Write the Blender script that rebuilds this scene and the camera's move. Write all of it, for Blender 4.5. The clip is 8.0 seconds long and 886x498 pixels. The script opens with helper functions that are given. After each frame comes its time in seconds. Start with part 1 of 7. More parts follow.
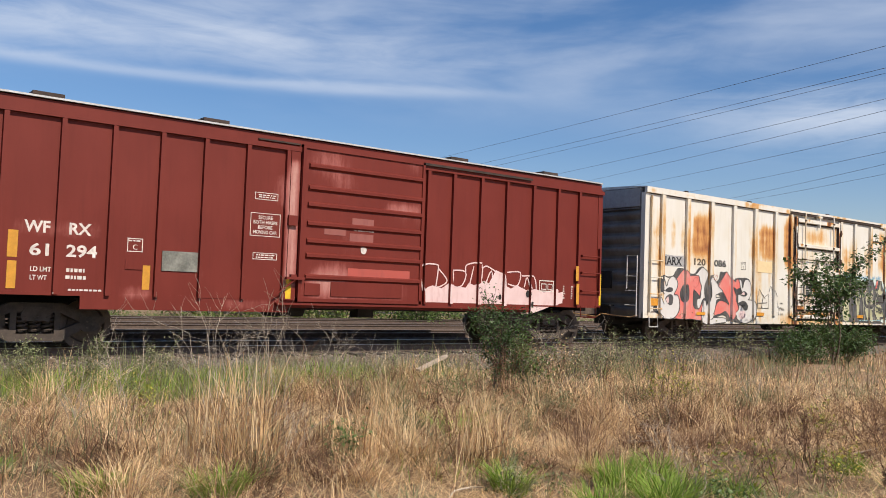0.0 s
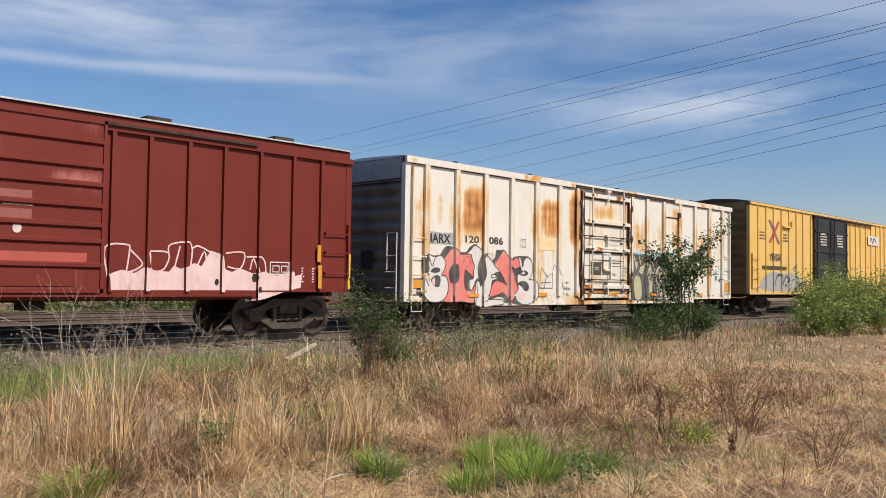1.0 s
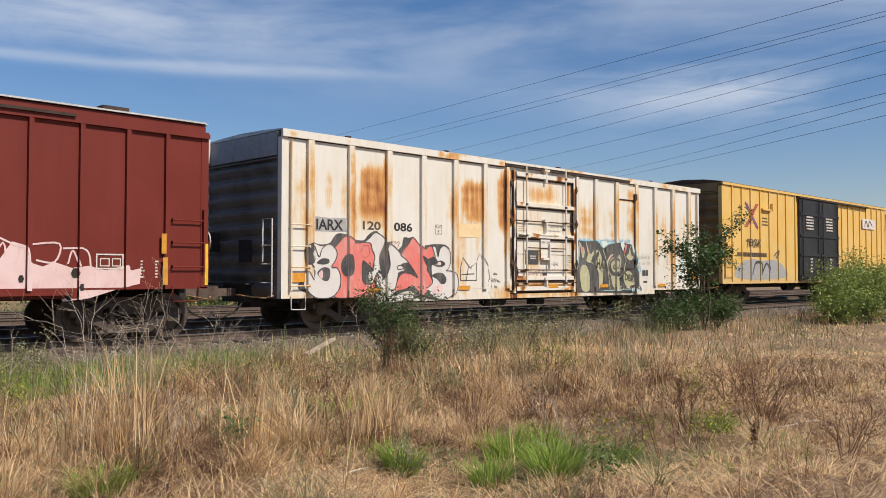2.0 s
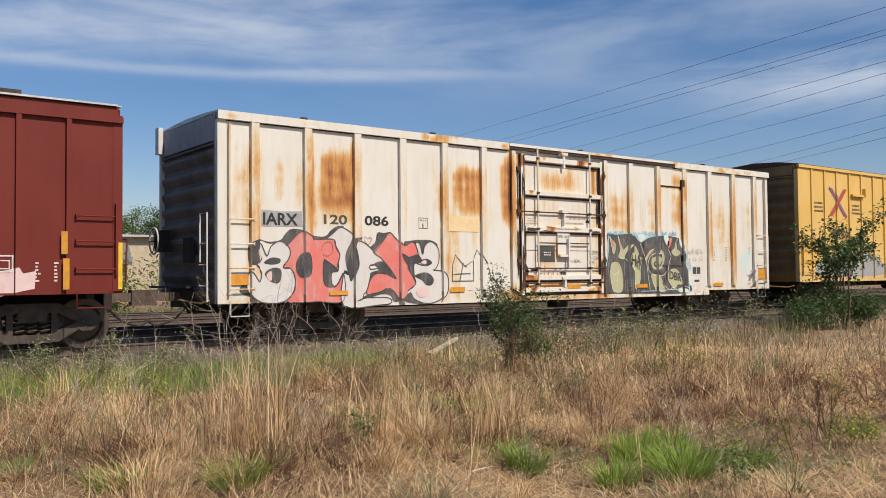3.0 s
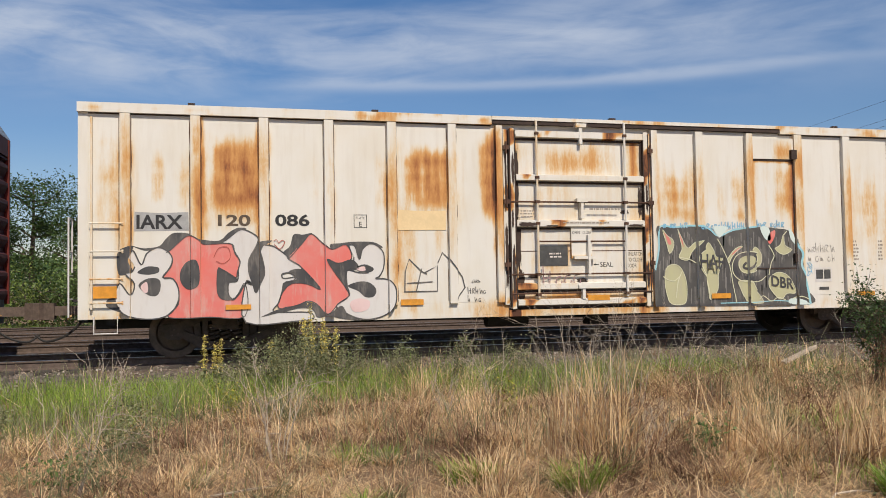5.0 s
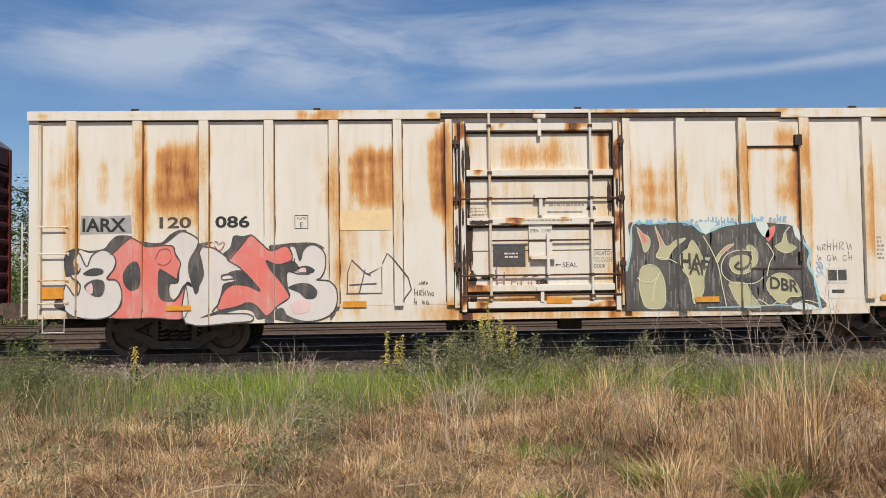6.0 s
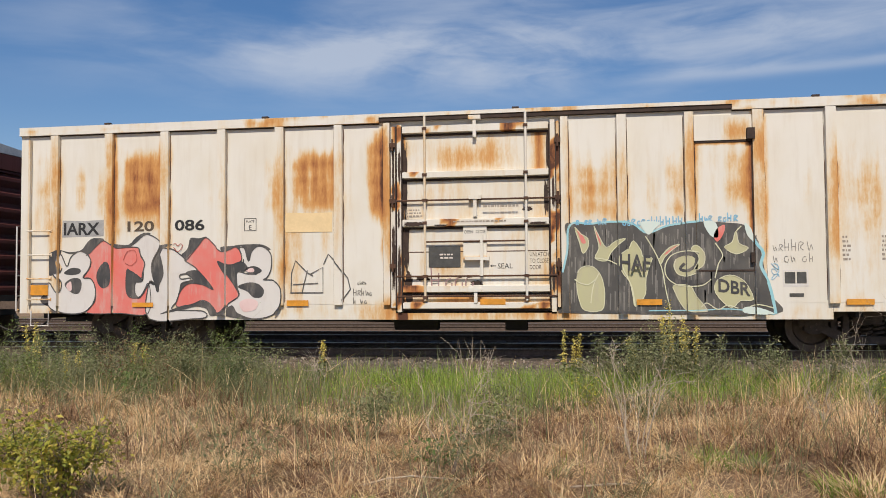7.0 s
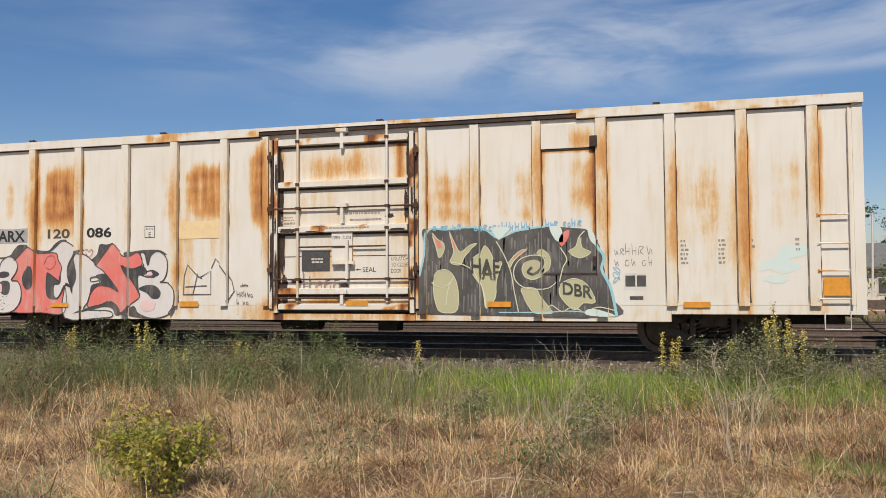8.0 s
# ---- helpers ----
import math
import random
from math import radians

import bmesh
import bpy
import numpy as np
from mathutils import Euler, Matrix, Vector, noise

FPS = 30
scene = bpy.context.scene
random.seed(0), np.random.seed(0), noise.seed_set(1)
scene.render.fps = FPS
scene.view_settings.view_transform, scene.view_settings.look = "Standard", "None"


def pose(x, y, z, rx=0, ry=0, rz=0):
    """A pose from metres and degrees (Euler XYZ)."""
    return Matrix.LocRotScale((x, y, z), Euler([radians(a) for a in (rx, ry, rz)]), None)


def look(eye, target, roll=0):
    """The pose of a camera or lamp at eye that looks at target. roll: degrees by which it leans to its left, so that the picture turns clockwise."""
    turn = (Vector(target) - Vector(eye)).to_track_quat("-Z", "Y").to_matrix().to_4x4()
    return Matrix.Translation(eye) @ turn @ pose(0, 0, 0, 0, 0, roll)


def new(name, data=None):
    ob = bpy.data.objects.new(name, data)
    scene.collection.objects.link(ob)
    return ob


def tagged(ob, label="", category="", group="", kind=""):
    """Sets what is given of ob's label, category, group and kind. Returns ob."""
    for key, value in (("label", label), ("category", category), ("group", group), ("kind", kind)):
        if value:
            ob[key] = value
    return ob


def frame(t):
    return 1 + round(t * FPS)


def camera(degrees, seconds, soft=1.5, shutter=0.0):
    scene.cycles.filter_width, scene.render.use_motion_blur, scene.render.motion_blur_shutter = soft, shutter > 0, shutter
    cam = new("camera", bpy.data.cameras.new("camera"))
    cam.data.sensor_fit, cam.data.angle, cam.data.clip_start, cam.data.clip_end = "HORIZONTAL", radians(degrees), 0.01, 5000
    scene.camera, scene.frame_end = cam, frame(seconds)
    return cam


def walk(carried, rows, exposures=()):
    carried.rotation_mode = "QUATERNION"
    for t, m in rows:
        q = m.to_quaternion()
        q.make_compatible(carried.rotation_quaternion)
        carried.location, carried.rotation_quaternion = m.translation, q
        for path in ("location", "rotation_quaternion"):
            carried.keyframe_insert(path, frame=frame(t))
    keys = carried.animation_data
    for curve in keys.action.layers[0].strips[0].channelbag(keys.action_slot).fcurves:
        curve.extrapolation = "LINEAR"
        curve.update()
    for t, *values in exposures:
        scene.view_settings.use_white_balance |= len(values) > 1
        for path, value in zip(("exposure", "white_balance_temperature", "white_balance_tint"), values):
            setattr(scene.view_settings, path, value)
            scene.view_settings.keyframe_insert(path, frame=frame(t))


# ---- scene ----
from mathutils.geometry import delaunay_2d_cdt

EYE = 1.65
PATH = [
    (0.0, -37.63, 2.92, -2.05), (0.5, -43.57, 2.63, -1.42), (1.0, -46.44, 2.23, -0.79), (1.2, -46.93, 2.07, -0.62),
    (2.3, -43.45, 1.65, 0.29), (2.5, -41.79, 1.65, 0.35), (3.0, -37.11, 1.77, 0.51), (3.5, -31.92, 1.97, 0.65),
    (4.0, -26.33, 2.17, 0.74), (4.5, -20.56, 2.30, 0.84), (4.7, -18.09, 2.31, 0.87), (5.8, -5.27, 2.42, 0.93), (6.0, -2.73, 2.40, 0.82),
    (6.5, 3.47, 2.37, 0.59), (7.0, 9.10, 2.39, 0.42), (7.5, 13.65, 2.40, 0.30), (8.0, 15.43, 2.51, 0.34)]
cam = camera(54.9, 8.0, soft=0.9)
walk(cam, [(t, pose(0, 0, EYE, 90 + p, r, y)) for t, y, p, r in PATH], exposures=[(0, 0.30), (1.0, 0.22), (2.5, 0.13), (5.0, 0.02), (8, -0.02)])

# how far the train has come along the track, second by second
RUN = [(0.0, 18.464), (0.5, 16.479), (1.0, 14.393), (2.5, 8.178), (3.5, 3.90), (4.5, -0.382), (6.0, -6.684), (7.0, -10.997), (8.0, -15.323)]
RAIL, SIDE, HALF = 0.44, 15.2, 1.6          # rail top, near side of the cars, half a car's width
MID = SIDE + HALF

# ---- sky, sun ----
SUN_AZ, SUN_EL = 172.0, 47.0                # clockwise from +y


def link(nt, a, b):
    nt.links.new(a, b)


def node(nt, kind, **kw):
    n = nt.nodes.new(kind)
    for k, v in kw.items():
        if k == "op":
            n.operation = v
        elif k == "blend":
            n.blend_type = v
        elif k == "dtype":
            n.data_type = v
    return n


def math_node(nt, op, a, b=None, c=None):
    n = nt.nodes.new("ShaderNodeMath")
    n.operation = op
    for i, v in enumerate((a, b, c)):
        if v is None:
            continue
        if isinstance(v, (int, float)):
            n.inputs[i].default_value = v
        else:
            nt.links.new(v, n.inputs[i])
    return n.outputs[0]


def smooth(nt, v, lo, hi, out0=0.0, out1=1.0):
    n = nt.nodes.new("ShaderNodeMapRange")
    n.interpolation_type = "SMOOTHSTEP"
    nt.links.new(v, n.inputs[0])
    for i, x in enumerate((lo, hi, out0, out1)):
        n.inputs[i + 1].default_value = x
    return n.outputs[0]


def noise_tex(nt, vec, scale, detail=4, rough=0.55, distort=0.0):
    n = nt.nodes.new("ShaderNodeTexNoise")
    n.inputs["Scale"].default_value = scale
    n.inputs["Detail"].default_value = detail
    n.inputs["Roughness"].default_value = rough
    n.inputs["Distortion"].default_value = distort
    if vec is not None:
        nt.links.new(vec, n.inputs["Vector"])
    return n.outputs["Fac"]


def mapped(nt, vec, scale=(1, 1, 1), loc=(0, 0, 0)):
    n = nt.nodes.new("ShaderNodeMapping")
    nt.links.new(vec, n.inputs[0])
    n.inputs["Location"].default_value = loc
    n.inputs["Scale"].default_value = scale
    return n.outputs[0]


def mix(nt, fac, a, b, blend="MIX"):
    n = nt.nodes.new("ShaderNodeMix")
    n.data_type, n.blend_type = "RGBA", blend
    for i, v in ((0, fac), (6, a), (7, b)):
        if isinstance(v, (int, float)):
            n.inputs[i].default_value = v
        elif isinstance(v, tuple):
            n.inputs[i].default_value = (*v[:3], 1)
        else:
            nt.links.new(v, n.inputs[i])
    return n.outputs[2]


def ramp(nt, fac, stops):
    n = nt.nodes.new("ShaderNodeValToRGB")
    nt.links.new(fac, n.inputs[0])
    e = n.color_ramp.elements
    while len(e) < len(stops):
        e.new(0.5)
    for el, (p, c) in zip(e, stops):
        el.position, el.color = p, (*c, 1)
    return n.outputs[0]


def build_world():
    w = bpy.data.worlds.new("sky")
    scene.world = w
    w.use_nodes = True
    nt = w.node_tree
    bg = nt.nodes["Background"]
    sky = nt.nodes.new("ShaderNodeTexSky")
    sky.sky_type, sky.sun_disc = "NISHITA", False
    sky.sun_elevation, sky.sun_rotation = radians(SUN_EL), radians(SUN_AZ)
    sky.air_density, sky.dust_density, sky.ozone_density = 1.0, 0.8, 1.6
    tc = nt.nodes.new("ShaderNodeTexCoord")
    sep = nt.nodes.new("ShaderNodeSeparateXYZ")
    link(nt, tc.outputs["Generated"], sep.inputs[0])
    az = math_node(nt, "ARCTAN2", sep.outputs[0], sep.outputs[1])
    el = math_node(nt, "ARCSINE", sep.outputs[2])
    comb = nt.nodes.new("ShaderNodeCombineXYZ")
    link(nt, az, comb.inputs[0])
    link(nt, el, comb.inputs[1])
    v = comb.outputs[0]
    # wide soft veils, and finer wisps drawn out along them
    broad = noise_tex(nt, mapped(nt, v, (2.2, 7.0, 1), (0.35, 0.2, 0)), 1.0, 5, 0.5, 0.5)
    wisp = noise_tex(nt, mapped(nt, v, (3.4, 17.0, 1), (1.3, 0.4, 0)), 1.0, 6, 0.52, 0.8)
    thread = noise_tex(nt, mapped(nt, v, (11.0, 46.0, 1), (0.3, 2.4, 0)), 1.0, 5, 0.6, 1.2)
    wisp = math_node(nt, "ADD", math_node(nt, "MULTIPLY", wisp, 0.8), math_node(nt, "MULTIPLY", thread, 0.2))
    cov = smooth(nt, el, radians(9.5), radians(15.5))
    fade = smooth(nt, el, radians(30), radians(60), 1.0, 0.4)
    body = smooth(nt, math_node(nt, "ADD", math_node(nt, "MULTIPLY", broad, 0.75), math_node(nt, "MULTIPLY", wisp, 0.35)), 0.44, 0.74)
    a = math_node(nt, "MULTIPLY", math_node(nt, "MULTIPLY", body, cov), fade)
    a = math_node(nt, "MULTIPLY", a, smooth(nt, az, radians(-42), radians(-14), 0.3, 1.0))
    # a long thin trail low in the sky
    d = math_node(nt, "SUBTRACT", el, math_node(nt, "MULTIPLY_ADD", math_node(nt, "SUBTRACT", wisp, 0.5), 0.02, radians(13.2)))
    line = math_node(nt, "EXPONENT", math_node(nt, "MULTIPLY", math_node(nt, "MULTIPLY", d, d), -26000.0))
    line = math_node(nt, "MULTIPLY", line, math_node(nt, "MULTIPLY", smooth(nt, az, radians(-2), radians(12)), smooth(nt, az, radians(30), radians(48), 1.0, 0.0)))
    # a bank of cirrus in the north-east, one in the north-west
    def bank(a0, e0, ra, re, amp, lo, hi):
        da = math_node(nt, "MULTIPLY", math_node(nt, "SUBTRACT", az, radians(a0)), 1 / radians(ra))
        de = math_node(nt, "MULTIPLY", math_node(nt, "SUBTRACT", el, radians(e0)), 1 / radians(re))
        g = math_node(nt, "EXPONENT", math_node(nt, "MULTIPLY", math_node(nt, "ADD", math_node(nt, "MULTIPLY", da, da), math_node(nt, "MULTIPLY", de, de)), -1.0))
        return math_node(nt, "MULTIPLY", math_node(nt, "MULTIPLY", g, amp), smooth(nt, wisp, lo, hi))
    b1 = bank(64, 11.6, 9, 1.9, 0.85, 0.33, 0.66)
    b2 = bank(-8, 15.3, 19, 2.5, 0.72, 0.30, 0.66)
    b3 = bank(20, 15.9, 20, 1.6, 0.38, 0.33, 0.68)
    tot = math_node(nt, "ADD", math_node(nt, "MULTIPLY", a, 0.49), math_node(nt, "MULTIPLY", line, 0.4))
    for b in (b1, b2, b3):
        tot = math_node(nt, "ADD", tot, b)
    tot = math_node(nt, "MINIMUM", tot, 0.72)
    hs = nt.nodes.new("ShaderNodeHueSaturation")
    hs.inputs["Saturation"].default_value, hs.inputs["Value"].default_value = 1.30, 0.94
    link(nt, sky.outputs[0], hs.inputs["Color"])
    tint = mix(nt, 1.0, hs.outputs[0], (1.05, 0.985, 1.07), "MULTIPLY")
    col = mix(nt, tot, tint, (6.0, 6.6, 7.7))
    link(nt, col, bg.inputs[0])
    bg.inputs[1].default_value = 0.092
    sun = new("sun", bpy.data.lights.new("sun", "SUN"))
    sun.data.energy, sun.data.angle, sun.data.color = 4.25, radians(0.53), (1.0, 0.90, 0.76)
    e, z = radians(SUN_EL), radians(SUN_AZ)
    sun.matrix_basis = look((40 * math.sin(z) * math.cos(e), 40 * math.cos(z) * math.cos(e), 40 * math.sin(e)), (0, 0, 0))


build_world()


# ---- materials ----
def material(name):
    m = bpy.data.materials.new(name)
    m.use_nodes = True
    nt = m.node_tree
    p = nt.nodes["Principled BSDF"]
    tc = nt.nodes.new("ShaderNodeTexCoord")
    return m, nt, p, tc.outputs["Object"]


def bump(nt, p, h, strength=0.3, dist=0.02):
    b = nt.nodes.new("ShaderNodeBump")
    b.inputs["Strength"].default_value, b.inputs["Distance"].default_value = strength, dist
    link(nt, h, b.inputs["Height"])
    link(nt, b.outputs[0], p.inputs["Normal"])


def painted_steel(name, base, pale, rust_stops, rough=0.55, grime=0.25, wav=0.02):
    """Weathered paint on sheet steel; the mesh attribute 'rust' says where it has begun to rust."""
    m, nt, p, v = material(name)
    at = nt.nodes.new("ShaderNodeAttribute")
    at.attribute_name = "rust"
    streak = noise_tex(nt, mapped(nt, v, (9, 9, 0.9)), 1.0, 6, 0.62)
    fine = noise_tex(nt, mapped(nt, v, (26, 26, 9)), 1.0, 5, 0.65)
    cloud = noise_tex(nt, mapped(nt, v, (1.3, 1.3, 0.9)), 1.0, 4, 0.5)
    mott = math_node(nt, "ADD", math_node(nt, "MULTIPLY", streak, 0.65), math_node(nt, "MULTIPLY", fine, 0.35))
    r = math_node(nt, "ADD", at.outputs["Fac"], math_node(nt, "MULTIPLY", math_node(nt, "SUBTRACT", mott, 0.5), math_node(nt, "MULTIPLY_ADD", at.outputs["Fac"], 1.5, 0.25)))
    r = math_node(nt, "MAXIMUM", r, 0.0)
    paint = mix(nt, smooth(nt, cloud, 0.35, 0.7), base, pale)
    paint = mix(nt, math_node(nt, "MULTIPLY", smooth(nt, streak, 0.46, 0.74), grime), paint, tuple(c * k for c, k in zip(base, (0.66, 0.56, 0.45))))
    stain = ramp(nt, r, rust_stops)
    col = mix(nt, smooth(nt, r, 0.10, 0.42), paint, stain)
    link(nt, col, p.inputs["Base Color"])
    link(nt, smooth(nt, r, 0.2, 0.8, rough, 0.9), p.inputs["Roughness"])
    p.inputs["Specular IOR Level"].default_value = 0.3
    bump(nt, p, math_node(nt, "ADD", math_node(nt, "MULTIPLY", cloud, 1.0), math_node(nt, "MULTIPLY", fine, 0.08)), 0.35, wav)
    return m


RUSTY = [(0.0, (0.66, 0.58, 0.44)), (0.25, (0.63, 0.46, 0.24)), (0.48, (0.54, 0.27, 0.09)), (0.75, (0.33, 0.13, 0.05)), (1.0, (0.09, 0.04, 0.026))]
WHITE = painted_steel("weathered_white_paint", (0.675, 0.655, 0.605), (0.645, 0.61, 0.535), RUSTY, grime=0.16)
RED = painted_steel("boxcar_red_paint", (0.140, 0.018, 0.011), (0.158, 0.022, 0.014), [(0.0, (0.22, 0.045, 0.035)), (0.4, (0.32, 0.10, 0.085)), (0.7, (0.45, 0.22, 0.19)), (1.0, (0.55, 0.36, 0.32))], 0.6, 0.25)
YELLOW = painted_steel("yellow_paint", (0.66, 0.42, 0.11), (0.68, 0.46, 0.16), RUSTY, 0.5, 0.2)
BROWN = painted_steel("brown_paint", (0.16, 0.085, 0.055), (0.2, 0.11, 0.07), RUSTY, 0.6, 0.3)
BLACKDOOR = painted_steel("black_paint", (0.022, 0.022, 0.024), (0.035, 0.034, 0.034), RUSTY, 0.5, 0.2)
# car ends: darker copies of the side paints, the ends' shade put into the colour
GREYEND = painted_steel("shaded_grey_paint", (0.22, 0.21, 0.20), (0.12, 0.112, 0.105), RUSTY, 0.7, 0.5)
OCHREEND = painted_steel("shaded_ochre_paint", (0.26, 0.17, 0.075), (0.16, 0.105, 0.055), RUSTY, 0.7, 0.5)
DARKEND = painted_steel("shaded_red_paint", (0.10, 0.028, 0.024), (0.07, 0.024, 0.02), RUSTY, 0.7, 0.5)
RUSTSTEEL = painted_steel("rust_streaked_steel", (0.105, 0.055, 0.036), (0.06, 0.034, 0.025), RUSTY, 0.8, 0.5)


def plain(name, col, rough=0.6, metal=0.0, var=0.25, scale=6.0, bmp=0.2):
    m, nt, p, v = material(name)
    n = noise_tex(nt, v, scale, 6, 0.6)
    n2 = noise_tex(nt, v, scale * 7, 4, 0.6)
    k = math_node(nt, "ADD", math_node(nt, "MULTIPLY", n, 0.7), math_node(nt, "MULTIPLY", n2, 0.3))
    c = mix(nt, smooth(nt, k, 0.3, 0.7), tuple(x * (1 - var) for x in col), tuple(min(1, x * (1 + var)) for x in col))
    link(nt, c, p.inputs["Base Color"])
    p.inputs["Roughness"].default_value, p.inputs["Metallic"].default_value = rough, metal
    if bmp:
        bump(nt, p, k, bmp, 0.01)
    return m


def sprayed(name, col, show=(0.5, 0.48, 0.43)):
    """Spray paint, faded and worn through in vertical scrapes."""
    m, nt, p, v = material(name)
    s = noise_tex(nt, mapped(nt, v, (7, 7, 1.6)), 1.0, 6, 0.65)
    f = noise_tex(nt, v, 2.2, 4, 0.55)
    c = mix(nt, smooth(nt, f, 0.35, 0.7), col, tuple(0.8 * a + 0.2 * b for a, b in zip(col, show)))
    c = mix(nt, math_node(nt, "MULTIPLY", smooth(nt, s, 0.5, 0.7), 0.42), c, show)
    link(nt, c, p.inputs["Base Color"])
    p.inputs["Roughness"].default_value = 0.6
    return m


SOOT = plain("sooty_black_steel", (0.018, 0.016, 0.015), 0.75, 0, 0.4)
TRUCKSTEEL = plain("dusty_cast_steel", (0.066, 0.05, 0.04), 0.8, 0, 0.4)
WHEELSTEEL = plain("worn_wheel_steel", (0.10, 0.075, 0.06), 0.5, 0.5, 0.3)
RAILRUST = plain("rusted_rail_side", (0.105, 0.075, 0.060), 0.8, 0, 0.35, 12)
RAILTOP = plain("polished_rail_top", (0.45, 0.43, 0.41), 0.3, 1.0, 0.1, 5, 0)
TIEWOOD = plain("creosoted_wood", (0.075, 0.06, 0.05), 0.9, 0, 0.4, 9, 0.5)
PRINTGREY = plain("worn_grey_stencil_paint", (0.28, 0.24, 0.20), 0.7, 0, 0.3, 18, 0)
INK = plain("black_stencil_paint", (0.02, 0.02, 0.022), 0.7, 0, 0.3, 20, 0)
FADEINK = plain("faded_black_stencil_paint", (0.085, 0.06, 0.04), 0.7, 0, 0.35, 14, 0)
PALEINK = plain("white_stencil_paint", (0.62, 0.56, 0.52), 0.7, 0, 0.25, 14, 0)
GREYPATCH = plain("grey_patch_paint", (0.33, 0.33, 0.33), 0.7, 0, 0.15, 8, 0)
CREAMPATCH = plain("cream_patch_paint", (0.72, 0.55, 0.31), 0.7, 0, 0.08, 4, 0)
DARKPLATE = plain("dark_grey_plate_paint", (0.06, 0.06, 0.058), 0.6, 0, 0.3, 8, 0)
ORANGE = plain("orange_reflective_tape", (0.62, 0.27, 0.03), 0.4, 0, 0.18, 9, 0)
AMBER = plain("yellow_reflective_tape", (0.55, 0.26, 0.03), 0.4, 0, 0.15, 9, 0)
SAFETY = plain("yellow_safety_paint", (0.70, 0.45, 0.02), 0.5, 0, 0.2, 9, 0)
ROOFPALE = plain("galvanised_roof_edge", (0.5, 0.5, 0.5), 0.5, 0.3, 0.2, 4)
# dark rusted steel, also the tone of strips drawn for shadow
ROOFDARK = plain("dark_rust_and_shade", (0.042, 0.026, 0.02), 0.85, 0, 0.5, 5)
TIN = plain("scuffed_tin_plate", (0.22, 0.22, 0.19), 0.5, 0.2, 0.5, 3)
PINK = sprayed("coral_spray_paint", (0.66, 0.155, 0.13))
CHALK = sprayed("off_white_spray_paint", (0.62, 0.60, 0.58), (0.5, 0.45, 0.42))
COAL = sprayed("charcoal_spray_paint", (0.045, 0.045, 0.048), (0.28, 0.25, 0.22))
SMOKE = sprayed("washed_grey_spray_paint", (0.062, 0.060, 0.058), (0.24, 0.225, 0.20))
PALELIME = sprayed("cream_lime_spray_paint", (0.60, 0.60, 0.42), (0.5, 0.46, 0.38))
BLUSH = sprayed("rubbed_red_paint", (0.27, 0.085, 0.07), (0.2, 0.05, 0.04))
SMOKE2 = sprayed("rubbed_grey_spray_paint", (0.17, 0.16, 0.15), (0.33, 0.3, 0.26))
LIME = sprayed("pale_lime_spray_paint", (0.45, 0.44, 0.26), (0.40, 0.36, 0.29))
CYAN = sprayed("pale_cyan_spray_paint", (0.24, 0.52, 0.60), (0.6, 0.62, 0.6))
MIST = sprayed("faint_cyan_spray_paint", (0.55, 0.66, 0.63), (0.68, 0.66, 0.6))
BLUE = sprayed("sky_blue_spray_paint", (0.16, 0.42, 0.62))
ROSE = sprayed("pale_pink_spray_paint", (0.70, 0.53, 0.52), (0.45, 0.2, 0.18))
SCARLET = sprayed("faded_red_patch_paint", (0.40, 0.075, 0.055), (0.25, 0.06, 0.05))
MAUVE = sprayed("rubbed_mauve_paint", (0.27, 0.15, 0.16), (0.5, 0.42, 0.36))
NAVY = sprayed("navy_paint", (0.06, 0.06, 0.2))


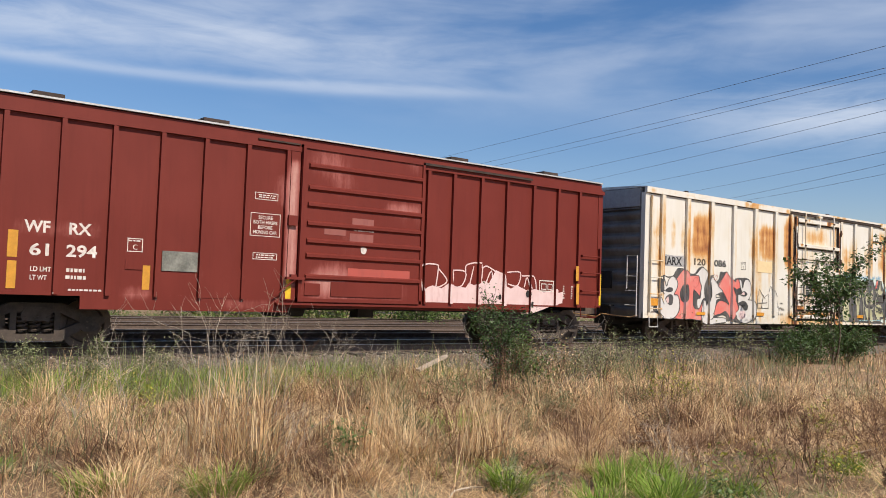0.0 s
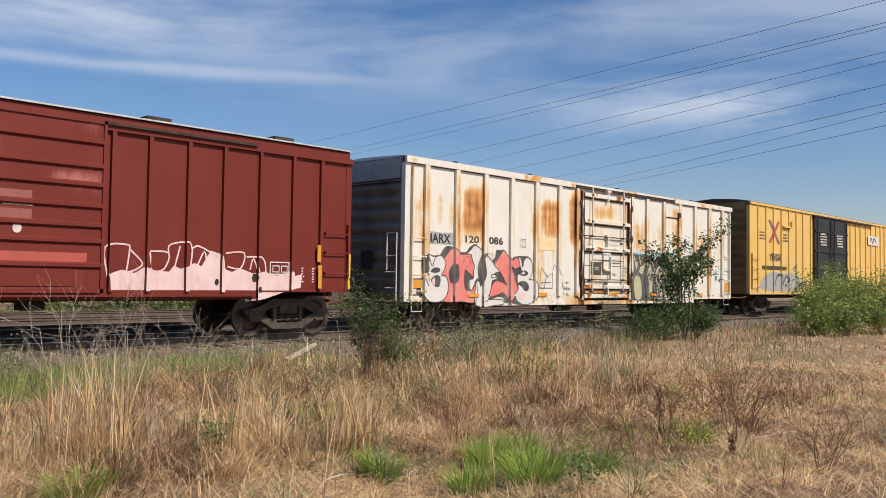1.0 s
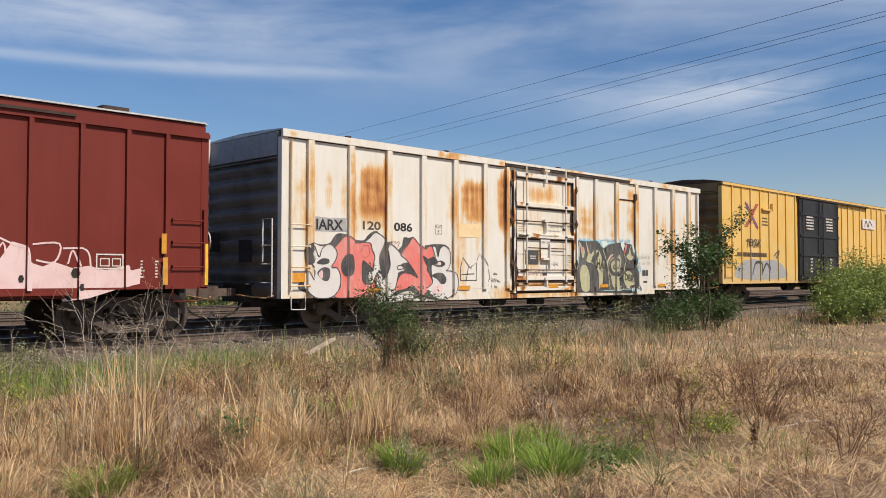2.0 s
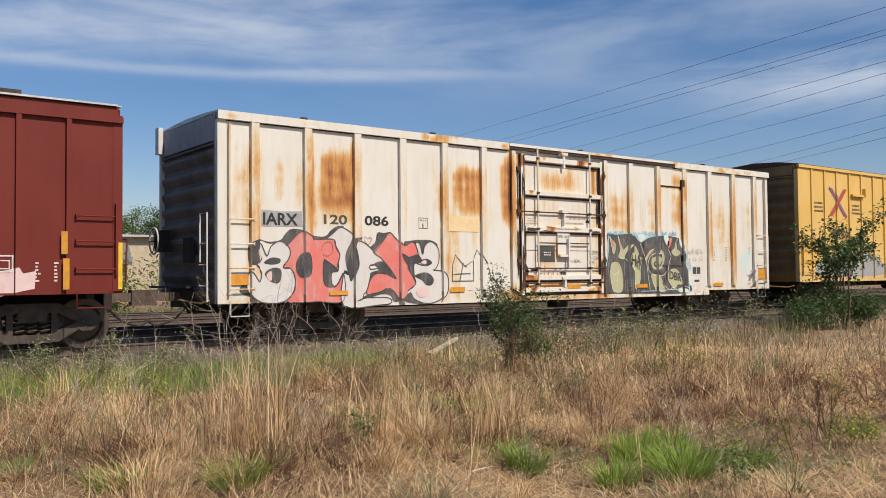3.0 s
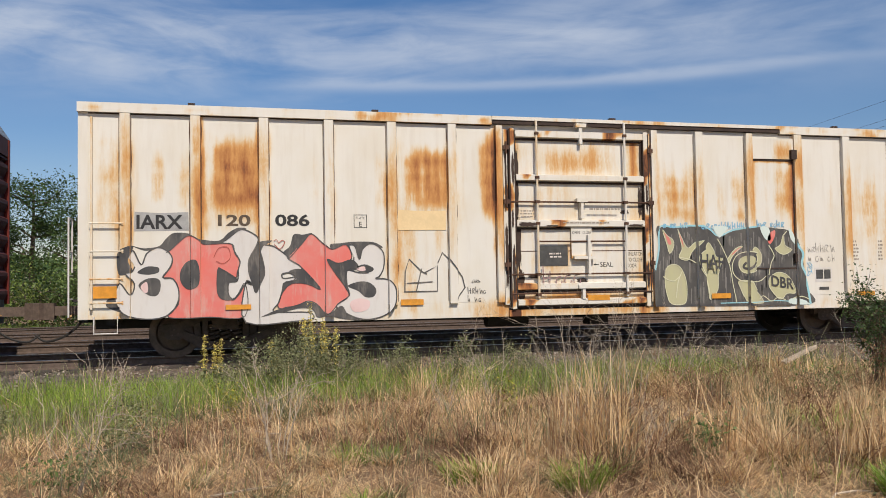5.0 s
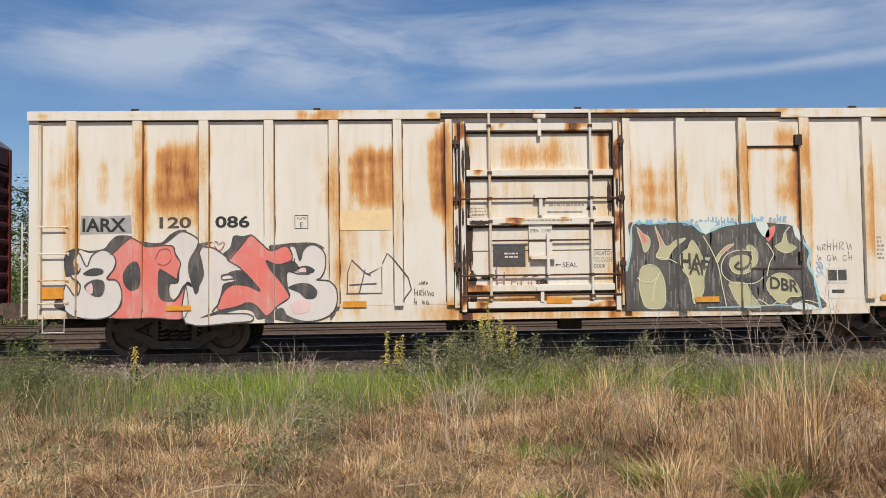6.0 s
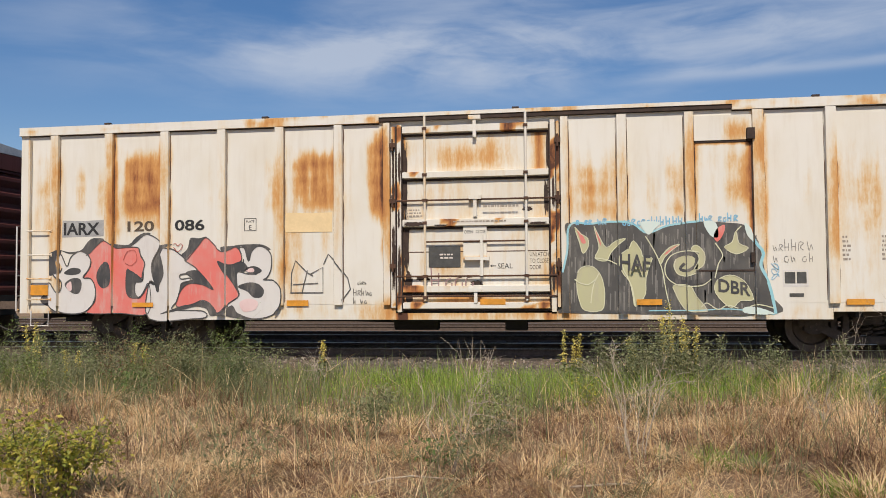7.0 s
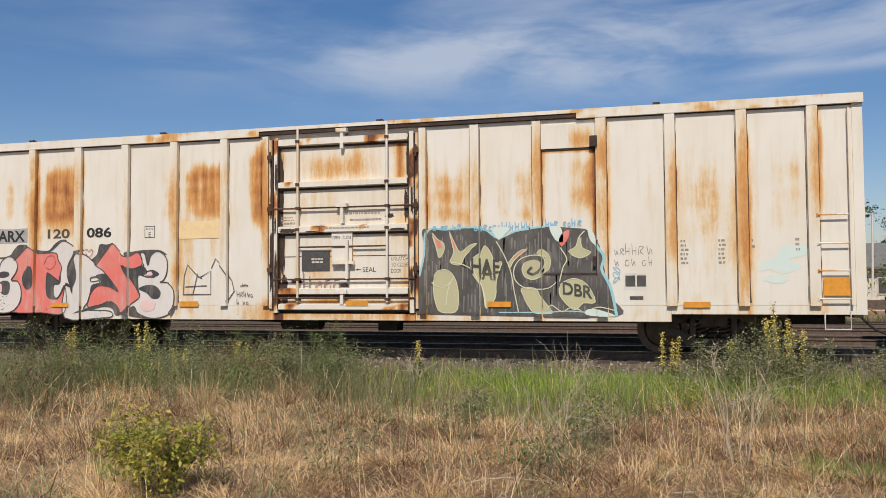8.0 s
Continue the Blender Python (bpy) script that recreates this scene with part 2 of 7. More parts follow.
# ---- mesh tools ----
class Geo:
    def __init__(self):
        self.v, self.f = [], []

    def box(self, x0, x1, y0, y1, z0, z1):
        n = len(self.v)
        self.v += [(x, y, z) for z in (z0, z1) for y in (y0, y1) for x in (x0, x1)]
        self.f += [tuple(n + i for i in q) for q in ((0, 2, 3, 1), (4, 5, 7, 6), (0, 1, 5, 4), (2, 6, 7, 3), (0, 4, 6, 2), (1, 3, 7, 5))]
        return self

    def prism(self, poly, axis, a0, a1):
        """A closed outline drawn out along an axis: 'x' takes (y, z), 'y' takes (x, z), 'z' takes (x, y)."""
        n, k = len(self.v), len(poly)
        put = {"x": lambda p, a: (a, p[0], p[1]), "y": lambda p, a: (p[0], a, p[1]), "z": lambda p, a: (p[0], p[1], a)}[axis]
        self.v += [put(p, a0) for p in poly] + [put(p, a1) for p in poly]
        self.f += [tuple(range(n, n + k)), tuple(range(n + 2 * k - 1, n + k - 1, -1))]
        self.f += [(n + i, n + k + i, n + k + (i + 1) % k, n + (i + 1) % k) for i in range(k)]
        return self

    def tube(self, path, r, sides=6, taper=1.0):
        n, k = len(self.v), len(path)
        for i, p in enumerate(path):
            p = Vector(p)
            d = (Vector(path[min(i + 1, k - 1)]) - Vector(path[max(i - 1, 0)])).normalized()
            u = d.cross(Vector((0.31, 0.2, 0.93)))
            u = (u if u.length > 0.05 else d.cross(Vector((1, 0, 0)))).normalized()
            w = d.cross(u)
            rr = r * (1 + (taper - 1) * i / max(1, k - 1))
            self.v += [tuple(p + (u * math.cos(a) + w * math.sin(a)) * rr) for a in (2 * math.pi * j / sides for j in range(sides))]
        for i in range(k - 1):
            for j in range(sides):
                a, b = n + i * sides + j, n + i * sides + (j + 1) % sides
                self.f.append((a, b, b + sides, a + sides))
        self.f += [tuple(n + sides - 1 - j for j in range(sides)), tuple(n + (k - 1) * sides + j for j in range(sides))]
        return self

    def cyl(self, c, axis, r, half, sides=16):
        c, d = Vector(c), Vector({"x": (1, 0, 0), "y": (0, 1, 0), "z": (0, 0, 1)}[axis])
        return self.tube([tuple(c - d * half), tuple(c + d * half)], r, sides)

    def lathe_y(self, prof, c, sides=24):
        """prof: (radius, y) pairs, turned about an axis along y through c."""
        n, k = len(self.v), len(prof)
        for j in range(sides):
            a = 2 * math.pi * j / sides
            self.v += [(c[0] + r * math.cos(a), c[1] + y, c[2] + r * math.sin(a)) for r, y in prof]
        for j in range(sides):
            for i in range(k - 1):
                a, b = n + j * k + i, n + (j + 1) % sides * k + i
                self.f.append((a, a + 1, b + 1, b))
        return self

    def plate(self, x0, x1, z0, z1, y, th, step):
        """A sheet facing -y, fine enough to carry wear, with turned edges."""
        nx, nz = max(1, round((x1 - x0) / step)), max(1, round((z1 - z0) / step))
        n = len(self.v)
        for j in range(nz + 1):
            for i in range(nx + 1):
                self.v.append((x0 + (x1 - x0) * i / nx, y, z0 + (z1 - z0) * j / nz))
        for j in range(nz):
            for i in range(nx):
                a = n + j * (nx + 1) + i
                self.f.append((a, a + 1, a + nx + 2, a + nx + 1))
        m = len(self.v)
        self.v += [(x0, y, z0), (x1, y, z0), (x1, y, z1), (x0, y, z1), (x0, y + th, z0), (x1, y + th, z0), (x1, y + th, z1), (x0, y + th, z1)]
        self.f += [tuple(m + i for i in q) for q in ((0, 4, 5, 1), (1, 5, 6, 2), (2, 6, 7, 3), (3, 7, 4, 0))]
        return self

    def mesh(self, name, mat, wear=None, smooth_shade=False):
        me = bpy.data.meshes.new(name)
        me.from_pydata(self.v, [], self.f)
        if mat:
            me.materials.append(mat)
        if wear:
            at = me.attributes.new("rust", "FLOAT", "POINT")
            at.data.foreach_set("value", [wear(*c) for c in self.v])
        if smooth_shade:
            me.polygons.foreach_set("use_smooth", [True] * len(me.polygons))
        me.update()
        return me


def part(name, geo, mat, parent, label="", wear=None, smooth_shade=False):
    me = geo if isinstance(geo, bpy.types.Mesh) else geo.mesh(name, mat, wear, smooth_shade)
    ob = new(name, me)
    ob.parent = parent
    if label:
        ob["label"] = label
    return ob


def spline(pts, closed=True, per=5):
    """A smooth line through hand-drawn points."""
    k, out = len(pts), []
    for i in range(k if closed else k - 1):
        p = [pts[(i + j) % k] if closed else pts[min(max(i + j, 0), k - 1)] for j in (-1, 0, 1, 2)]
        for s in range(per):
            t = s / per
            out.append(tuple(0.5 * (2 * b + (c - a) * t + (2 * a - 5 * b + 4 * c - d) * t * t + (3 * b - a - 3 * c + d) * t ** 3) for a, b, c, d in zip(*p)))
    if not closed:
        out.append(pts[-1])
    return out


def draped(shapes, bands, th=0.004):
    """Flat shapes in (x, z) laid on a car's side; bands: (x0, x1, y) of the side's steps, between which the paint is cut."""
    bm = bmesh.new()
    for num, poly in enumerate(shapes):
        xs = [p[0] for p in poly]
        for x0, x1, y in bands:
            if x1 <= min(xs) or x0 >= max(xs):
                continue
            tmp = bmesh.new()
            cdt = delaunay_2d_cdt([Vector(p) for p in poly], [], [list(range(len(poly)))], 1, 1e-5)
            vs = [tmp.verts.new((p.x, 0, p.y)) for p in cdt[0]]
            for f in cdt[2]:
                if len(set(f)) > 2:
                    tmp.faces.new([vs[i] for i in f])
            for x, s in ((x0, -1), (x1, 1)):
                bmesh.ops.bisect_plane(tmp, geom=tmp.verts[:] + tmp.edges[:] + tmp.faces[:], plane_co=(x, 0, 0), plane_no=(s, 0, 0), clear_outer=True)
            vm = {v: bm.verts.new((v.co.x, y - th - 0.0002 * (num % 12), v.co.z)) for v in tmp.verts}
            for f in tmp.faces:
                try:
                    g = bm.faces.new([vm[v] for v in f.verts])
                    g.normal_update()
                    if g.normal.y > 0:
                        g.normal_flip()
                except ValueError:
                    pass
            tmp.free()
    return bm


def paint(name, shapes, bands, mat, parent, label="", layer=1):
    """Shapes large enough to tell apart become parts of their own; fine strokes and print stay together."""
    fine = name in ("small_print", "scrawl", "spray_outline", "sign_box", "plate_box", "arrow", "bare_patch", "swirl") or len(shapes) > 12
    for num, some in enumerate([shapes] if fine else [[s] for s in shapes]):
        bm = draped(some, bands, 0.003 * layer + 0.0003 * num)
        me = bpy.data.meshes.new(name)
        bm.to_mesh(me)
        bm.free()
        me.materials.append(mat)
        ob = part(name, me, mat, parent, label)
        if fine:
            ob["kind"] = "stuff"


def ribbon(pts, w, smooth_line=True):
    """A brush stroke of width w along points (x, z), as a row of quads."""
    line = spline(pts, False, 4) if smooth_line and len(pts) > 2 else pts
    off = []
    for i, (px, pz) in enumerate(line):
        (ax, az), (bx, bz) = line[max(0, i - 1)], line[min(len(line) - 1, i + 1)]
        d = math.hypot(bx - ax, bz - az) or 1.0
        off.append((-(bz - az) / d * w / 2, (bx - ax) / d * w / 2))
    out = []
    for i in range(len(line) - 1):
        (ax, az), (bx, bz), (p, q), (r, s) = line[i], line[i + 1], off[i], off[i + 1]
        out.append([(ax + p, az + q), (bx + r, bz + s), (bx - r, bz - s), (ax - p, az - q)])
    return out


def scribble(x0, x1, z, h, w, rng):
    """Hand-written strokes that spell nothing."""
    out, x = [], x0
    while x < x1 - 0.03:
        c = h * rng.uniform(0.5, 0.8)
        kind = rng.randrange(4)
        if kind == 0:
            out += ribbon([(x, z), (x + 0.1 * c, z + c), (x + 0.6 * c, z + 0.9 * c), (x + 0.2 * c, z + 0.45 * c), (x + 0.6 * c, z + 0.05 * c)], w)
        elif kind == 1:
            out += ribbon([(x + 0.5 * c, z + 0.8 * c), (x + 0.1 * c, z + 0.7 * c), (x + 0.05 * c, z + 0.15 * c), (x + 0.45 * c, z), (x + 0.55 * c, z + 0.45 * c)], w)
        elif kind == 2:
            out += ribbon([(x, z + h), (x + 0.05 * c, z)], w) + ribbon([(x, z + 0.5 * c), (x + 0.5 * c, z + 0.55 * c)], w) + ribbon([(x + 0.5 * c, z + c), (x + 0.48 * c, z)], w)
        else:
            out += ribbon([(x, z + c), (x + 0.2 * c, z), (x + 0.4 * c, z + 0.7 * c), (x + 0.6 * c, z + 0.05 * c)], w)
        x += c * rng.uniform(0.75, 1.0) + (0.08 if rng.random() < 0.18 else 0.0)
    return out


def lettering(name, text, x, z, height, y, mat, parent, label="", width=None, tilt=0.0, layer=1, bold=0.0):
    cu = bpy.data.curves.new(name, "FONT")
    cu.body, cu.size, cu.resolution_u, cu.offset = text, 1.0, 3, bold
    tmp = bpy.data.objects.new(name, cu)
    me = bpy.data.meshes.new_from_object(tmp)
    bpy.data.objects.remove(tmp)
    xs, ys = [v.co.x for v in me.vertices], [v.co.y for v in me.vertices]
    sz = height / (max(ys) - min(ys))
    sx = width / (max(xs) - min(xs)) if width else sz
    for v in me.vertices:
        a, b = (v.co.x - min(xs)) * sx, (v.co.y - min(ys)) * sz
        v.co = (x + a, y - 0.003 * layer, z + b + a * tilt)
    me.materials.clear()
    me.materials.append(mat)
    me.name = name
    return part(name, me, mat, parent, label)


def bars(rows, x0, x1, z0, z1, rng):
    """Lines of print too small to read, as broken bars."""
    out, dz = [], (z1 - z0) / rows
    for r in range(rows):
        x, za = x0 + rng.random() * 0.1 * (x1 - x0), z1 - (r + 0.75) * dz
        while x < x1 - 0.04:
            w = min(rng.uniform(0.02, 0.075), x1 - x)
            out.append([(x, za), (x + w, za), (x + w, za + 0.5 * dz), (x, za + 0.5 * dz)])
            x += w + 0.018
    return out


def rect(x0, x1, z0, z1):
    return [(x0, z0), (x1, z0), (x1, z1), (x0, z1)]


def outline(x0, x1, z0, z1, w):
    return [rect(x0, x1, z0, z0 + w), rect(x0, x1, z1 - w, z1), rect(x0, x0 + w, z0 + w, z1 - w), rect(x1 - w, x1, z0 + w, z1 - w)]


def step01(a, b, x):
    t = min(1, max(0, (x - a) / (b - a)))
    return t * t * (3 - 2 * t)


def soft_box(x, z, x0, x1, z0, z1, e=0.12, ez=0.25):
    return step01(x0 - e, x0 + e, x) * (1 - step01(x1 - e, x1 + e, x)) * step01(z0 - ez, z0 + ez, z) * (1 - step01(z1 - ez, z1 + ez, z))


# ---- running gear ----
WHEELSETS = []


def build_wheelset():
    g = Geo()
    for s in (-1, 1):
        prof = [(0.0, -0.07), (0.10, -0.07), (0.13, -0.05), (0.30, -0.02), (0.335, -0.065), (0.42, -0.065), (0.42, 0.05), (0.45, 0.055), (0.45, 0.085), (0.33, 0.085), (0.30, 0.03), (0.12, 0.05), (0.0, 0.05)]
        g.lathe_y([(r, -s * y * -1 if s < 0 else -y) for r, y in prof], (0, s * 0.76, 0), 24)
    g.cyl((0, 0, 0), "y", 0.08, 1.05, 12)
    for s in (-1, 1):
        for k in range(3):
            a = k * 2.0944
            g.cyl((0.06 * math.cos(a), s * 1.06, 0.06 * math.sin(a)), "y", 0.018, 0.02, 6)
    return g.mesh("wheelset", WHEELSTEEL)


def build_side_frame():
    g = Geo()
    top = [(-1.13, 0.56), (-0.78, 0.61), (-0.42, 0.79), (0.42, 0.79), (0.78, 0.61), (1.13, 0.56), (1.13, 0.44), (0.72, 0.46), (0.40, 0.62), (-0.40, 0.62), (-0.72, 0.46), (-1.13, 0.44)]
    low = [(-0.72, 0.46), (-0.34, 0.30), (-0.34, 0.26), (0.34, 0.26), (0.34, 0.30), (0.72, 0.46), (0.80, 0.36), (0.42, 0.13), (-0.42, 0.13), (-0.80, 0.36)]
    g.prism(top[::-1], "y", -0.07, 0.07)
    g.prism(low, "y", -0.07, 0.07)
    for s in (-1, 1):
        g.prism([(s * 0.40, 0.62), (s * 0.30, 0.62), (s * 0.30, 0.26), (s * 0.40, 0.26)], "y", -0.06, 0.06)
        g.prism([(s * 0.87 - 0.15, 0.56), (s * 0.87 + 0.15, 0.56), (s * 0.87 + 0.17, 0.36), (s * 0.87 + 0.08, 0.30), (s * 0.87 - 0.08, 0.30), (s * 0.87 - 0.17, 0.36)], "y", -0.08, 0.08)
    return g.mesh("side_frame", TRUCKSTEEL)


def build_springs():
    g = Geo()
    for x in (-0.2, 0.0, 0.2):
        pts = [(x + 0.085 * math.cos(a), 0.085 * math.sin(a), 0.27 + 0.012 * a) for a in (i * 0.8 for i in range(36))]
        g.tube(pts, 0.022, 4)
    return g.mesh("spring_nest", TRUCKSTEEL)


def build_bolster():
    g = Geo().prism([(-0.22, 0.48), (0.22, 0.48), (0.24, 0.60), (0.18, 0.72), (-0.18, 0.72), (-0.24, 0.60)], "y", -1.08, 1.08)
    g.cyl((0, 0, 0.76), "z", 0.2, 0.06, 12)
    for s in (-1, 1):
        g.box(-0.95, 0.95, s * 0.5 - 0.03, s * 0.5 + 0.03, 0.30, 0.36)
    return g.mesh("truck", TRUCKSTEEL)


GEAR = {"wheel": build_wheelset(), "frame": build_side_frame(), "spring": build_springs(), "bolster": build_bolster()}


def add_truck(car, x):
    t = new("truck", GEAR["bolster"])
    t.parent, t.location = car, (x, 0, 0)
    for s in (-1, 1):
        for name, key in (("side_frame", "frame"), ("spring_nest", "spring")):
            o = new(name, GEAR[key])
            o.parent, o.location = t, (0, s * 0.99, 0)
        w = new("wheelset", GEAR["wheel"])
        w.parent, w.location = t, (s * 0.87, 0, 0.42)
        WHEELSETS.append((w, s * 0.87))


def add_coupler(car, x, d):
    """d: -1 at the end towards -x, 1 at the other."""
    g = Geo().box(min(x, x + d * 0.62), max(x, x + d * 0.62), -0.075, 0.075, 0.75, 0.92)
    k = x + d * 0.62
    g.prism([(k, -0.12), (k + d * 0.16, -0.20), (k + d * 0.27, -0.12), (k + d * 0.22, -0.03), (k + d * 0.26, 0.06), (k + d * 0.12, 0.17), (k, 0.12)][::d], "z", 0.68, 0.98)
    part("coupler", g, RAILRUST, car, "dusty brown steel coupler")
    g = Geo().box(min(x, x + d * 0.16), max(x, x + d * 0.16), -0.45, 0.45, 0.62, 1.05)
    part("striker", g, SOOT, car)
    pts = spline([(x + d * 0.05, -0.35, 0.72), (x + d * 0.35, -0.36, 0.42), (x + d * 0.7, -0.33, 0.30), (x + d * 0.9, -0.28, 0.42)], False, 5)
    part("air_hose", Geo().tube(pts, 0.022, 6), SOOT, car, "black rubber air hose")
    g = Geo().tube([(x + d * 0.12, -1.5, 0.78), (x + d * 0.2, -1.3, 0.72), (x + d * 0.28, -0.3, 0.78)], 0.016, 6)
    part("uncoupling_lever", g, RUSTSTEEL, car, "thin bent uncoupling lever", lambda a, b, c: 0.4)


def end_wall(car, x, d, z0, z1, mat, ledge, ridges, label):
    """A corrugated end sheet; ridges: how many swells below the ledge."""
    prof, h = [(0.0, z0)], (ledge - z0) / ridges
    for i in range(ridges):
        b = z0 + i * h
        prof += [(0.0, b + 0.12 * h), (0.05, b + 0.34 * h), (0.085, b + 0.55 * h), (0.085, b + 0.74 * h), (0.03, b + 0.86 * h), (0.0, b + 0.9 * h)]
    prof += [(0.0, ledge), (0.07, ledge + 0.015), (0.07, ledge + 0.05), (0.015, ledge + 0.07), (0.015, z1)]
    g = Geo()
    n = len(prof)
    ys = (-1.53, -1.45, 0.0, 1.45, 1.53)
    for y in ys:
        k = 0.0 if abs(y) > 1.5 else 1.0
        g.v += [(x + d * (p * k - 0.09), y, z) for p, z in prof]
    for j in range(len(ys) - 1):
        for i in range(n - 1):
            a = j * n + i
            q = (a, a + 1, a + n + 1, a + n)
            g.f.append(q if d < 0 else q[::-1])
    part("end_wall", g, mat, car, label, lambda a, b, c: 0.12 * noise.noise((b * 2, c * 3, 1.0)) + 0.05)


def boxcar(x0, x1, sill, sill_mid, mid, eave, ridge, mat, end_mat, wheels, end_ledge, end_ridges, roof_mat, wear):
    """The parts that every car has. mid: the stretch whose sill hangs lower."""
    car = new("boxcar")
    g = Geo().box(x0 + 0.10, x1 - 0.10, -HALF + 0.03, HALF - 0.02, sill + 0.02, eave - 0.01)
    part("body", g, mat, car)
    r = [(-HALF - 0.02, eave - 0.01), (-HALF - 0.02, eave + 0.015), (-0.9, eave + 0.7 * (ridge - eave)), (0, ridge), (0.9, eave + 0.7 * (ridge - eave)), (HALF + 0.02, eave + 0.015), (HALF + 0.02, eave - 0.01)]
    part("roof", Geo().prism(r, "x", x0 + 0.02, x1 - 0.02), roof_mat, car, "shallow pitched steel roof")
    g = Geo()
    for i in range(int((x1 - x0) / 0.95)):
        a = x0 + 0.6 + i * 0.95
        g.prism([(-HALF, eave + 0.02), (-0.9, eave + 0.7 * (ridge - eave) + 0.03), (0, ridge + 0.03), (0.9, eave + 0.7 * (ridge - eave) + 0.03), (HALF, eave + 0.02), (0, eave)], "x", a, a + 0.07)
    part("roof_seam", g, roof_mat, car)
    # end sheets carry their shade in the paint colour
    end_wall(car, x0, -1, sill, eave, end_mat, end_ledge, end_ridges, "corrugated end with its shade put into the dark paint")
    end_wall(car, x1, 1, sill, eave, end_mat, end_ledge, end_ridges, "corrugated end with its shade put into the dark paint")
    for a, b in ((x0, x0 + 0.16), (x1 - 0.16, x1)):
        part("corner_post", Geo().plate(a, b, sill, eave - 0.16, -HALF - 0.012, 0.14, 0.08), mat, car, "", wear)
    # on the grey ends a lighter tone stands for sky light up here
    for a, b in ((x0 + 0.004, x0 + 0.085), (x1 - 0.085, x1 - 0.004)):
        part("end_header", Geo().box(a, b, -1.42, 1.42, end_ledge + 0.08, eave - 0.03), GREYPATCH if end_mat is GREYEND else end_mat, car, "smooth upper end sheet")
    for a, b in ((x0, x0 + 0.11), (x1 - 0.11, x1)):
        part("corner_post", Geo().box(a, b, HALF - 0.09, HALF, sill, eave - 0.02), mat, car)
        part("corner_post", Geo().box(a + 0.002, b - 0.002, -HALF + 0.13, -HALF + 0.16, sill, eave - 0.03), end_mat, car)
    # under the floor
    g = Geo().box(x0 + 0.1, x1 - 0.1, -0.25, 0.25, sill - 0.22, sill + 0.03)
    for i in range(9):
        a = x0 + 0.5 + i * (x1 - x0 - 1.0) / 8
        g.box(a - 0.06, a + 0.06, -HALF + 0.1, HALF - 0.1, sill - 0.1, sill + 0.02)
    part("underframe", g, SOOT, car, "sooty black centre sill and cross bearers")
    c = (x0 + x1) / 2
    g = Geo().cyl((c - 1.3, -0.75, sill - 0.2), "x", 0.16, 0.42, 14).box(c + 0.4, c + 0.8, -0.95, -0.6, sill - 0.36, sill)
    g.tube([(c - 5.5, -0.85, sill - 0.1), (c - 1.7, -0.75, sill - 0.2), (c + 0.5, -0.8, sill - 0.2), (c + 5.5, -0.85, sill - 0.1)], 0.02, 6)
    part("brake_gear", g, SOOT, car, "sooty brake cylinder, reservoir and rods")
    for x in wheels:
        add_truck(car, x)
    add_coupler(car, x0, -1)
    add_coupler(car, x1, 1)
    return car


def add_rib(car, x0, x1, z0, z1, mat, wear, deep=0.075):
    w = 0.006
    pts = [(x0 - w, -HALF - 0.001), (x0, -HALF - deep), (x1, -HALF - deep), (x1 + w, -HALF - 0.001)]
    g, n = Geo(), 14
    for j in range(n + 1):
        z = z0 + (z1 - z0) * j / n
        g.v += [(a, b, z) for a, b in pts]
    for j in range(n):
        for i in range(3):
            a = j * 4 + i
            g.f.append((a, a + 1, a + 5, a + 4))
    g.f += [(3, 2, 1, 0), tuple(4 * n + i for i in range(4))]
    return part("rib", g, mat, car, "", wear)


def add_ladder(car, x0, x1, heights, mat, wear, out=0.09, stile=None):
    lad = new("ladder", Geo().box(x0 - 0.02, x0 + 0.015, -HALF - out, -HALF - 0.02, heights[0] - 0.1, stile or heights[-1] + 0.1).mesh("ladder", mat, wear))
    lad.parent = car
    for z in heights:
        g = Geo().tube([(x0 - 0.03, -HALF - out, z), (x1 + 0.03, -HALF - out, z)], 0.014, 6).box(x1 + 0.01, x1 + 0.04, -HALF - out, -HALF - 0.01, z - 0.03, z + 0.03)
        part("rung", g, mat, lad, "", wear)


def add_stirrup(car, x0, x1, z, mat, drop=0.24):
    g = Geo().tube([(x0, -HALF - 0.02, z + 0.05), (x0, -HALF - 0.03, z - drop), (x1, -HALF - 0.03, z - drop), (x1, -HALF - 0.02, z + 0.05)], 0.014, 6)
    part("stirrup_step", g, mat, car, "bent-bar stirrup step")


def bands_for(ribs, x0, x1, deep=0.075):
    """The steps of a ribbed side, for paint that runs over it."""
    out, x = [], x0
    for a, b in ribs:
        out += [(x, a - 0.006, -HALF), (a, b, -HALF - deep)]
        x = b + 0.006
    return out + [(x, x1, -HALF)]


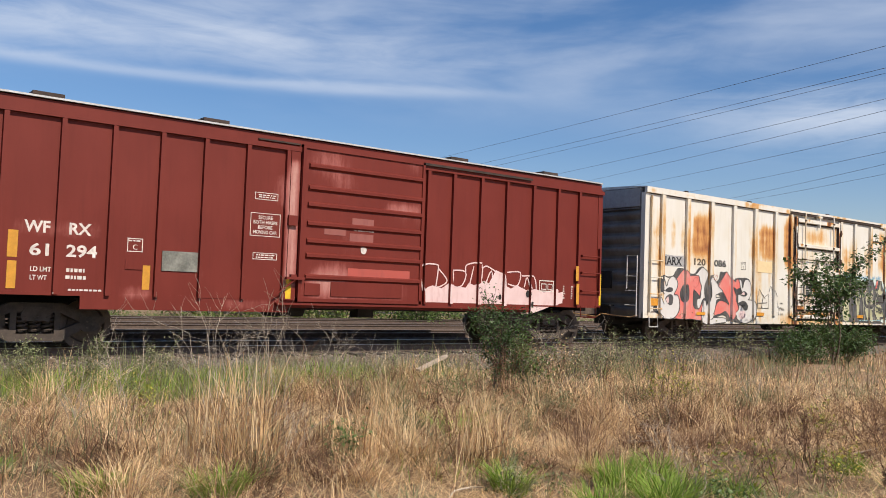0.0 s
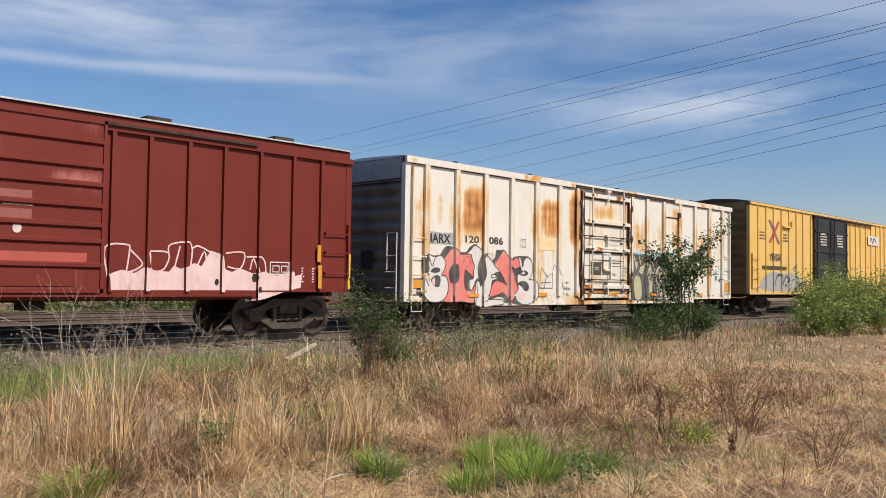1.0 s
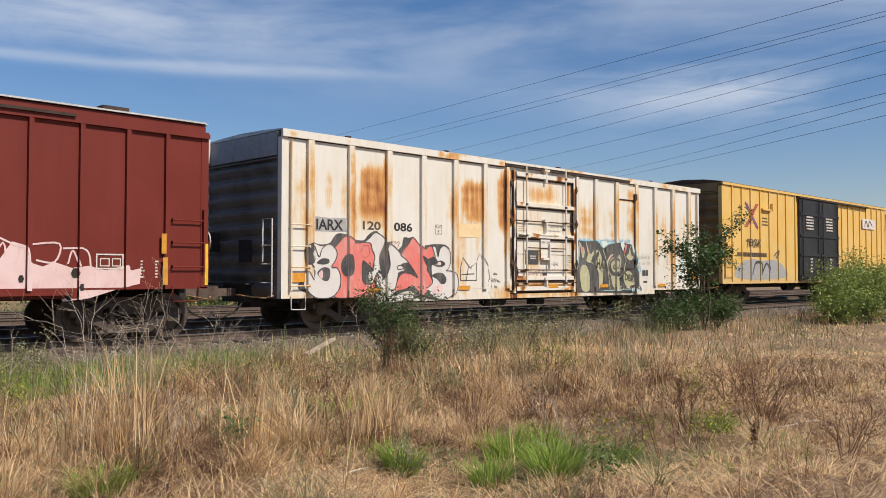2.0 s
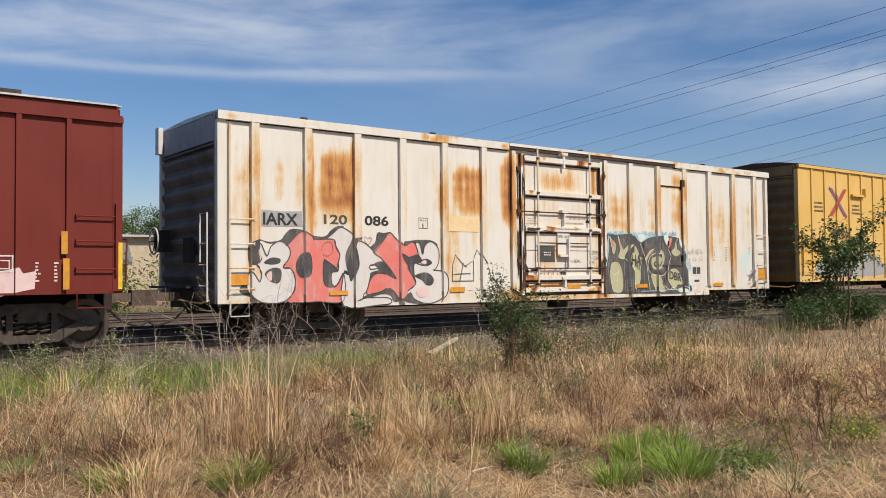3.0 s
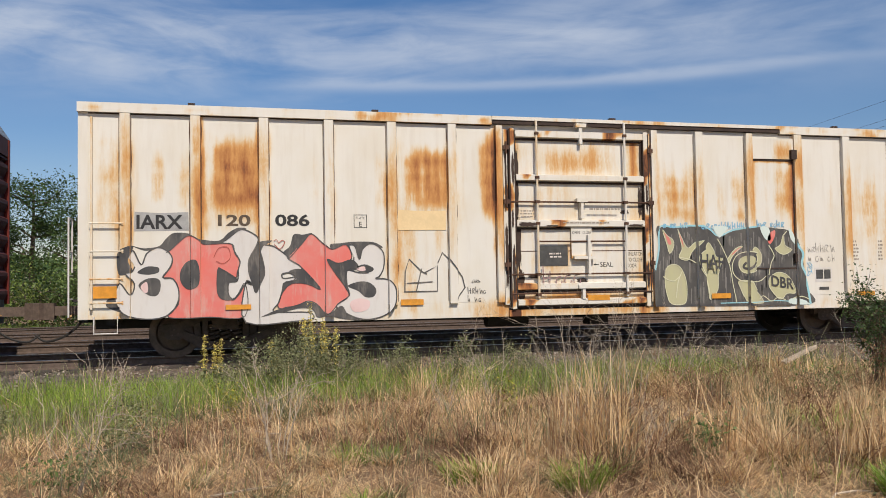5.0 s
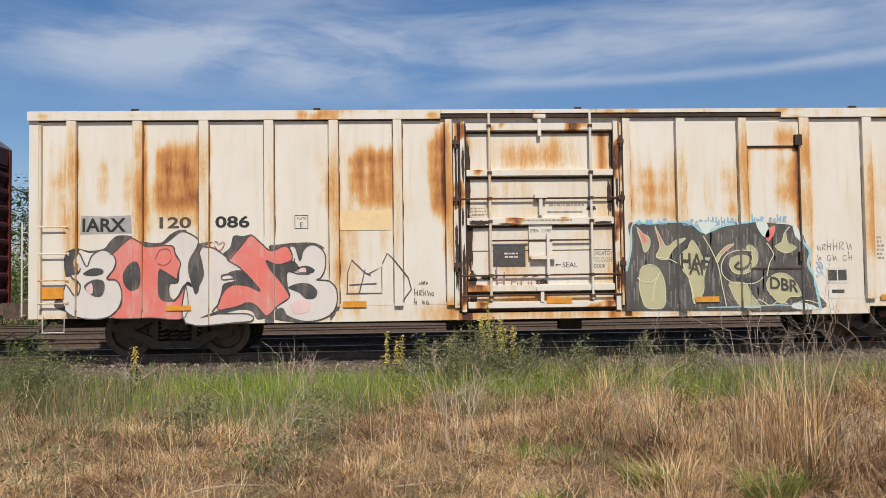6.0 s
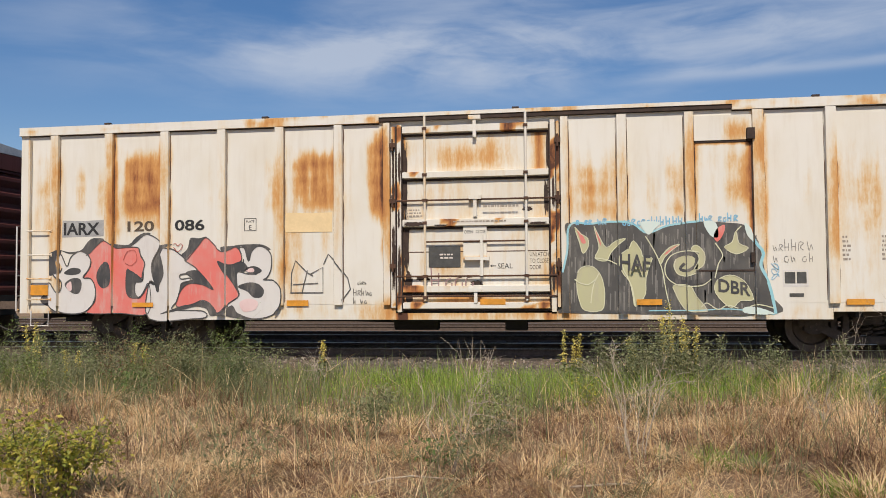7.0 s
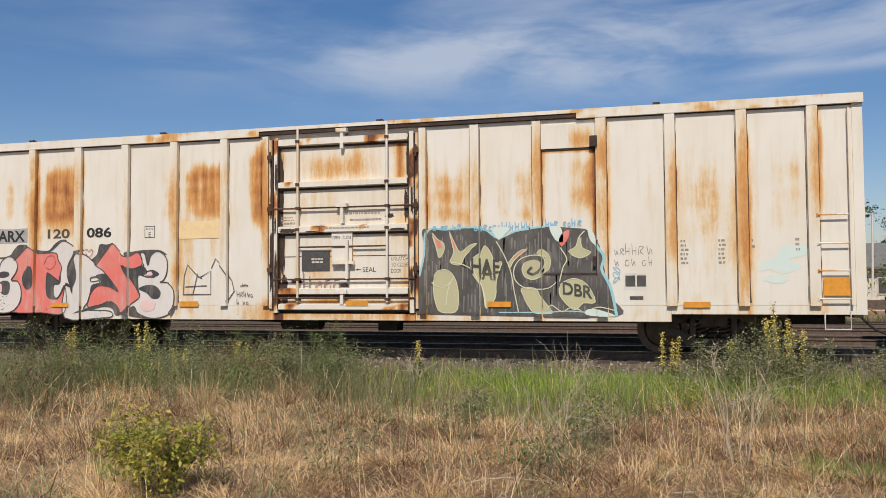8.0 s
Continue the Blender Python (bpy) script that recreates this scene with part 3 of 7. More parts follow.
# ---- the rusty white insulated car ----
W_RIBS = [(0.84, 1.00), (1.98, 2.14), (3.13, 3.29), (4.27, 4.43), (5.41, 5.57), (6.55, 6.70), (7.48, 7.60), (10.69, 10.82), (11.67, 11.83), (12.82, 12.97), (13.95, 14.13), (15.13, 15.30), (16.30, 16.47), (17.41, 17.58)]
W_PATCH = [(2.36, 3.10, 2.62, 3.74, 0.44), (2.50, 2.95, 2.95, 3.66, 0.16), (2.16, 3.1, 2.25, 3.0, 0.17), (5.74, 6.52, 2.60, 3.62, 0.47), (5.85, 6.45, 3.1, 3.55, 0.12), (7.18, 7.52, 2.45, 3.95, 0.52), (1.36, 1.58, 2.75, 3.5, 0.30), (1.72, 1.95, 2.5, 3.4, 0.2),
           (0.5, 0.8, 2.2, 3.3, 0.18), (3.98, 4.2, 2.6, 3.5, 0.15), (5.18, 5.4, 2.5, 3.6, 0.24), (10.9, 11.62, 2.35, 3.35, 0.18), (11.05, 11.3, 2.5, 3.3, 0.12), (12.1, 12.4, 2.35, 3.1, 0.12), (12.5, 12.78, 2.35, 3.4, 0.24), (13.5, 13.9, 2.6, 3.5, 0.24)]
W_PATCH += [(2.2, 3.1, 2.1, 4.0, 0.13), (6.75, 7.45, 2.2, 4.0, 0.10), (1.05, 1.95, 2.5, 3.7, 0.07), (0.35, 0.82, 1.0, 3.8, 0.12), (10.85, 11.65, 2.2, 3.7, 0.12), (11.9, 12.8, 2.2, 3.7, 0.09), (13.05, 13.9, 2.3, 3.6, 0.12), (15.35, 16.28, 0.9, 3.7, 0.12), (16.5, 17.4, 0.9, 3.5, 0.08), (5.6, 6.5, 0.8, 3.9, 0.10)]
W_PATCH += [(14.72, 14.92, 2.5, 3.2, 0.16), (15.66, 15.98, 2.1, 3.25, 0.15), (15.4, 16.25, 1.7, 2.9, 0.06), (16.85, 17.35, 2.2, 3.4, 0.15), (0.2, 18.2, 0.5, 0.86, 0.22), (7.0, 11.0, 0.5, 1.0, 0.2), (5.6, 5.95, 0.8, 2.5, 0.2), (6.3, 6.5, 1.6, 2.4, 0.1)]
# rust beside each rib: left of it, right of it, on its face, from, to
W_STREAK = [(a, b, *q) for (a, b), q in zip(W_RIBS, (
    (0.35, 0.45, 0.5, 1.2, 3.9), (0.15, 0.75, 0.45, 1.4, 4.1), (0.55, 0.35, 0.35, 1.6, 4.0), (0.08, 0.3, 0.18, 2.0, 3.8), (0.3, 0.3, 0.45, 1.2, 3.7), (0.3, 0.2, 0.15, 2.2, 3.8), (0.5, 0.3, 0.4, 1.5, 4.1),
    (0.2, 0.35, 0.3, 2.2, 4.0), (0.3, 0.35, 0.4, 2.2, 3.5), (0.25, 0.6, 0.5, 2.3, 4.0), (0.6, 0.5, 0.5, 1.6, 4.0), (0.15, 0.3, 0.55, 1.4, 3.6), (0.2, 0.55, 0.6, 1.2, 3.9), (0.15, 0.75, 0.3, 2.4, 4.1)))]


def white_wear(x, y, z):
    r = 0.02 + 0.10 * max(0, noise.noise((x * 0.7, z * 0.5, 3.0)))
    for a, b, c, d, amp in W_PATCH:
        if a - 0.2 < x < b + 0.2:
            e = 0.07 * noise.noise((x * 5.0, z * 1.2, a))
            k = soft_box(x + 0.5 * e, z + 2.2 * e, a, b, c, d, 0.07, 0.22)
            r += amp * k * (0.85 + 0.35 * noise.noise((x * 8, z * 0.9, 1.0)) + 0.3 * noise.noise((x * 1.5, z * 5.0, 8.0)))
    proud = y < -HALF - 0.03
    for a, b, l, q, f, z0, z1 in W_STREAK:
        if a - 0.3 < x < b + 0.3:
            zz = soft_box(0, z, -1, 1, z0, z1, 0.1, 0.5)
            if proud:
                u = (x - a) / (b - a)
                r += 0.10 + (0.15 + 0.85 * zz) * (0.36 * f + 0.5 * q * u ** 4) * (0.75 + 0.5 * noise.noise((a * 3, z * 1.3, 4.0)) + 0.3 * noise.noise((x * 12, z * 2.5, 2.0)))
            else:
                u = 0.7 + 0.7 * noise.noise((a * 5, z * 1.6, 6.0))
                r += u * l * (0.25 + 0.75 * zz) * (0.3 * math.exp(-((x - a) / 0.14) ** 2) + math.exp(-((x - a) / 0.05) ** 2)) + u * q * (0.3 + 0.7 * zz) * (0.35 * math.exp(-((x - b) / 0.13) ** 2) + 0.9 * math.exp(-((x - b) / 0.055) ** 2))
    return r


def cap_wear(x, y, z):
    return 0.10 + 0.6 * max(0, noise.noise((x * 0.9, z * 2, 7.0))) + 0.4 * noise.noise((x * 4, z * 6, 2.0)) - 0.25 * step01(2.2, 0.3, x)


def rusty(x, y, z):
    n = noise.noise((x * 1.9, y * 3, z * 1.3)) + 0.45 * noise.noise((x * 7, y, z * 6))
    return 0.10 + 0.25 * max(0, noise.noise((x * 1.1, 2.0, z))) + 0.8 * step01(0.25, 0.55, n)


def white_car():
    x0, x1, eave = 0.18, 18.27, 4.34
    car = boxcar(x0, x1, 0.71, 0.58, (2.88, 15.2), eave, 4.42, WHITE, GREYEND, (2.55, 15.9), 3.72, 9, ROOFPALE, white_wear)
    edges = [x0 + 0.16] + [v for r in W_RIBS for v in r] + [x1 - 0.16]
    for a, b in zip(edges[::2], edges[1::2]):
        if a < 9 < b:
            continue
        part("side_panel", Geo().plate(a - 0.02, b + 0.02, 0.86, 4.19, -HALF, 0.025, 0.055), WHITE, car, "", white_wear)
    for a, b in W_RIBS:
        add_rib(car, a, b, 0.85, 4.17, WHITE, white_wear)
        g = Geo()
        for x, w0 in ((b + 0.007, 0.022), (a - 0.024, 0.016)):
            pts = [(z, x, x + w0 * max(0.15, 0.7 + 0.9 * noise.noise((a * 7, z * 3.7, 3.0)))) for z in (0.9 + i * 0.16 for i in range(21))]
            n = len(g.v)
            g.v += [(p, -HALF - 0.0022, z) for z, p, q in pts] + [(q, -HALF - 0.0022, z) for z, p, q in pts]
            g.f += [(n + i, n + 21 + i, n + 22 + i, n + 1 + i) for i in range(20)]
        part("rib_seam", g, RUSTSTEEL, car, "dark rust seam beside a rib")
    # side sill: deeper between the trucks
    for a, b, z in ((x0, 2.88, 0.71), (2.88, 7.7, 0.58), (10.6, 15.2, 0.58), (15.2, x1, 0.71)):
        part("side_sill", Geo().plate(a, b - 0.004, z, 0.857, -HALF, 0.05, 0.06), WHITE, car, "", white_wear)
    part("door_sill", Geo().plate(7.7, 10.596, 0.58, 0.70, -HALF - 0.05, 0.08, 0.08), WHITE, car, "", white_wear)
    # eave caps: pale and rust-bitten, dark along the door track
    for a, b, m, lab in ((x0 - 0.01, 7.40, WHITE, "rust-bitten pale eave cap"), (13.62, x1 + 0.01, WHITE, "rust-bitten pale eave cap")):
        g = Geo().plate(a, b, 4.18, eave, -HALF - 0.075, 0.08, 0.07)
        part("eave_cap", g, m, car, lab, cap_wear)
    g = Geo().plate(7.404, 13.616, 4.20, 4.27, -HALF - 0.07, 0.08, 0.1)
    part("door_track", g, ROOFDARK, car, "dark rusted upper door track")
    part("eave_cap", Geo().plate(7.404, 13.616, 4.274, eave, -HALF - 0.09, 0.09, 0.1), WHITE, car, "thin pale roof edge", cap_wear)
    # thin dark strip put in as the cap's shadow line on the panels
    for a, b in ((x0 + 0.16, 7.40), (13.62, x1 - 0.16)):
        part("cap_shadow", Geo().box(a, b, -HALF - 0.012, -HALF, 4.158, 4.179), ROOFDARK, car, "dark strip drawn for the shadow under the eave cap")
    # plug door
    Y = -HALF - 0.03
    door = part("plug_door", Geo().plate(7.84, 10.49, 0.74, 4.02, Y, 0.05, 0.055), WHITE, car, "plug door with rusted rails and locking rods",
                lambda x, y, z: 0.16 + 0.27 * soft_box(x, z, 8.5, 9.75, 3.3, 3.7, 0.3, 0.2) + 0.32 * max(0, noise.noise((x * 1.3, z * 1.6, 9))) + 0.5 * math.exp(-((x - 7.84) / 0.05) ** 2) + 0.45 * math.exp(-((x - 10.3) / 0.08) ** 2) * step01(3.0, 3.4, z) + 0.3 * step01(1.1, 0.8, z))
    for a, b, z0, z1, d, w in ((7.62, 7.70, 0.80, 4.1, 0.05, 0.14), (7.745, 7.825, 0.72, 4.12, 0.10, 0.12), (10.51, 10.595, 0.72, 4.12, 0.09, 0.17), (10.615, 10.665, 0.80, 4.1, 0.05, 0.3)):
        part("door_post", Geo().plate(a, b, z0, z1, -HALF - d, d, 0.06), WHITE, car, "", lambda x, y, z, w=w: w + 0.8 * step01(0.02, 0.32, noise.noise((x * 4, z * 1.6, 5)) + 0.4 * noise.noise((x * 9, z * 6, 2))))
    part("door_post", Geo().plate(7.70, 7.745, 0.76, 4.1, -HALF - 0.06, 0.06, 0.05), ROOFDARK, car, "dark rust-stained door edge")
    for z, h, d, m in ((4.02, 0.12, 0.10, WHITE), (3.19, 0.10, 0.10, WHITE), (2.32, 0.11, 0.10, WHITE), (1.13, 0.10, 0.08, WHITE), (0.83, 0.09, 0.09, WHITE)):
        g2 = Geo()
        for i in range(25):
            x = 7.85 + i * 2.63 / 24
            g2.v += [(x, yy, zz) for yy, zz in ((Y, z - h / 2 - 0.02), (Y - d, z - h / 2), (Y - d, z + h / 2), (Y, z + h / 2 + 0.02))]
        g2.f = [(4 * i + k, 4 * i + 4 + k, 4 * i + 5 + k, 4 * i + 1 + k) for i in range(24) for k in range(3)]
        part("door_rail", g2, m, door, "", rusty if m is WHITE else (lambda x, y, z: 0.35 + 0.5 * noise.noise((x * 2, z, 1))))
        # dark strip standing in for the shadow beneath the rail
        part("rail_shadow", Geo().box(7.86, 10.47, Y - 0.03, Y - 0.001, z - h / 2 - 0.055, z - h / 2 - 0.022), ROOFDARK, door, "dark strip drawn for the shadow under the rail")
    for a, b in ((7.828, 7.86), (10.47, 10.505)):
        part("door_seal", Geo().box(a, b, Y - 0.012, Y + 0.02, 0.74, 4.05), ROOFDARK, door, "dark worn door gasket")
    for z in (2.73, 1.36, 1.00):
        part("locking_bar", Geo().tube([(7.72, Y - 0.07, z), (10.62, Y - 0.07, z)], 0.017, 6), RUSTSTEEL, door, "dark rusted cross bar")
    part("locking_bar", Geo().tube([(8.28, Y - 0.07, 1.98), (10.06, Y - 0.07, 1.98)], 0.016, 6), RUSTSTEEL, door)
    for x in (8.26, 10.08):
        rod = part("locking_rod", Geo().tube([(x, Y - 0.10, 0.92), (x, Y - 0.10, 4.28)], 0.024, 8), WHITE, door, "", lambda a, b, c: 0.17 + 0.5 * noise.noise((a, b, c * 2)))
        for z in (0.98, 1.36, 2.32, 2.73, 3.19, 4.03):
            part("keeper", Geo().box(x - 0.04, x + 0.04, Y - 0.13, Y - 0.02, z - 0.026, z + 0.026), RUSTSTEEL, door, "")
    for x in (7.66, 10.64):
        for z in (3.75, 2.73, 1.55):
            part("hinge", Geo().box(x - 0.055, x + 0.055, -HALF - 0.12, -HALF - 0.02, z - 0.04, z + 0.04).tube([(x, -HALF - 0.11, z - 0.11), (x, -HALF - 0.11, z + 0.11)], 0.02, 6), RUSTSTEEL, door, "")
    for x, a, b in ((9.17, 3.85, 4.24), (9.17, 2.42, 2.8), (9.17, 0.88, 1.15)):
        part("lock_bracket", Geo().box(x - 0.03, x + 0.03, Y - 0.11, Y - 0.01, a, b).box(x - 0.11, x + 0.11, Y - 0.13, Y - 0.01, b - 0.07, b), WHITE, door, "pale rust-edged lock bracket", rusty)
    box = part("lock_box", Geo().plate(8.95, 9.37, 1.66, 2.25, Y - 0.06, 0.06, 0.07), WHITE, door, "pale handle plate", lambda x, y, z: 0.05 + 0.5 * math.exp(-((z - 1.66) / 0.06) ** 2))
    part("lever", Geo().box(9.26, 9.31, Y - 0.14, Y - 0.06, 1.36, 2.1).box(8.98, 9.42, Y - 0.12, Y - 0.06, 1.64, 1.70), WHITE, door, "pale rust-stained operating lever", rusty)
    part("plate", Geo().box(8.31, 8.89, Y - 0.012, Y, 1.52, 1.90), DARKPLATE, door, "dark grey placard board")
    wr = random.Random(17)
    def worn(x0_, x1_, z0_, z1_, y, lab="paint worn to dark brown steel"):
        n = 44
        pts = []
        for i in range(n):
            t = 2 * math.pi * i / n
            cx, cz = math.copysign(abs(math.cos(t)) ** 0.6, math.cos(t)), math.copysign(abs(math.sin(t)) ** 0.6, math.sin(t))
            k = wr.uniform(0.62, 1.0)
            pts.append(((x0_ + x1_) / 2 + (x1_ - x0_) / 2 * cx * k, (z0_ + z1_) / 2 + (z1_ - z0_) / 2 * cz * k))
        paint("worn_patch", [pts], [(x0_ - 1, x1_ + 1, y)], ROOFDARK, door, lab, 1)
    for q in ((7.86, 8.25, 2.255, 2.35), (8.4, 8.7, 2.26, 2.29), (10.1, 10.47, 2.26, 2.31)):
        worn(*q, Y - 0.101)
    for q in ((7.86, 8.02, 0.76, 1.5), (10.38, 10.48, 2.4, 3.1), (7.84, 7.96, 1.4, 2.5), (7.84, 7.93, 2.3, 3.95), (10.43, 10.49, 3.2, 4.0), (8.05, 8.35, 1.28, 1.36), (10.0, 10.2, 2.5, 2.6), (7.9, 8.4, 0.70, 0.80), (9.05, 9.3, 1.15, 1.3)):
        worn(*q, Y - 0.002)
    for q in ((7.63, 7.70, 1.0, 2.4), (7.64, 7.69, 2.6, 3.9)):
        worn(*q, -HALF - 0.052)
    for q in ((7.75, 7.82, 0.8, 2.0), (7.75, 7.80, 2.2, 2.6), (7.76, 7.82, 3.0, 3.7)):
        worn(*q, -HALF - 0.102)
    for q in ((10.52, 10.58, 1.0, 1.6), (10.53, 10.59, 2.5, 3.2)):
        worn(*q, -HALF - 0.092)
    for x, d in ((7.608, 0.03), (7.722, 0.115), (7.832, 0.115), (10.498, 0.1), (10.605, 0.1), (10.674, 0.03)):
        part("post_seam", Geo().box(x - 0.009, x + 0.009, -HALF - d, -HALF - 0.001, 0.8, 4.08), ROOFDARK, door, "dark rusted seam of a door post")
    for z in (1.80, 3.92):
        part("panel_seam", Geo().box(7.9, 10.45, Y - 0.004, Y - 0.001, z - 0.008, z + 0.008), RUSTSTEEL, door, "rust line across the door")
    lettering("stencil", "SEAL", 9.56, 1.49, 0.09, Y, INK, door)
    paint("arrow", [rect(9.44, 9.53, 1.53, 1.545), [(9.42, 1.537), (9.46, 1.515), (9.46, 1.56)]], [(9, 10, Y)], INK, door)
    for i, tx in enumerate(("UNLATCH", "TO CLOSE", "DOOR")):
        lettering("stencil", tx, 10.13, 1.70 - i * 0.115, 0.075, Y, FADEINK, door, width=(0.33, 0.33, 0.2)[i])
    lettering("stencil", "OPEN", 8.97, 2.12, 0.06, Y - 0.06, INK, door, width=0.15)
    lettering("stencil", "CLOSE", 9.18, 2.12, 0.06, Y - 0.06, INK, door, width=0.17)
    rng = random.Random(8)
    paint("small_print", bars(1, 9.3, 10.0, 2.56, 2.64, rng) + bars(3, 7.9, 8.22, 2.42, 2.58, rng) + bars(1, 8.7, 9.75, 2.31, 2.36, rng), [(7, 10.3, Y - 0.102)], PRINTGREY, door)
    paint("small_print", bars(2, 8.5, 8.8, 1.66, 1.78, rng), [(7, 10.3, Y - 0.012)], PALEINK, door)
    # hatch in the side past the door
    hatch = part("side_hatch", Geo().plate(13.0, 13.93, 1.43, 3.62, -HALF - 0.02, 0.02, 0.06), WHITE, car, "flush side hatch with rusted edge", lambda x, y, z: white_wear(x, -HALF, z) + 0.55 * math.exp(-((x - 13.93) / 0.05) ** 2) + 0.4 * math.exp(-((z - 3.62) / 0.03) ** 2))
    part("hatch_hood", Geo().plate(12.98, 13.94, 3.66, 4.09, -HALF - 0.05, 0.05, 0.06), WHITE, car, "", lambda x, y, z: 0.08 + 0.4 * soft_box(x, z, 13.5, 13.9, 3.6, 4.0))
    part("hatch_edge", Geo().box(12.99, 13.98, -HALF - 0.035, -HALF, 3.625, 3.655).box(13.02, 14.0, -HALF - 0.035, -HALF, 1.40, 1.43).box(13.93, 13.96, -HALF - 0.035, -HALF, 1.43, 3.62), ROOFDARK, hatch)
    part("latch", Geo().box(13.85, 13.98, -HALF - 0.12, -HALF, 3.66, 3.85), ROOFDARK, hatch, "dark latch")
    part("latch", Geo().box(13.88, 13.94, -HALF - 0.1, -HALF, 1.55, 1.72), ROOFDARK, hatch, "dark latch")
    # ladders, grab irons, steps
    add_ladder(car, 0.40, 0.86, (0.98, 1.38, 1.84, 2.31), WHITE, lambda a, b, c: 0.3 + 0.3 * noise.noise((a * 4, b, c * 3)), 0.09, 4.1)
    add_ladder(car, 18.05, 17.52, (0.97, 1.43, 1.88, 2.35), WHITE, lambda a, b, c: 0.25 + 0.4 * noise.noise((a * 4, b, c * 3)), 0.09, 4.1)
    add_stirrup(car, 0.43, 0.80, 0.71, CHALK)
    add_stirrup(car, 17.63, 18.02, 0.71, CHALK)
    lad = part("end_ladder", Geo().tube([(x0 - 0.16, -1.5, 0.75), (x0 - 0.16, -1.5, 2.42), (x0 - 0.16, -1.15, 2.42), (x0 - 0.16, -1.15, 1.5)], 0.016, 6), CHALK, car, "pale tubular end ladder")
    for z in (1.05, 1.45, 1.85):
        part("rung", Geo().tube([(x0 - 0.16, -1.5, z), (x0 - 0.16, -1.1, z)], 0.013, 6), CHALK, lad)
    part("end_rail", Geo().tube([(x1 + 0.1, -1.52, 0.98), (x1 + 0.13, -1.52, 2.36), (x1 + 0.0, -1.52, 2.36)], 0.018, 6), CHALK, car, "pale end grab rail")
    ring = [(x0 - 0.3, 1.05 + 0.28 * math.cos(a), 1.98 + 0.28 * math.sin(a)) for a in (i * math.pi / 8 for i in range(17))]
    bw = part("brake_wheel", Geo().tube(ring, 0.018, 6), CHALK, car, "pale brake hand wheel")
    g = Geo().tube([(x0, 1.05, 1.98), (x0 - 0.3, 1.05, 1.98)], 0.03, 8)
    for i in range(5):
        a = i * 1.2566
        g.tube([(x0 - 0.27, 1.05, 1.98), (x0 - 0.3, 1.05 + 0.28 * math.cos(a), 1.98 + 0.28 * math.sin(a))], 0.012, 5)
    part("spoke", g, SOOT, bw)
    part("brake_housing", Geo().box(x0 - 0.22, x0 - 0.02, 0.85, 1.25, 1.75, 2.2), SOOT, car, "sooty brake gear housing")
    part("brake_valve", Geo().box(x0 - 0.1, x0 - 0.02, -0.5, -0.1, 1.5, 2.0), SOOT, car)
    part("end_platform", Geo().box(x0 - 0.25, x0 - 0.02, -0.6, 1.5, 1.0, 1.04), SOOT, car, "narrow end platform")
    part("running_board_bracket", Geo().box(x0 - 0.12, x0 - 0.02, 1.3, 1.5, 3.85, 4.42), CHALK, car)
    for x in (2.0, 5.2, 9.9, 15.0):
        part("roof_clip", Geo().box(x - 0.06, x + 0.06, -HALF - 0.03, -HALF + 0.06, eave, eave + 0.05), ROOFDARK, car)
    # lettering and signs
    B = []
    for a, b, y in bands_for(W_RIBS, x0, x1):
        B += [(a, 13.0, y), (13.0, 13.93, -HALF - 0.02), (13.93, b, y)] if a < 13.5 < b else [(a, b, y)]
    paint("patch", [[(1.06, 2.18), (1.95, 2.19), (1.94, 2.51), (1.5, 2.49), (1.07, 2.51)]], B, GREYPATCH, car, "grey repainted patch")
    lettering("reporting_mark", "IARX", 1.10, 2.22, 0.24, -HALF, INK, car, "black stencilled letters", width=0.75, layer=2, bold=0.026)
    lettering("reporting_mark", "120", 2.43, 2.27, 0.20, -HALF, FADEINK, car, "faded stencilled figures", width=0.55, layer=2, bold=0.026)
    lettering("reporting_mark", "086", 3.40, 2.27, 0.21, -HALF, INK, car, "black stencilled figures", width=0.60, layer=2, bold=0.026)
    paint("plate_box", outline(4.79, 5.03, 2.24, 2.48, 0.012), B, INK, car)
    lettering("stencil", "E", 4.885, 2.265, 0.085, -HALF, INK, car)
    lettering("stencil", "PLATE", 4.83, 2.40, 0.04, -HALF, INK, car, width=0.16)
    paint("patch", [[(5.6, 2.20), (6.5, 2.20), (6.5, 2.56), (6.1, 2.55), (5.6, 2.57)]], B, CREAMPATCH, car, "cream repainted patch", 3)
    for a, b, z0, z1 in ((0.42, 0.79, 1.06, 1.26), (2.55, 2.98, 0.825, 0.91), (5.63, 6.05, 0.835, 0.94), (11.97, 12.40, 0.83, 0.93), (17.62, 18.02, 1.02, 1.32), (15.40, 15.84, 0.825, 0.92)):
        paint("reflector_tape", [rect(a, b, z0, z1)], [(a - 1, b + 1, -HALF - 0.008)], ORANGE, car, "orange reflective strip", 8)
    paint("reflector_tape", [rect(9.25, 9.70, 0.85, 0.95)], [(9, 10, Y - 0.09)], ORANGE, car, "orange reflective strip", 3)
    paint("sign", outline(14.40, 14.81, 1.13, 1.42, 0.02) + [rect(14.42, 14.79, 1.15, 1.18)], B, CHALK, car, layer=1)
    paint("sign", [rect(14.43, 14.60, 1.19, 1.38), rect(14.625, 14.78, 1.19, 1.38), rect(14.50, 14.73, 0.96, 1.02)], B, DARKPLATE, car, "black test-date panels", 2)
    paint("small_print", bars(6, 15.36, 15.5, 1.55, 2.0, rng) + bars(6, 15.98, 16.13, 1.55, 2.0, rng) + bars(2, 16.52, 16.6, 1.8, 2.0, rng) + bars(3, 17.2, 17.32, 1.75, 2.0, rng), B, PRINTGREY, car)
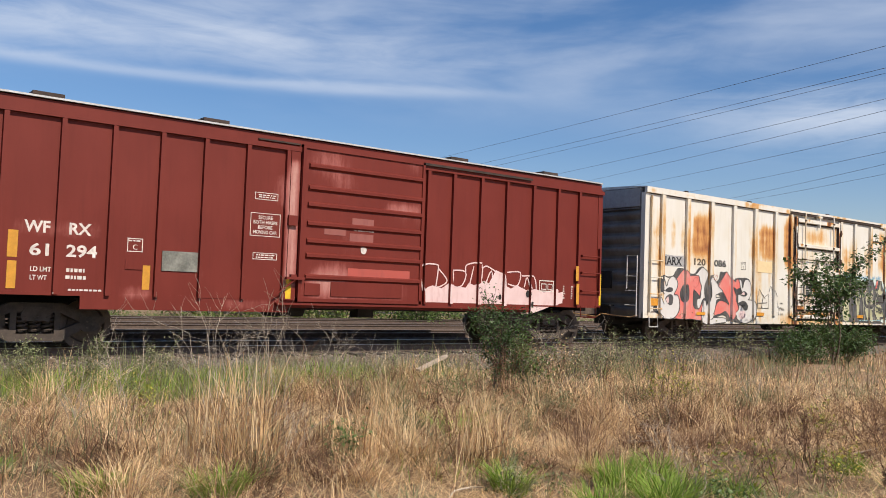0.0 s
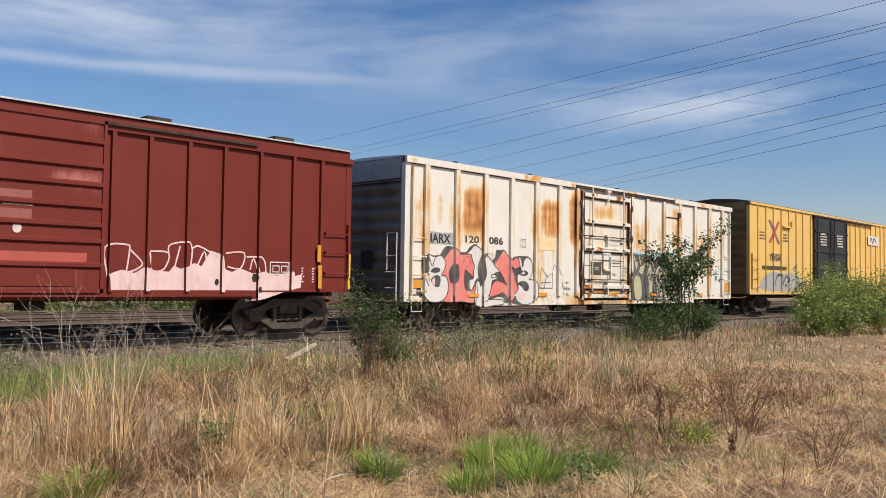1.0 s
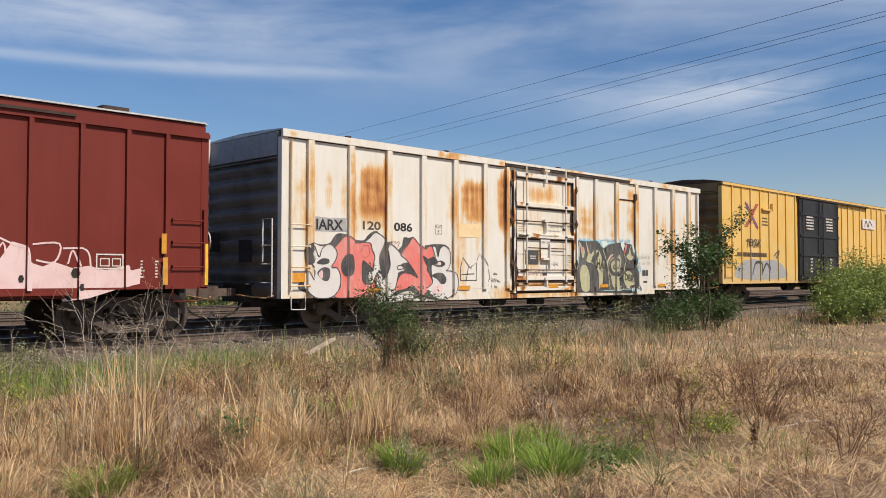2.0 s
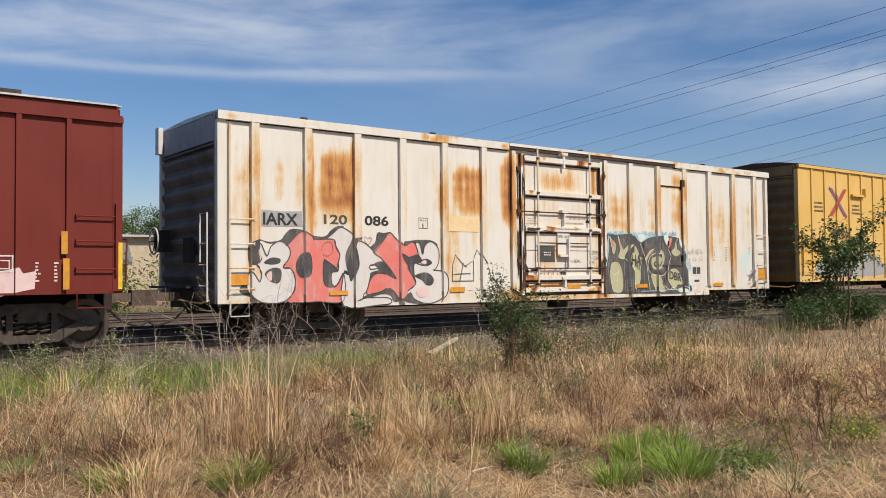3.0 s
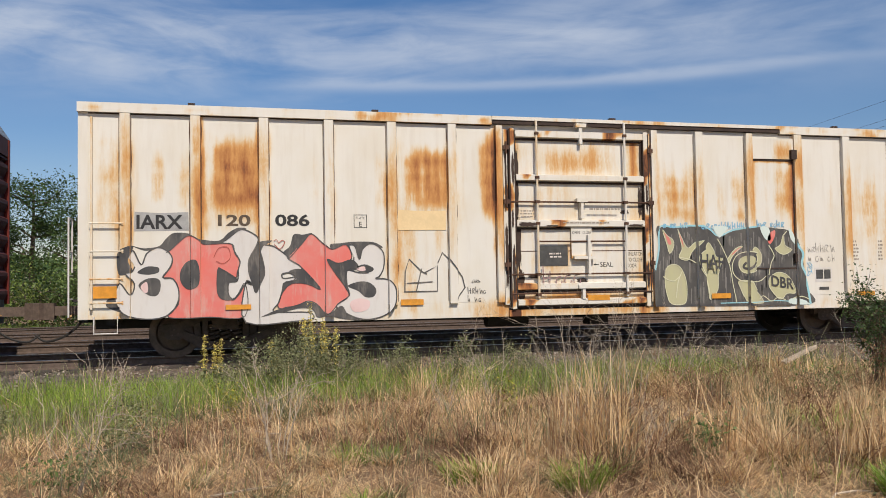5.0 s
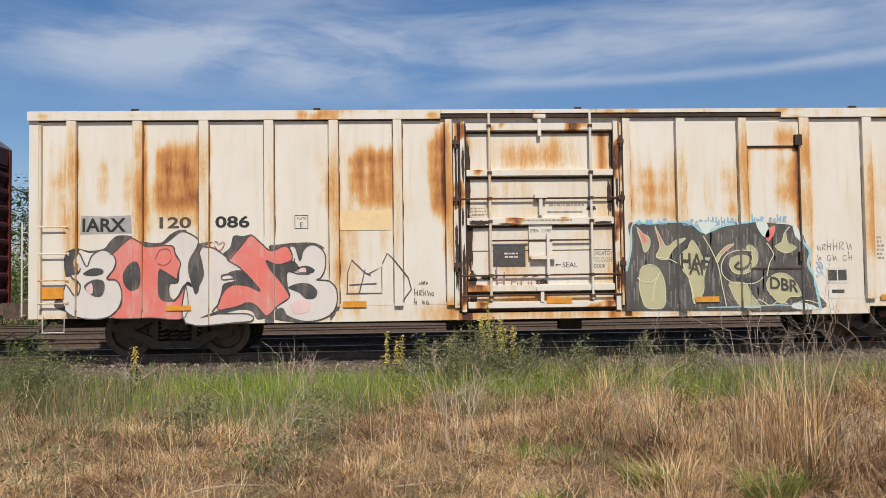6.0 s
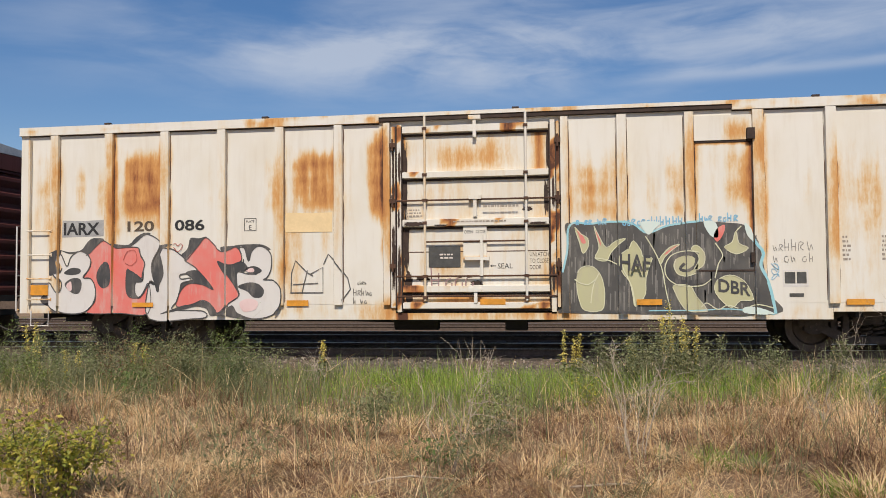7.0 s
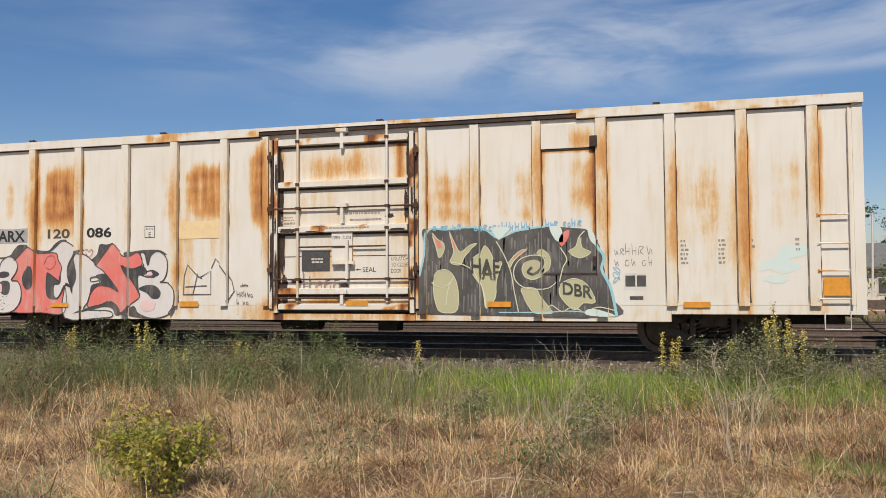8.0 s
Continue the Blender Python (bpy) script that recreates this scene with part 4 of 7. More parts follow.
    # spray-painted piece: coral and off-white letters with charcoal shading
    def at(pts):
        return [(3.091 + (u - 627.5) * 0.003911, 1.513 - (v - 251) * 0.003988 - (u - 627.5) * 0.0000526) for u, v in pts]
    def bt(pts):
        return [(3.773 + u * 0.00512, 3.68 - (v - 190) * 0.00508) for u, v in pts]
    S = spline
    shade = "charcoal shading of a spray-painted piece"
    for pts in ([(38, 200), (55, 168), (105, 152), (92, 190), (86, 220), (104, 262), (75, 275), (45, 270)],
                [(0, 380), (35, 368), (78, 402), (62, 432), (0, 410)],
                [(100, 152), (150, 162), (212, 152), (240, 120), (275, 95), (340, 100), (310, 132), (268, 172), (245, 186), (205, 168), (150, 172)],
                [(370, 122), (460, 127), (503, 92), (543, 70), (580, 72), (548, 96), (510, 124), (475, 146), (400, 146)],
                [(618, 142), (650, 128), (694, 124), (662, 146), (646, 180), (660, 230), (658, 290), (620, 352), (598, 312), (586, 252), (590, 205)],
                [(788, 96), (830, 96), (872, 90), (836, 134), (772, 206), (740, 178), (772, 146)],
                [(950, 140), (1005, 132), (1052, 126), (1150, 126), (1195, 152), (1120, 148), (1080, 212), (1030, 152), (970, 172)]):
        paint("spray_piece", [S(at(pts))], B, COAL, car, shade, 1)
    coral = ([(240, 180), (262, 165), (300, 128), (335, 105), (378, 125), (400, 142), (465, 138), (520, 142), (530, 180), (552, 215), (540, 262), (532, 286), (475, 252), (457, 252), (456, 350), (482, 380), (532, 372), (574, 310), (573, 453), (420, 456), (250, 456), (290, 400), (290, 330), (268, 292), (228, 287), (260, 240), (268, 205)],
             [(765, 205), (830, 130), (868, 92), (915, 130), (960, 160), (1025, 138), (1050, 200), (985, 222), (937, 205), (960, 250), (1000, 300), (1036, 365), (985, 405), (936, 448), (890, 405), (850, 390), (800, 408), (718, 420), (738, 350), (780, 312), (850, 315), (906, 338), (865, 285), (820, 240)])
    chalk = ([(88, 200), (105, 172), (138, 232), (160, 185), (205, 158), (245, 172), (266, 205), (255, 245), (226, 285), (266, 290), (290, 330), (290, 385), (260, 435), (205, 460), (120, 458), (60, 432), (30, 372), (52, 310), (94, 360), (110, 312), (76, 272), (100, 262), (112, 240)],
             [(470, 138), (510, 110), (545, 82), (575, 78), (628, 108), (625, 145), (592, 205), (590, 260), (604, 316), (576, 312), (545, 360), (520, 382), (502, 360), (503, 310), (540, 300), (545, 250), (552, 215), (530, 175), (520, 142)],
             [(660, 145), (700, 150), (755, 188), (765, 205), (815, 235), (818, 258), (740, 268), (742, 290), (788, 285), (788, 298), (745, 310), (735, 345), (720, 395), (700, 436), (850, 440), (872, 468), (800, 478), (575, 480), (575, 312), (604, 314), (620, 352), (640, 312), (657, 272), (654, 230), (642, 180)],
             [(1040, 140), (1065, 145), (1085, 205), (1100, 160), (1130, 135), (1165, 140), (1198, 175), (1198, 240), (1178, 280), (1160, 291), (1215, 295), (1250, 332), (1250, 400), (1220, 445), (1160, 470), (1090, 472), (1020, 445), (978, 412), (1036, 368), (1028, 325), (1028, 256), (1080, 264), (1130, 262), (1066, 238), (1060, 195)])
    strokes = []
    for pts in coral:
        paint("spray_piece", [S(at(pts))], B, PINK, car, "coral letters of a spray-painted piece", 2)
        strokes += ribbon(at(pts), 0.016)
    for pts in chalk:
        paint("spray_piece", [S(at(pts))], B, CHALK, car, "off-white letters of a spray-painted piece", 3)
        strokes += ribbon(at(pts), 0.022)
    for pts in ([(122, 265), (160, 240), (206, 243), (208, 264), (165, 274)], [(126, 320), (165, 290), (210, 294), (217, 330), (202, 362), (165, 360)], [(1066, 243), (1110, 227), (1150, 244), (1140, 260), (1100, 264)], [(1030, 325), (1080, 305), (1130, 309), (1162, 340), (1150, 372), (1110, 374), (1080, 348)],
                [(298, 265), (325, 220), (365, 212), (380, 258), (374, 320), (332, 337), (303, 310)], [(455, 250), (478, 250), (534, 286), (537, 302), (506, 312), (505, 360), (522, 382), (480, 377), (453, 350)]):
        paint("spray_piece", [S(at(pts))], B, COAL, car, "charcoal counters of a spray-painted piece", 4)
    for pts in ([(765, 260), (820, 248), (862, 285), (908, 338), (850, 315), (780, 312), (738, 350), (720, 402), (736, 330), (744, 308), (800, 292)], [(934, 204), (985, 222), (1050, 205), (1082, 236), (1064, 252), (1030, 256), (1028, 330), (1040, 368), (1000, 302), (960, 250)],
                [(735, 420), (800, 408), (850, 393), (890, 407), (938, 447), (1000, 412), (1030, 450), (1085, 475), (1020, 472), (940, 458), (892, 462), (870, 428), (820, 420), (760, 432), (640, 458)]):
        paint("spray_piece", [S(at(pts))], B, COAL, car, shade, 4)
    paint("spray_piece", [S(at([(1040, 400), (1080, 380), (1130, 392), (1120, 430), (1060, 440)])), S(at([(135, 325), (160, 305), (165, 345), (150, 350)])), S(at([(1072, 246), (1105, 236), (1112, 254), (1085, 256)]))], B, ROSE, car, "pale pink blush of a spray-painted piece", 5)
    paint("spray_outline", strokes, B, COAL, car, layer=5)
    heart = ribbon(at([(700, 125), (712, 120), (722, 132), (738, 122), (748, 130), (738, 150), (722, 160), (702, 138)]), 0.012) + ribbon(at([(440, 200), (460, 160), (500, 155), (510, 200), (480, 225), (450, 215)]), 0.01)
    paint("scrawl", heart, B, SCARLET, car, "thin red scrawled heart", 6)
    house = []
    for pts in ([(378, 700), (380, 630), (395, 585), (440, 630), (460, 640)], [(375, 702), (498, 702), (498, 610), (450, 635)], [(500, 600), (518, 562), (540, 585), (590, 650), (600, 690), (570, 730)], [(385, 672), (480, 668)], [(420, 700), (440, 620)]):
        house += ribbon(bt(pts), 0.02, False)
    paint("scrawl", house, B, COAL, car, "thin black drawn scrawl", 4)
    wr3 = random.Random(41)
    tag = scribble(6.98, 7.18, 1.22, 0.07, 0.01, wr3) + scribble(6.9, 7.24, 1.02, 0.13, 0.012, wr3) + scribble(6.9, 7.24, 0.87, 0.12, 0.012, wr3)
    paint("scrawl", tag, B, COAL, car, "small black scrawl", 2)
    lad_ = scribble(14.25, 14.95, 1.74, 0.2, 0.008, wr3) + scribble(14.25, 14.95, 1.55, 0.16, 0.008, wr3)
    paint("scrawl", lad_, B, SMOKE2, car, "faint grey scrawl", 2)
    # second piece: washed charcoal with lime shapes and a cyan edge
    def ct(pts):
        return [(12.599 + (u - 590) * 0.003707 - (v - 253) * 0.000105, 1.281 - (v - 253) * 0.003669 - (u - 590) * 0.0000512) for u, v in pts]
    base = [(85, 0), (130, -14), (200, -8), (300, -18), (400, -8), (468, 40), (560, 4), (700, -16), (830, -10), (905, 2), (955, 60), (980, 150), (1000, 250), (1028, 330), (1048, 412), (560, 412), (60, 410), (45, 350), (78, 220), (100, 100)]
    paint("spray_piece", [S(ct(base))], B, SMOKE, car, "washed charcoal ground of a spray-painted piece", 2)
    ell = lambda cx, cy, rx, ry, n=18: [(cx + rx * math.cos(i * 2 * math.pi / n), cy + ry * math.sin(i * 2 * math.pi / n)) for i in range(n)]
    lime = ([(130, 8), (160, 40), (192, 60), (196, 100), (172, 134), (155, 82)], [(220, 2), (245, 50), (280, 105), (322, 75), (368, 64), (336, 92), (302, 130), (280, 170), (228, 156), (246, 110), (236, 60)],
            [(148, 228), (172, 198), (215, 196), (248, 225), (270, 280), (276, 350), (262, 405), (185, 406), (160, 365), (146, 300)], [(385, 110), (405, 73), (440, 120), (450, 150), (490, 155), (486, 176), (465, 250), (462, 330), (418, 386), (405, 330), (390, 270), (350, 215), (340, 150), (370, 120)],
            [(524, 160), (570, 105), (616, 91), (582, 117), (548, 152), (532, 184)], [(665, 115), (690, 94), (726, 130), (727, 180), (702, 206), (680, 206), (702, 170), (696, 135)],
            [(590, 284), (660, 284), (690, 330), (742, 396), (720, 406), (655, 402), (620, 362), (600, 320)], [(815, 105), (850, 80), (866, 28), (880, 85), (922, 108), (870, 136)], [(780, 265), (840, 234), (905, 262), (947, 346), (890, 352), (860, 382), (830, 376), (780, 320)])
    for pts in lime:
        paint("spray_piece", [S(ct(pts))], B, LIME, car, "lime shapes of a spray-painted piece", 3)
    paint("spray_piece", [ct(ell(644, 190, 56, 48))], B, LIME, car, "lime shapes of a spray-painted piece", 3)
    for pts in ([(138, 14), (165, 42), (184, 80), (166, 84), (150, 45)], [(225, 8), (247, 55), (256, 100), (240, 62)], [(768, 52), (785, 15), (816, 0), (812, 40), (785, 78)], [(545, 140), (580, 108), (612, 94), (575, 126)]):
        paint("spray_piece", [S(ct(pts))], B, PINK, car, "coral flecks of a spray-painted piece", 4)
    dark = ribbon(ct([(700, 140), (640, 132), (585, 155), (565, 200), (590, 255), (650, 270), (715, 262), (748, 245)]), 0.085) + ribbon(ct([(690, 150), (685, 190), (650, 215), (620, 205), (640, 180)]), 0.05) + ribbon(ct([(695, 209), (965, 209), (965, 355)]), 0.04, False) + ribbon(ct([(60, 414), (560, 415), (920, 414)]), 0.035, False)
    paint("swirl", dark, B, COAL, car, "charcoal swirls of a spray-painted piece", 4)
    scrapes = []
    sr = random.Random(9)
    for i in range(190):
        u, v = sr.uniform(95, 980), sr.uniform(10, 390)
        w, h = sr.uniform(2, 9), sr.uniform(20, 120)
        h = min(h, 408 - v)
        scrapes.append(ct([(u, v), (u + w, v + 4), (u + w * 0.8, v + h), (u + w * 0.2, v + h - 6)]))
    paint("scrawl", scrapes, B, SMOKE2, car, "grey scrapes through the charcoal paint", 2)
    pale = []
    for pts in ([(460, 52), (500, 120), (535, 200), (555, 300), (578, 402)], [(775, 85), (808, 140), (790, 182), (775, 250)], [(332, 186), (290, 166), (230, 155)], [(345, 150), (360, 210), (400, 290), (418, 386)], [(248, 228), (222, 290), (212, 372)], [(135, 258), (160, 275), (200, 282), (238, 252)],
                [(705, 128), (640, 122), (580, 142), (552, 190), (558, 242), (600, 278), (660, 288), (722, 282), (758, 254)], [(600, 160), (592, 195), (610, 230), (650, 240), (690, 225)], [(890, 5), (866, 30)], [(716, 385), (740, 365), (790, 395), (830, 375), (880, 388)], [(930, 380), (970, 370), (1035, 385)]):
        pale += ribbon(ct(pts), 0.018)
    for pts in lime:
        pale += ribbon(S(ct(pts), True, 3), 0.014, False)
    paint("spray_outline", pale, B, PALELIME, car, layer=5)
    edge = ribbon(ct([(78, 225), (98, 120), (100, 20), (130, -14), (200, -8), (300, -18), (400, -8), (468, 36), (560, 2), (700, -18)]), 0.035) + ribbon(ct([(910, 0), (950, 80), (985, 130), (975, 190), (1010, 260), (1030, 330), (1046, 412)]), 0.05) + ribbon(ct([(480, 404), (700, 400), (850, 392), (1040, 414)]), 0.02)
    paint("spray_outline", edge, B, CYAN, car, layer=3)
    for pts in ([(722, -14), (775, -12), (788, 55), (752, 48)], [(436, -14), (525, -14), (500, 20), (470, 44)], [(905, -10), (935, 20), (945, 75), (915, 45)], [(905, 385), (960, 382), (1040, 412), (915, 412)]):
        paint("spray_piece", [S(ct(pts))], B, MIST, car, "pale cyan patches of a spray-painted piece", 4)
    lettering("tag", "HAF", 11.69, 1.44, 0.29, -HALF, COAL, car, "black hand-sprayed letters", width=0.52, tilt=-0.08, layer=33, bold=0.02)
    lettering("tag", "DBR", 13.34, 1.06, 0.22, -HALF, COAL, car, "black hand-sprayed letters", width=0.52, tilt=-0.16, layer=13, bold=0.02)
    wr2 = random.Random(31)
    scr = scribble(10.95, 11.5, 2.24, 0.15, 0.02, wr2) + scribble(11.75, 12.75, 2.22, 0.15, 0.02, wr2) + scribble(13.05, 13.7, 2.26, 0.15, 0.02, wr2)
    paint("scrawl", scr, B, BLUE, car, "pale blue spray scrawl", 3)
    paint("spray_cloud", [S([(16.62, 1.42), (16.7, 1.62), (16.9, 1.66), (17.0, 1.84), (17.34, 1.86), (17.36, 1.7), (17.1, 1.62), (17.3, 1.5), (17.0, 1.38), (16.8, 1.46)]), S([(16.7, 1.28), (16.8, 1.36), (17.1, 1.32), (16.95, 1.22)])], B, MIST, car, "faint cyan spray cloud", 1)
    loop = []
    for k in range(3):
        loop += ribbon([(14.28 + 0.06 * math.cos(a + k), 1.3 + 0.09 * k + 0.05 * math.sin(a * 1.3)) for a in (i * 0.9 for i in range(8))], 0.012)
    paint("scrawl", loop, B, BLUE, car, "pale blue spray scrawl", 2)
    rosy = scribble(8.36, 9.3, 1.14, 0.38, 0.022, wr3)
    paint("scrawl", rosy, [(8, 10, Y - 0.052)], MAUVE, car, "faded mauve scrawl on the door", 1)
    return car


# ---- the red car ----
R_L = [-15.79, -14.91, -14.07, -13.23, -12.42, -11.58, -10.74]
R_R = [-7.28, -6.55, -5.73, -4.93, -4.06, -3.21, -2.44]
R_RIBS = [(x - 0.04, x + 0.04) for x in R_L] + [(x - 0.04, x + 0.04) for x in R_R]


def red_wear(x, y, z):
    r = 0.06 * max(0, noise.noise((x * 0.8, z * 0.6, 1.5)))
    for a, b, c, d, amp in ((-15.6, -14.2, 1.9, 2.2, 0.22), (-13.8, -13.3, 0.9, 1.1, 0.35), (-12.5, -11.5, 1.35, 1.5, 0.25), (-12.0, -11.0, 0.75, 0.95, 0.3), (-10.72, -10.5, 1.2, 3.7, 0.7), (-11.0, -10.75, 2.8, 3.4, 0.25)):
        r += amp * soft_box(x, z, a, b, c, d, 0.1, 0.12)
    return r


def red_car():
    x0, x1, eave = -16.37, -1.55, 4.20
    car = boxcar(x0, x1, 0.96, 0.72, (-14.6, -4.0), eave, 4.40, RED, DARKEND, (-15.05, -2.87), 3.75, 8, ROOFPALE, red_wear)
    e = [x0 + 0.16] + [v for r in R_RIBS[:7] for v in r] + [-10.52]
    e += [-7.40] + [v for r in R_RIBS[7:] for v in r] + [x1 - 0.16]
    for a, b in zip(e[::2], e[1::2]):
        if b - a > 0.05:
            part("side_panel", Geo().plate(a - 0.02, b + 0.02, 0.97, 3.91, -HALF, 0.025, 0.11), RED, car, "", red_wear)
    for a, b in R_RIBS:
        add_rib(car, a, b, 0.95, 3.90, RED, red_wear, 0.07)
    part("upper_chord", Geo().plate(x0, x1, 3.905, 4.0, -HALF - 0.07, 0.09, 0.15), RED, car, "", red_wear)
    part("upper_chord", Geo().plate(x0 + 0.05, x1 - 0.08, 4.004, eave - 0.03, -HALF - 0.03, 0.05, 0.15), RED, car, "", red_wear)
    g = Geo().plate(x0 + 0.02, x1 - 0.1, eave - 0.01, eave + 0.022, -HALF - 0.08, 0.2, 0.2)
    part("roof_edge", g, ROOFPALE, car, "pale worn roof edge")
    # second box: ledge right of the door, its shadow given as dark colour
    part("gutter", Geo().box(-11.4, -10.5, -HALF - 0.075, -HALF, 4.03, 4.06).box(-7.5, -4.2, -HALF - 0.12, -HALF - 0.03, 4.0, 4.05), ROOFDARK, car, "door-track gutter with the chord ledge's shadow in its dark colour")
    for a, b, z in ((x0, -14.5, 0.93), (-14.5, -10.6, 0.71), (-10.6, -4.1, 0.80), (-4.1, x1, 0.95)):
        part("side_sill", Geo().plate(a, b - 0.004, z, 0.985, -HALF - 0.012, 0.05, 0.1), RED, car, "", red_wear)
    for x in (-15.15, -12.2, -6.33, -3.4):
        part("roof_hatch", Geo().box(x - 0.25, x + 0.25, -HALF + 0.08, -HALF + 0.5, eave + 0.06, eave + 0.12).box(x - 0.2, x - 0.16, -HALF + 0.15, -HALF + 0.4, eave, eave + 0.06).box(x + 0.16, x + 0.2, -HALF + 0.15, -HALF + 0.4, eave, eave + 0.06), ROOFDARK, car, "dark raised roof plate")
    # sliding door with pressed rails
    Y = -HALF - 0.09
    door = part("sliding_door", Geo().plate(-10.42, -7.46, 0.95, 4.02, Y, 0.09, 0.09), RED, car, "sliding door with pressed horizontal rails and faded patches",
                lambda x, y, z: 0.10 + 0.35 * max(0, noise.noise((x * 1.1, z * 1.2, 4))) + 0.3 * soft_box(x, z, -8.4, -7.6, 2.85, 3.05, 0.15, 0.1) + 0.28 * soft_box(x, z, -10.2, -9.3, 1.1, 1.6))
    for z in (3.66, 3.22, 2.88, 2.50, 2.15, 1.86, 1.43):
        g = Geo().prism([(Y, z - 0.07), (Y - 0.05, z - 0.035), (Y - 0.05, z + 0.02), (Y, z + 0.05)], "x", -10.3, -7.5)
        part("door_rail", g, RED, door)
    g = Geo().box(-10.46, -10.40, Y - 0.05, Y + 0.1, 0.93, 4.05).box(-7.5, -7.44, Y - 0.03, Y + 0.1, 0.93, 4.03).box(-10.46, -7.44, Y - 0.03, Y + 0.1, 0.93, 1.0).box(-10.46, -7.44, Y - 0.03, Y + 0.1, 3.99, 4.06)
    part("door_frame", g, RED, door)
    part("bottom_track", Geo().box(-10.9, -4.2, -HALF - 0.13, -HALF - 0.015, 0.86, 0.90), RED, car)
    part("panel", Geo().box(-10.3, -9.95, Y - 0.02, Y, 1.06, 1.3).box(-9.7, -7.95, Y - 0.02, Y, 1.05, 1.35), RED, door)
    paint("faded_patch", [rect(-9.31, -7.75, 1.40, 1.64)], [(-11, -7, Y - 0.002)], SCARLET, door, "brighter red touched-up patch", 1)
    paint("faded_patch", [rect(-9.25, -8.72, 2.52, 2.68), rect(-9.3, -8.72, 2.18, 2.36), rect(-9.9, -9.4, 2.3, 2.42)], [(-11, -7, Y - 0.002)], BLUSH, door, "pale worn patch", 1)
    paint("sign", bars(1, -9.2, -8.7, 2.40, 2.47, random.Random(1)) + [[(-8.95 + 0.075 * math.cos(a), 2.03 + 0.085 * math.sin(a)) for a in (i * 0.5236 for i in range(12))]], [(-11, -7, Y - 0.004)], PALEINK, door)
    lv = part("door_lever", Geo().box(-10.75, -10.35, Y - 0.12, Y - 0.02, 1.36, 1.41).box(-10.62, -10.50, -HALF - 0.14, -HALF - 0.02, 1.34, 1.46).tube([(-10.5, Y - 0.1, 1.4), (-10.95, -HALF - 0.1, 1.02)], 0.018, 6), RED, car, "red door latch lever")
    part("door_post", Geo().plate(-10.68, -10.48, 0.95, 3.95, -HALF - 0.06, 0.07, 0.1), RED, car, "", red_wear)
    part("hinge_block", Geo().box(-10.72, -10.52, -HALF - 0.13, -HALF - 0.05, 2.42, 2.62), RED, car)
    paint("safety_mark", [rect(-10.74, -10.58, 0.98, 1.36)], [(-11, -10, -HALF - 0.062)], SAFETY, car, "yellow painted handhold", 1)
    # lettering
    B = bands_for(R_RIBS, x0, x1, 0.07)
    W, H = -HALF, car
    lettering("reporting_mark", "WF", -15.43, 1.96, 0.20, W, PALEINK, H, "white stencilled letters", width=0.40, bold=0.026)
    lettering("reporting_mark", "RX", -14.73, 1.96, 0.20, W, PALEINK, H, "white stencilled letters", width=0.36, bold=0.026)
    lettering("reporting_mark", "61", -15.33, 1.58, 0.21, W, PALEINK, H, "white stencilled figures", width=0.30, bold=0.026)
    lettering("reporting_mark", "294", -14.76, 1.58, 0.21, W, PALEINK, H, "white stencilled figures", width=0.50, bold=0.026)
    rng = random.Random(3)
    for k, tx in enumerate(("LD LMT", "LT WT")):
        lettering("stencil", tx, -15.3, 1.32 - 0.14 * k, 0.08, W, PALEINK, H, width=(0.32, 0.26)[k], bold=0.02)
    paint("small_print", bars(2, -14.75, -14.42, 1.18, 1.42, rng) + bars(1, -14.75, -14.15, 1.0, 1.06, rng) + bars(5, -13.05, -12.75, 0.76, 0.96, rng) + bars(1, -15.1, -14.9, 0.94, 1.0, rng)
          + bars(2, -11.36, -10.95, 2.91, 2.99, rng) + bars(2, -11.34, -10.92, 1.74, 1.83, rng) + bars(1, -13.74, -13.51, 1.9, 1.95, rng), B, PALEINK, H)
    for k, tx in enumerate(("SECURE", "BOTH HASPS", "BEFORE", "MOVING CAR")):
        wd = (0.30, 0.50, 0.30, 0.50)[k]
        lettering("stencil", tx, -11.155 - wd / 2, 2.50 - 0.095 * k, 0.07, W, PALEINK, H, width=wd, bold=0.02)
    paint("sign_box", outline(-13.76, -13.49, 1.73, 1.97, 0.015) + outline(-11.40, -10.91, 2.88, 3.02, 0.012) + outline(-11.47, -10.84, 2.17, 2.62, 0.012) + outline(-11.39, -10.88, 1.72, 1.85, 0.012), B, PALEINK, H)
    lettering("stencil", "C", -13.66, 1.77, 0.09, W, PALEINK, H)
    part("tin_plate", Geo().box(-13.14, -12.48, W - 0.02, W, 1.42, 1.78), TIN, H, "scuffed tin placard holder")
    part("tin_plate", Geo().box(-13.78, -13.48, W - 0.015, W, 1.42, 1.57), RED, H)
    part("tack_board", Geo().box(-12.36, -11.62, W - 0.02, W, 0.95, 1.51), RED, H, "red tack board")
    for a, b, c, d in ((-15.66, -15.51, 1.54, 1.98), (-15.65, -15.51, 1.03, 1.48), (-13.47, -13.34, 1.07, 1.50), (-2.56, -2.46, 1.62, 2.0), (-2.53, -2.43, 1.03, 1.55)):
        paint("reflector_tape", [rect(a, b, c, d)], [(a - 1, b + 1, -HALF - (0.072 if a > -2.6 else 0.002))], AMBER, H, "amber reflective strip", 2)
    paint("safety_mark", [rect(-1.62, -1.55, 1.02, 1.83)], [(-2, -1, -HALF - 0.013)], SAFETY, H, "yellow painted corner", 2)
    add_ladder(car, -1.66, -2.34, (1.37, 1.84, 2.27), RED, red_wear, 0.08, 2.5)
    add_stirrup(car, -2.3, -1.75, 0.95, RED)
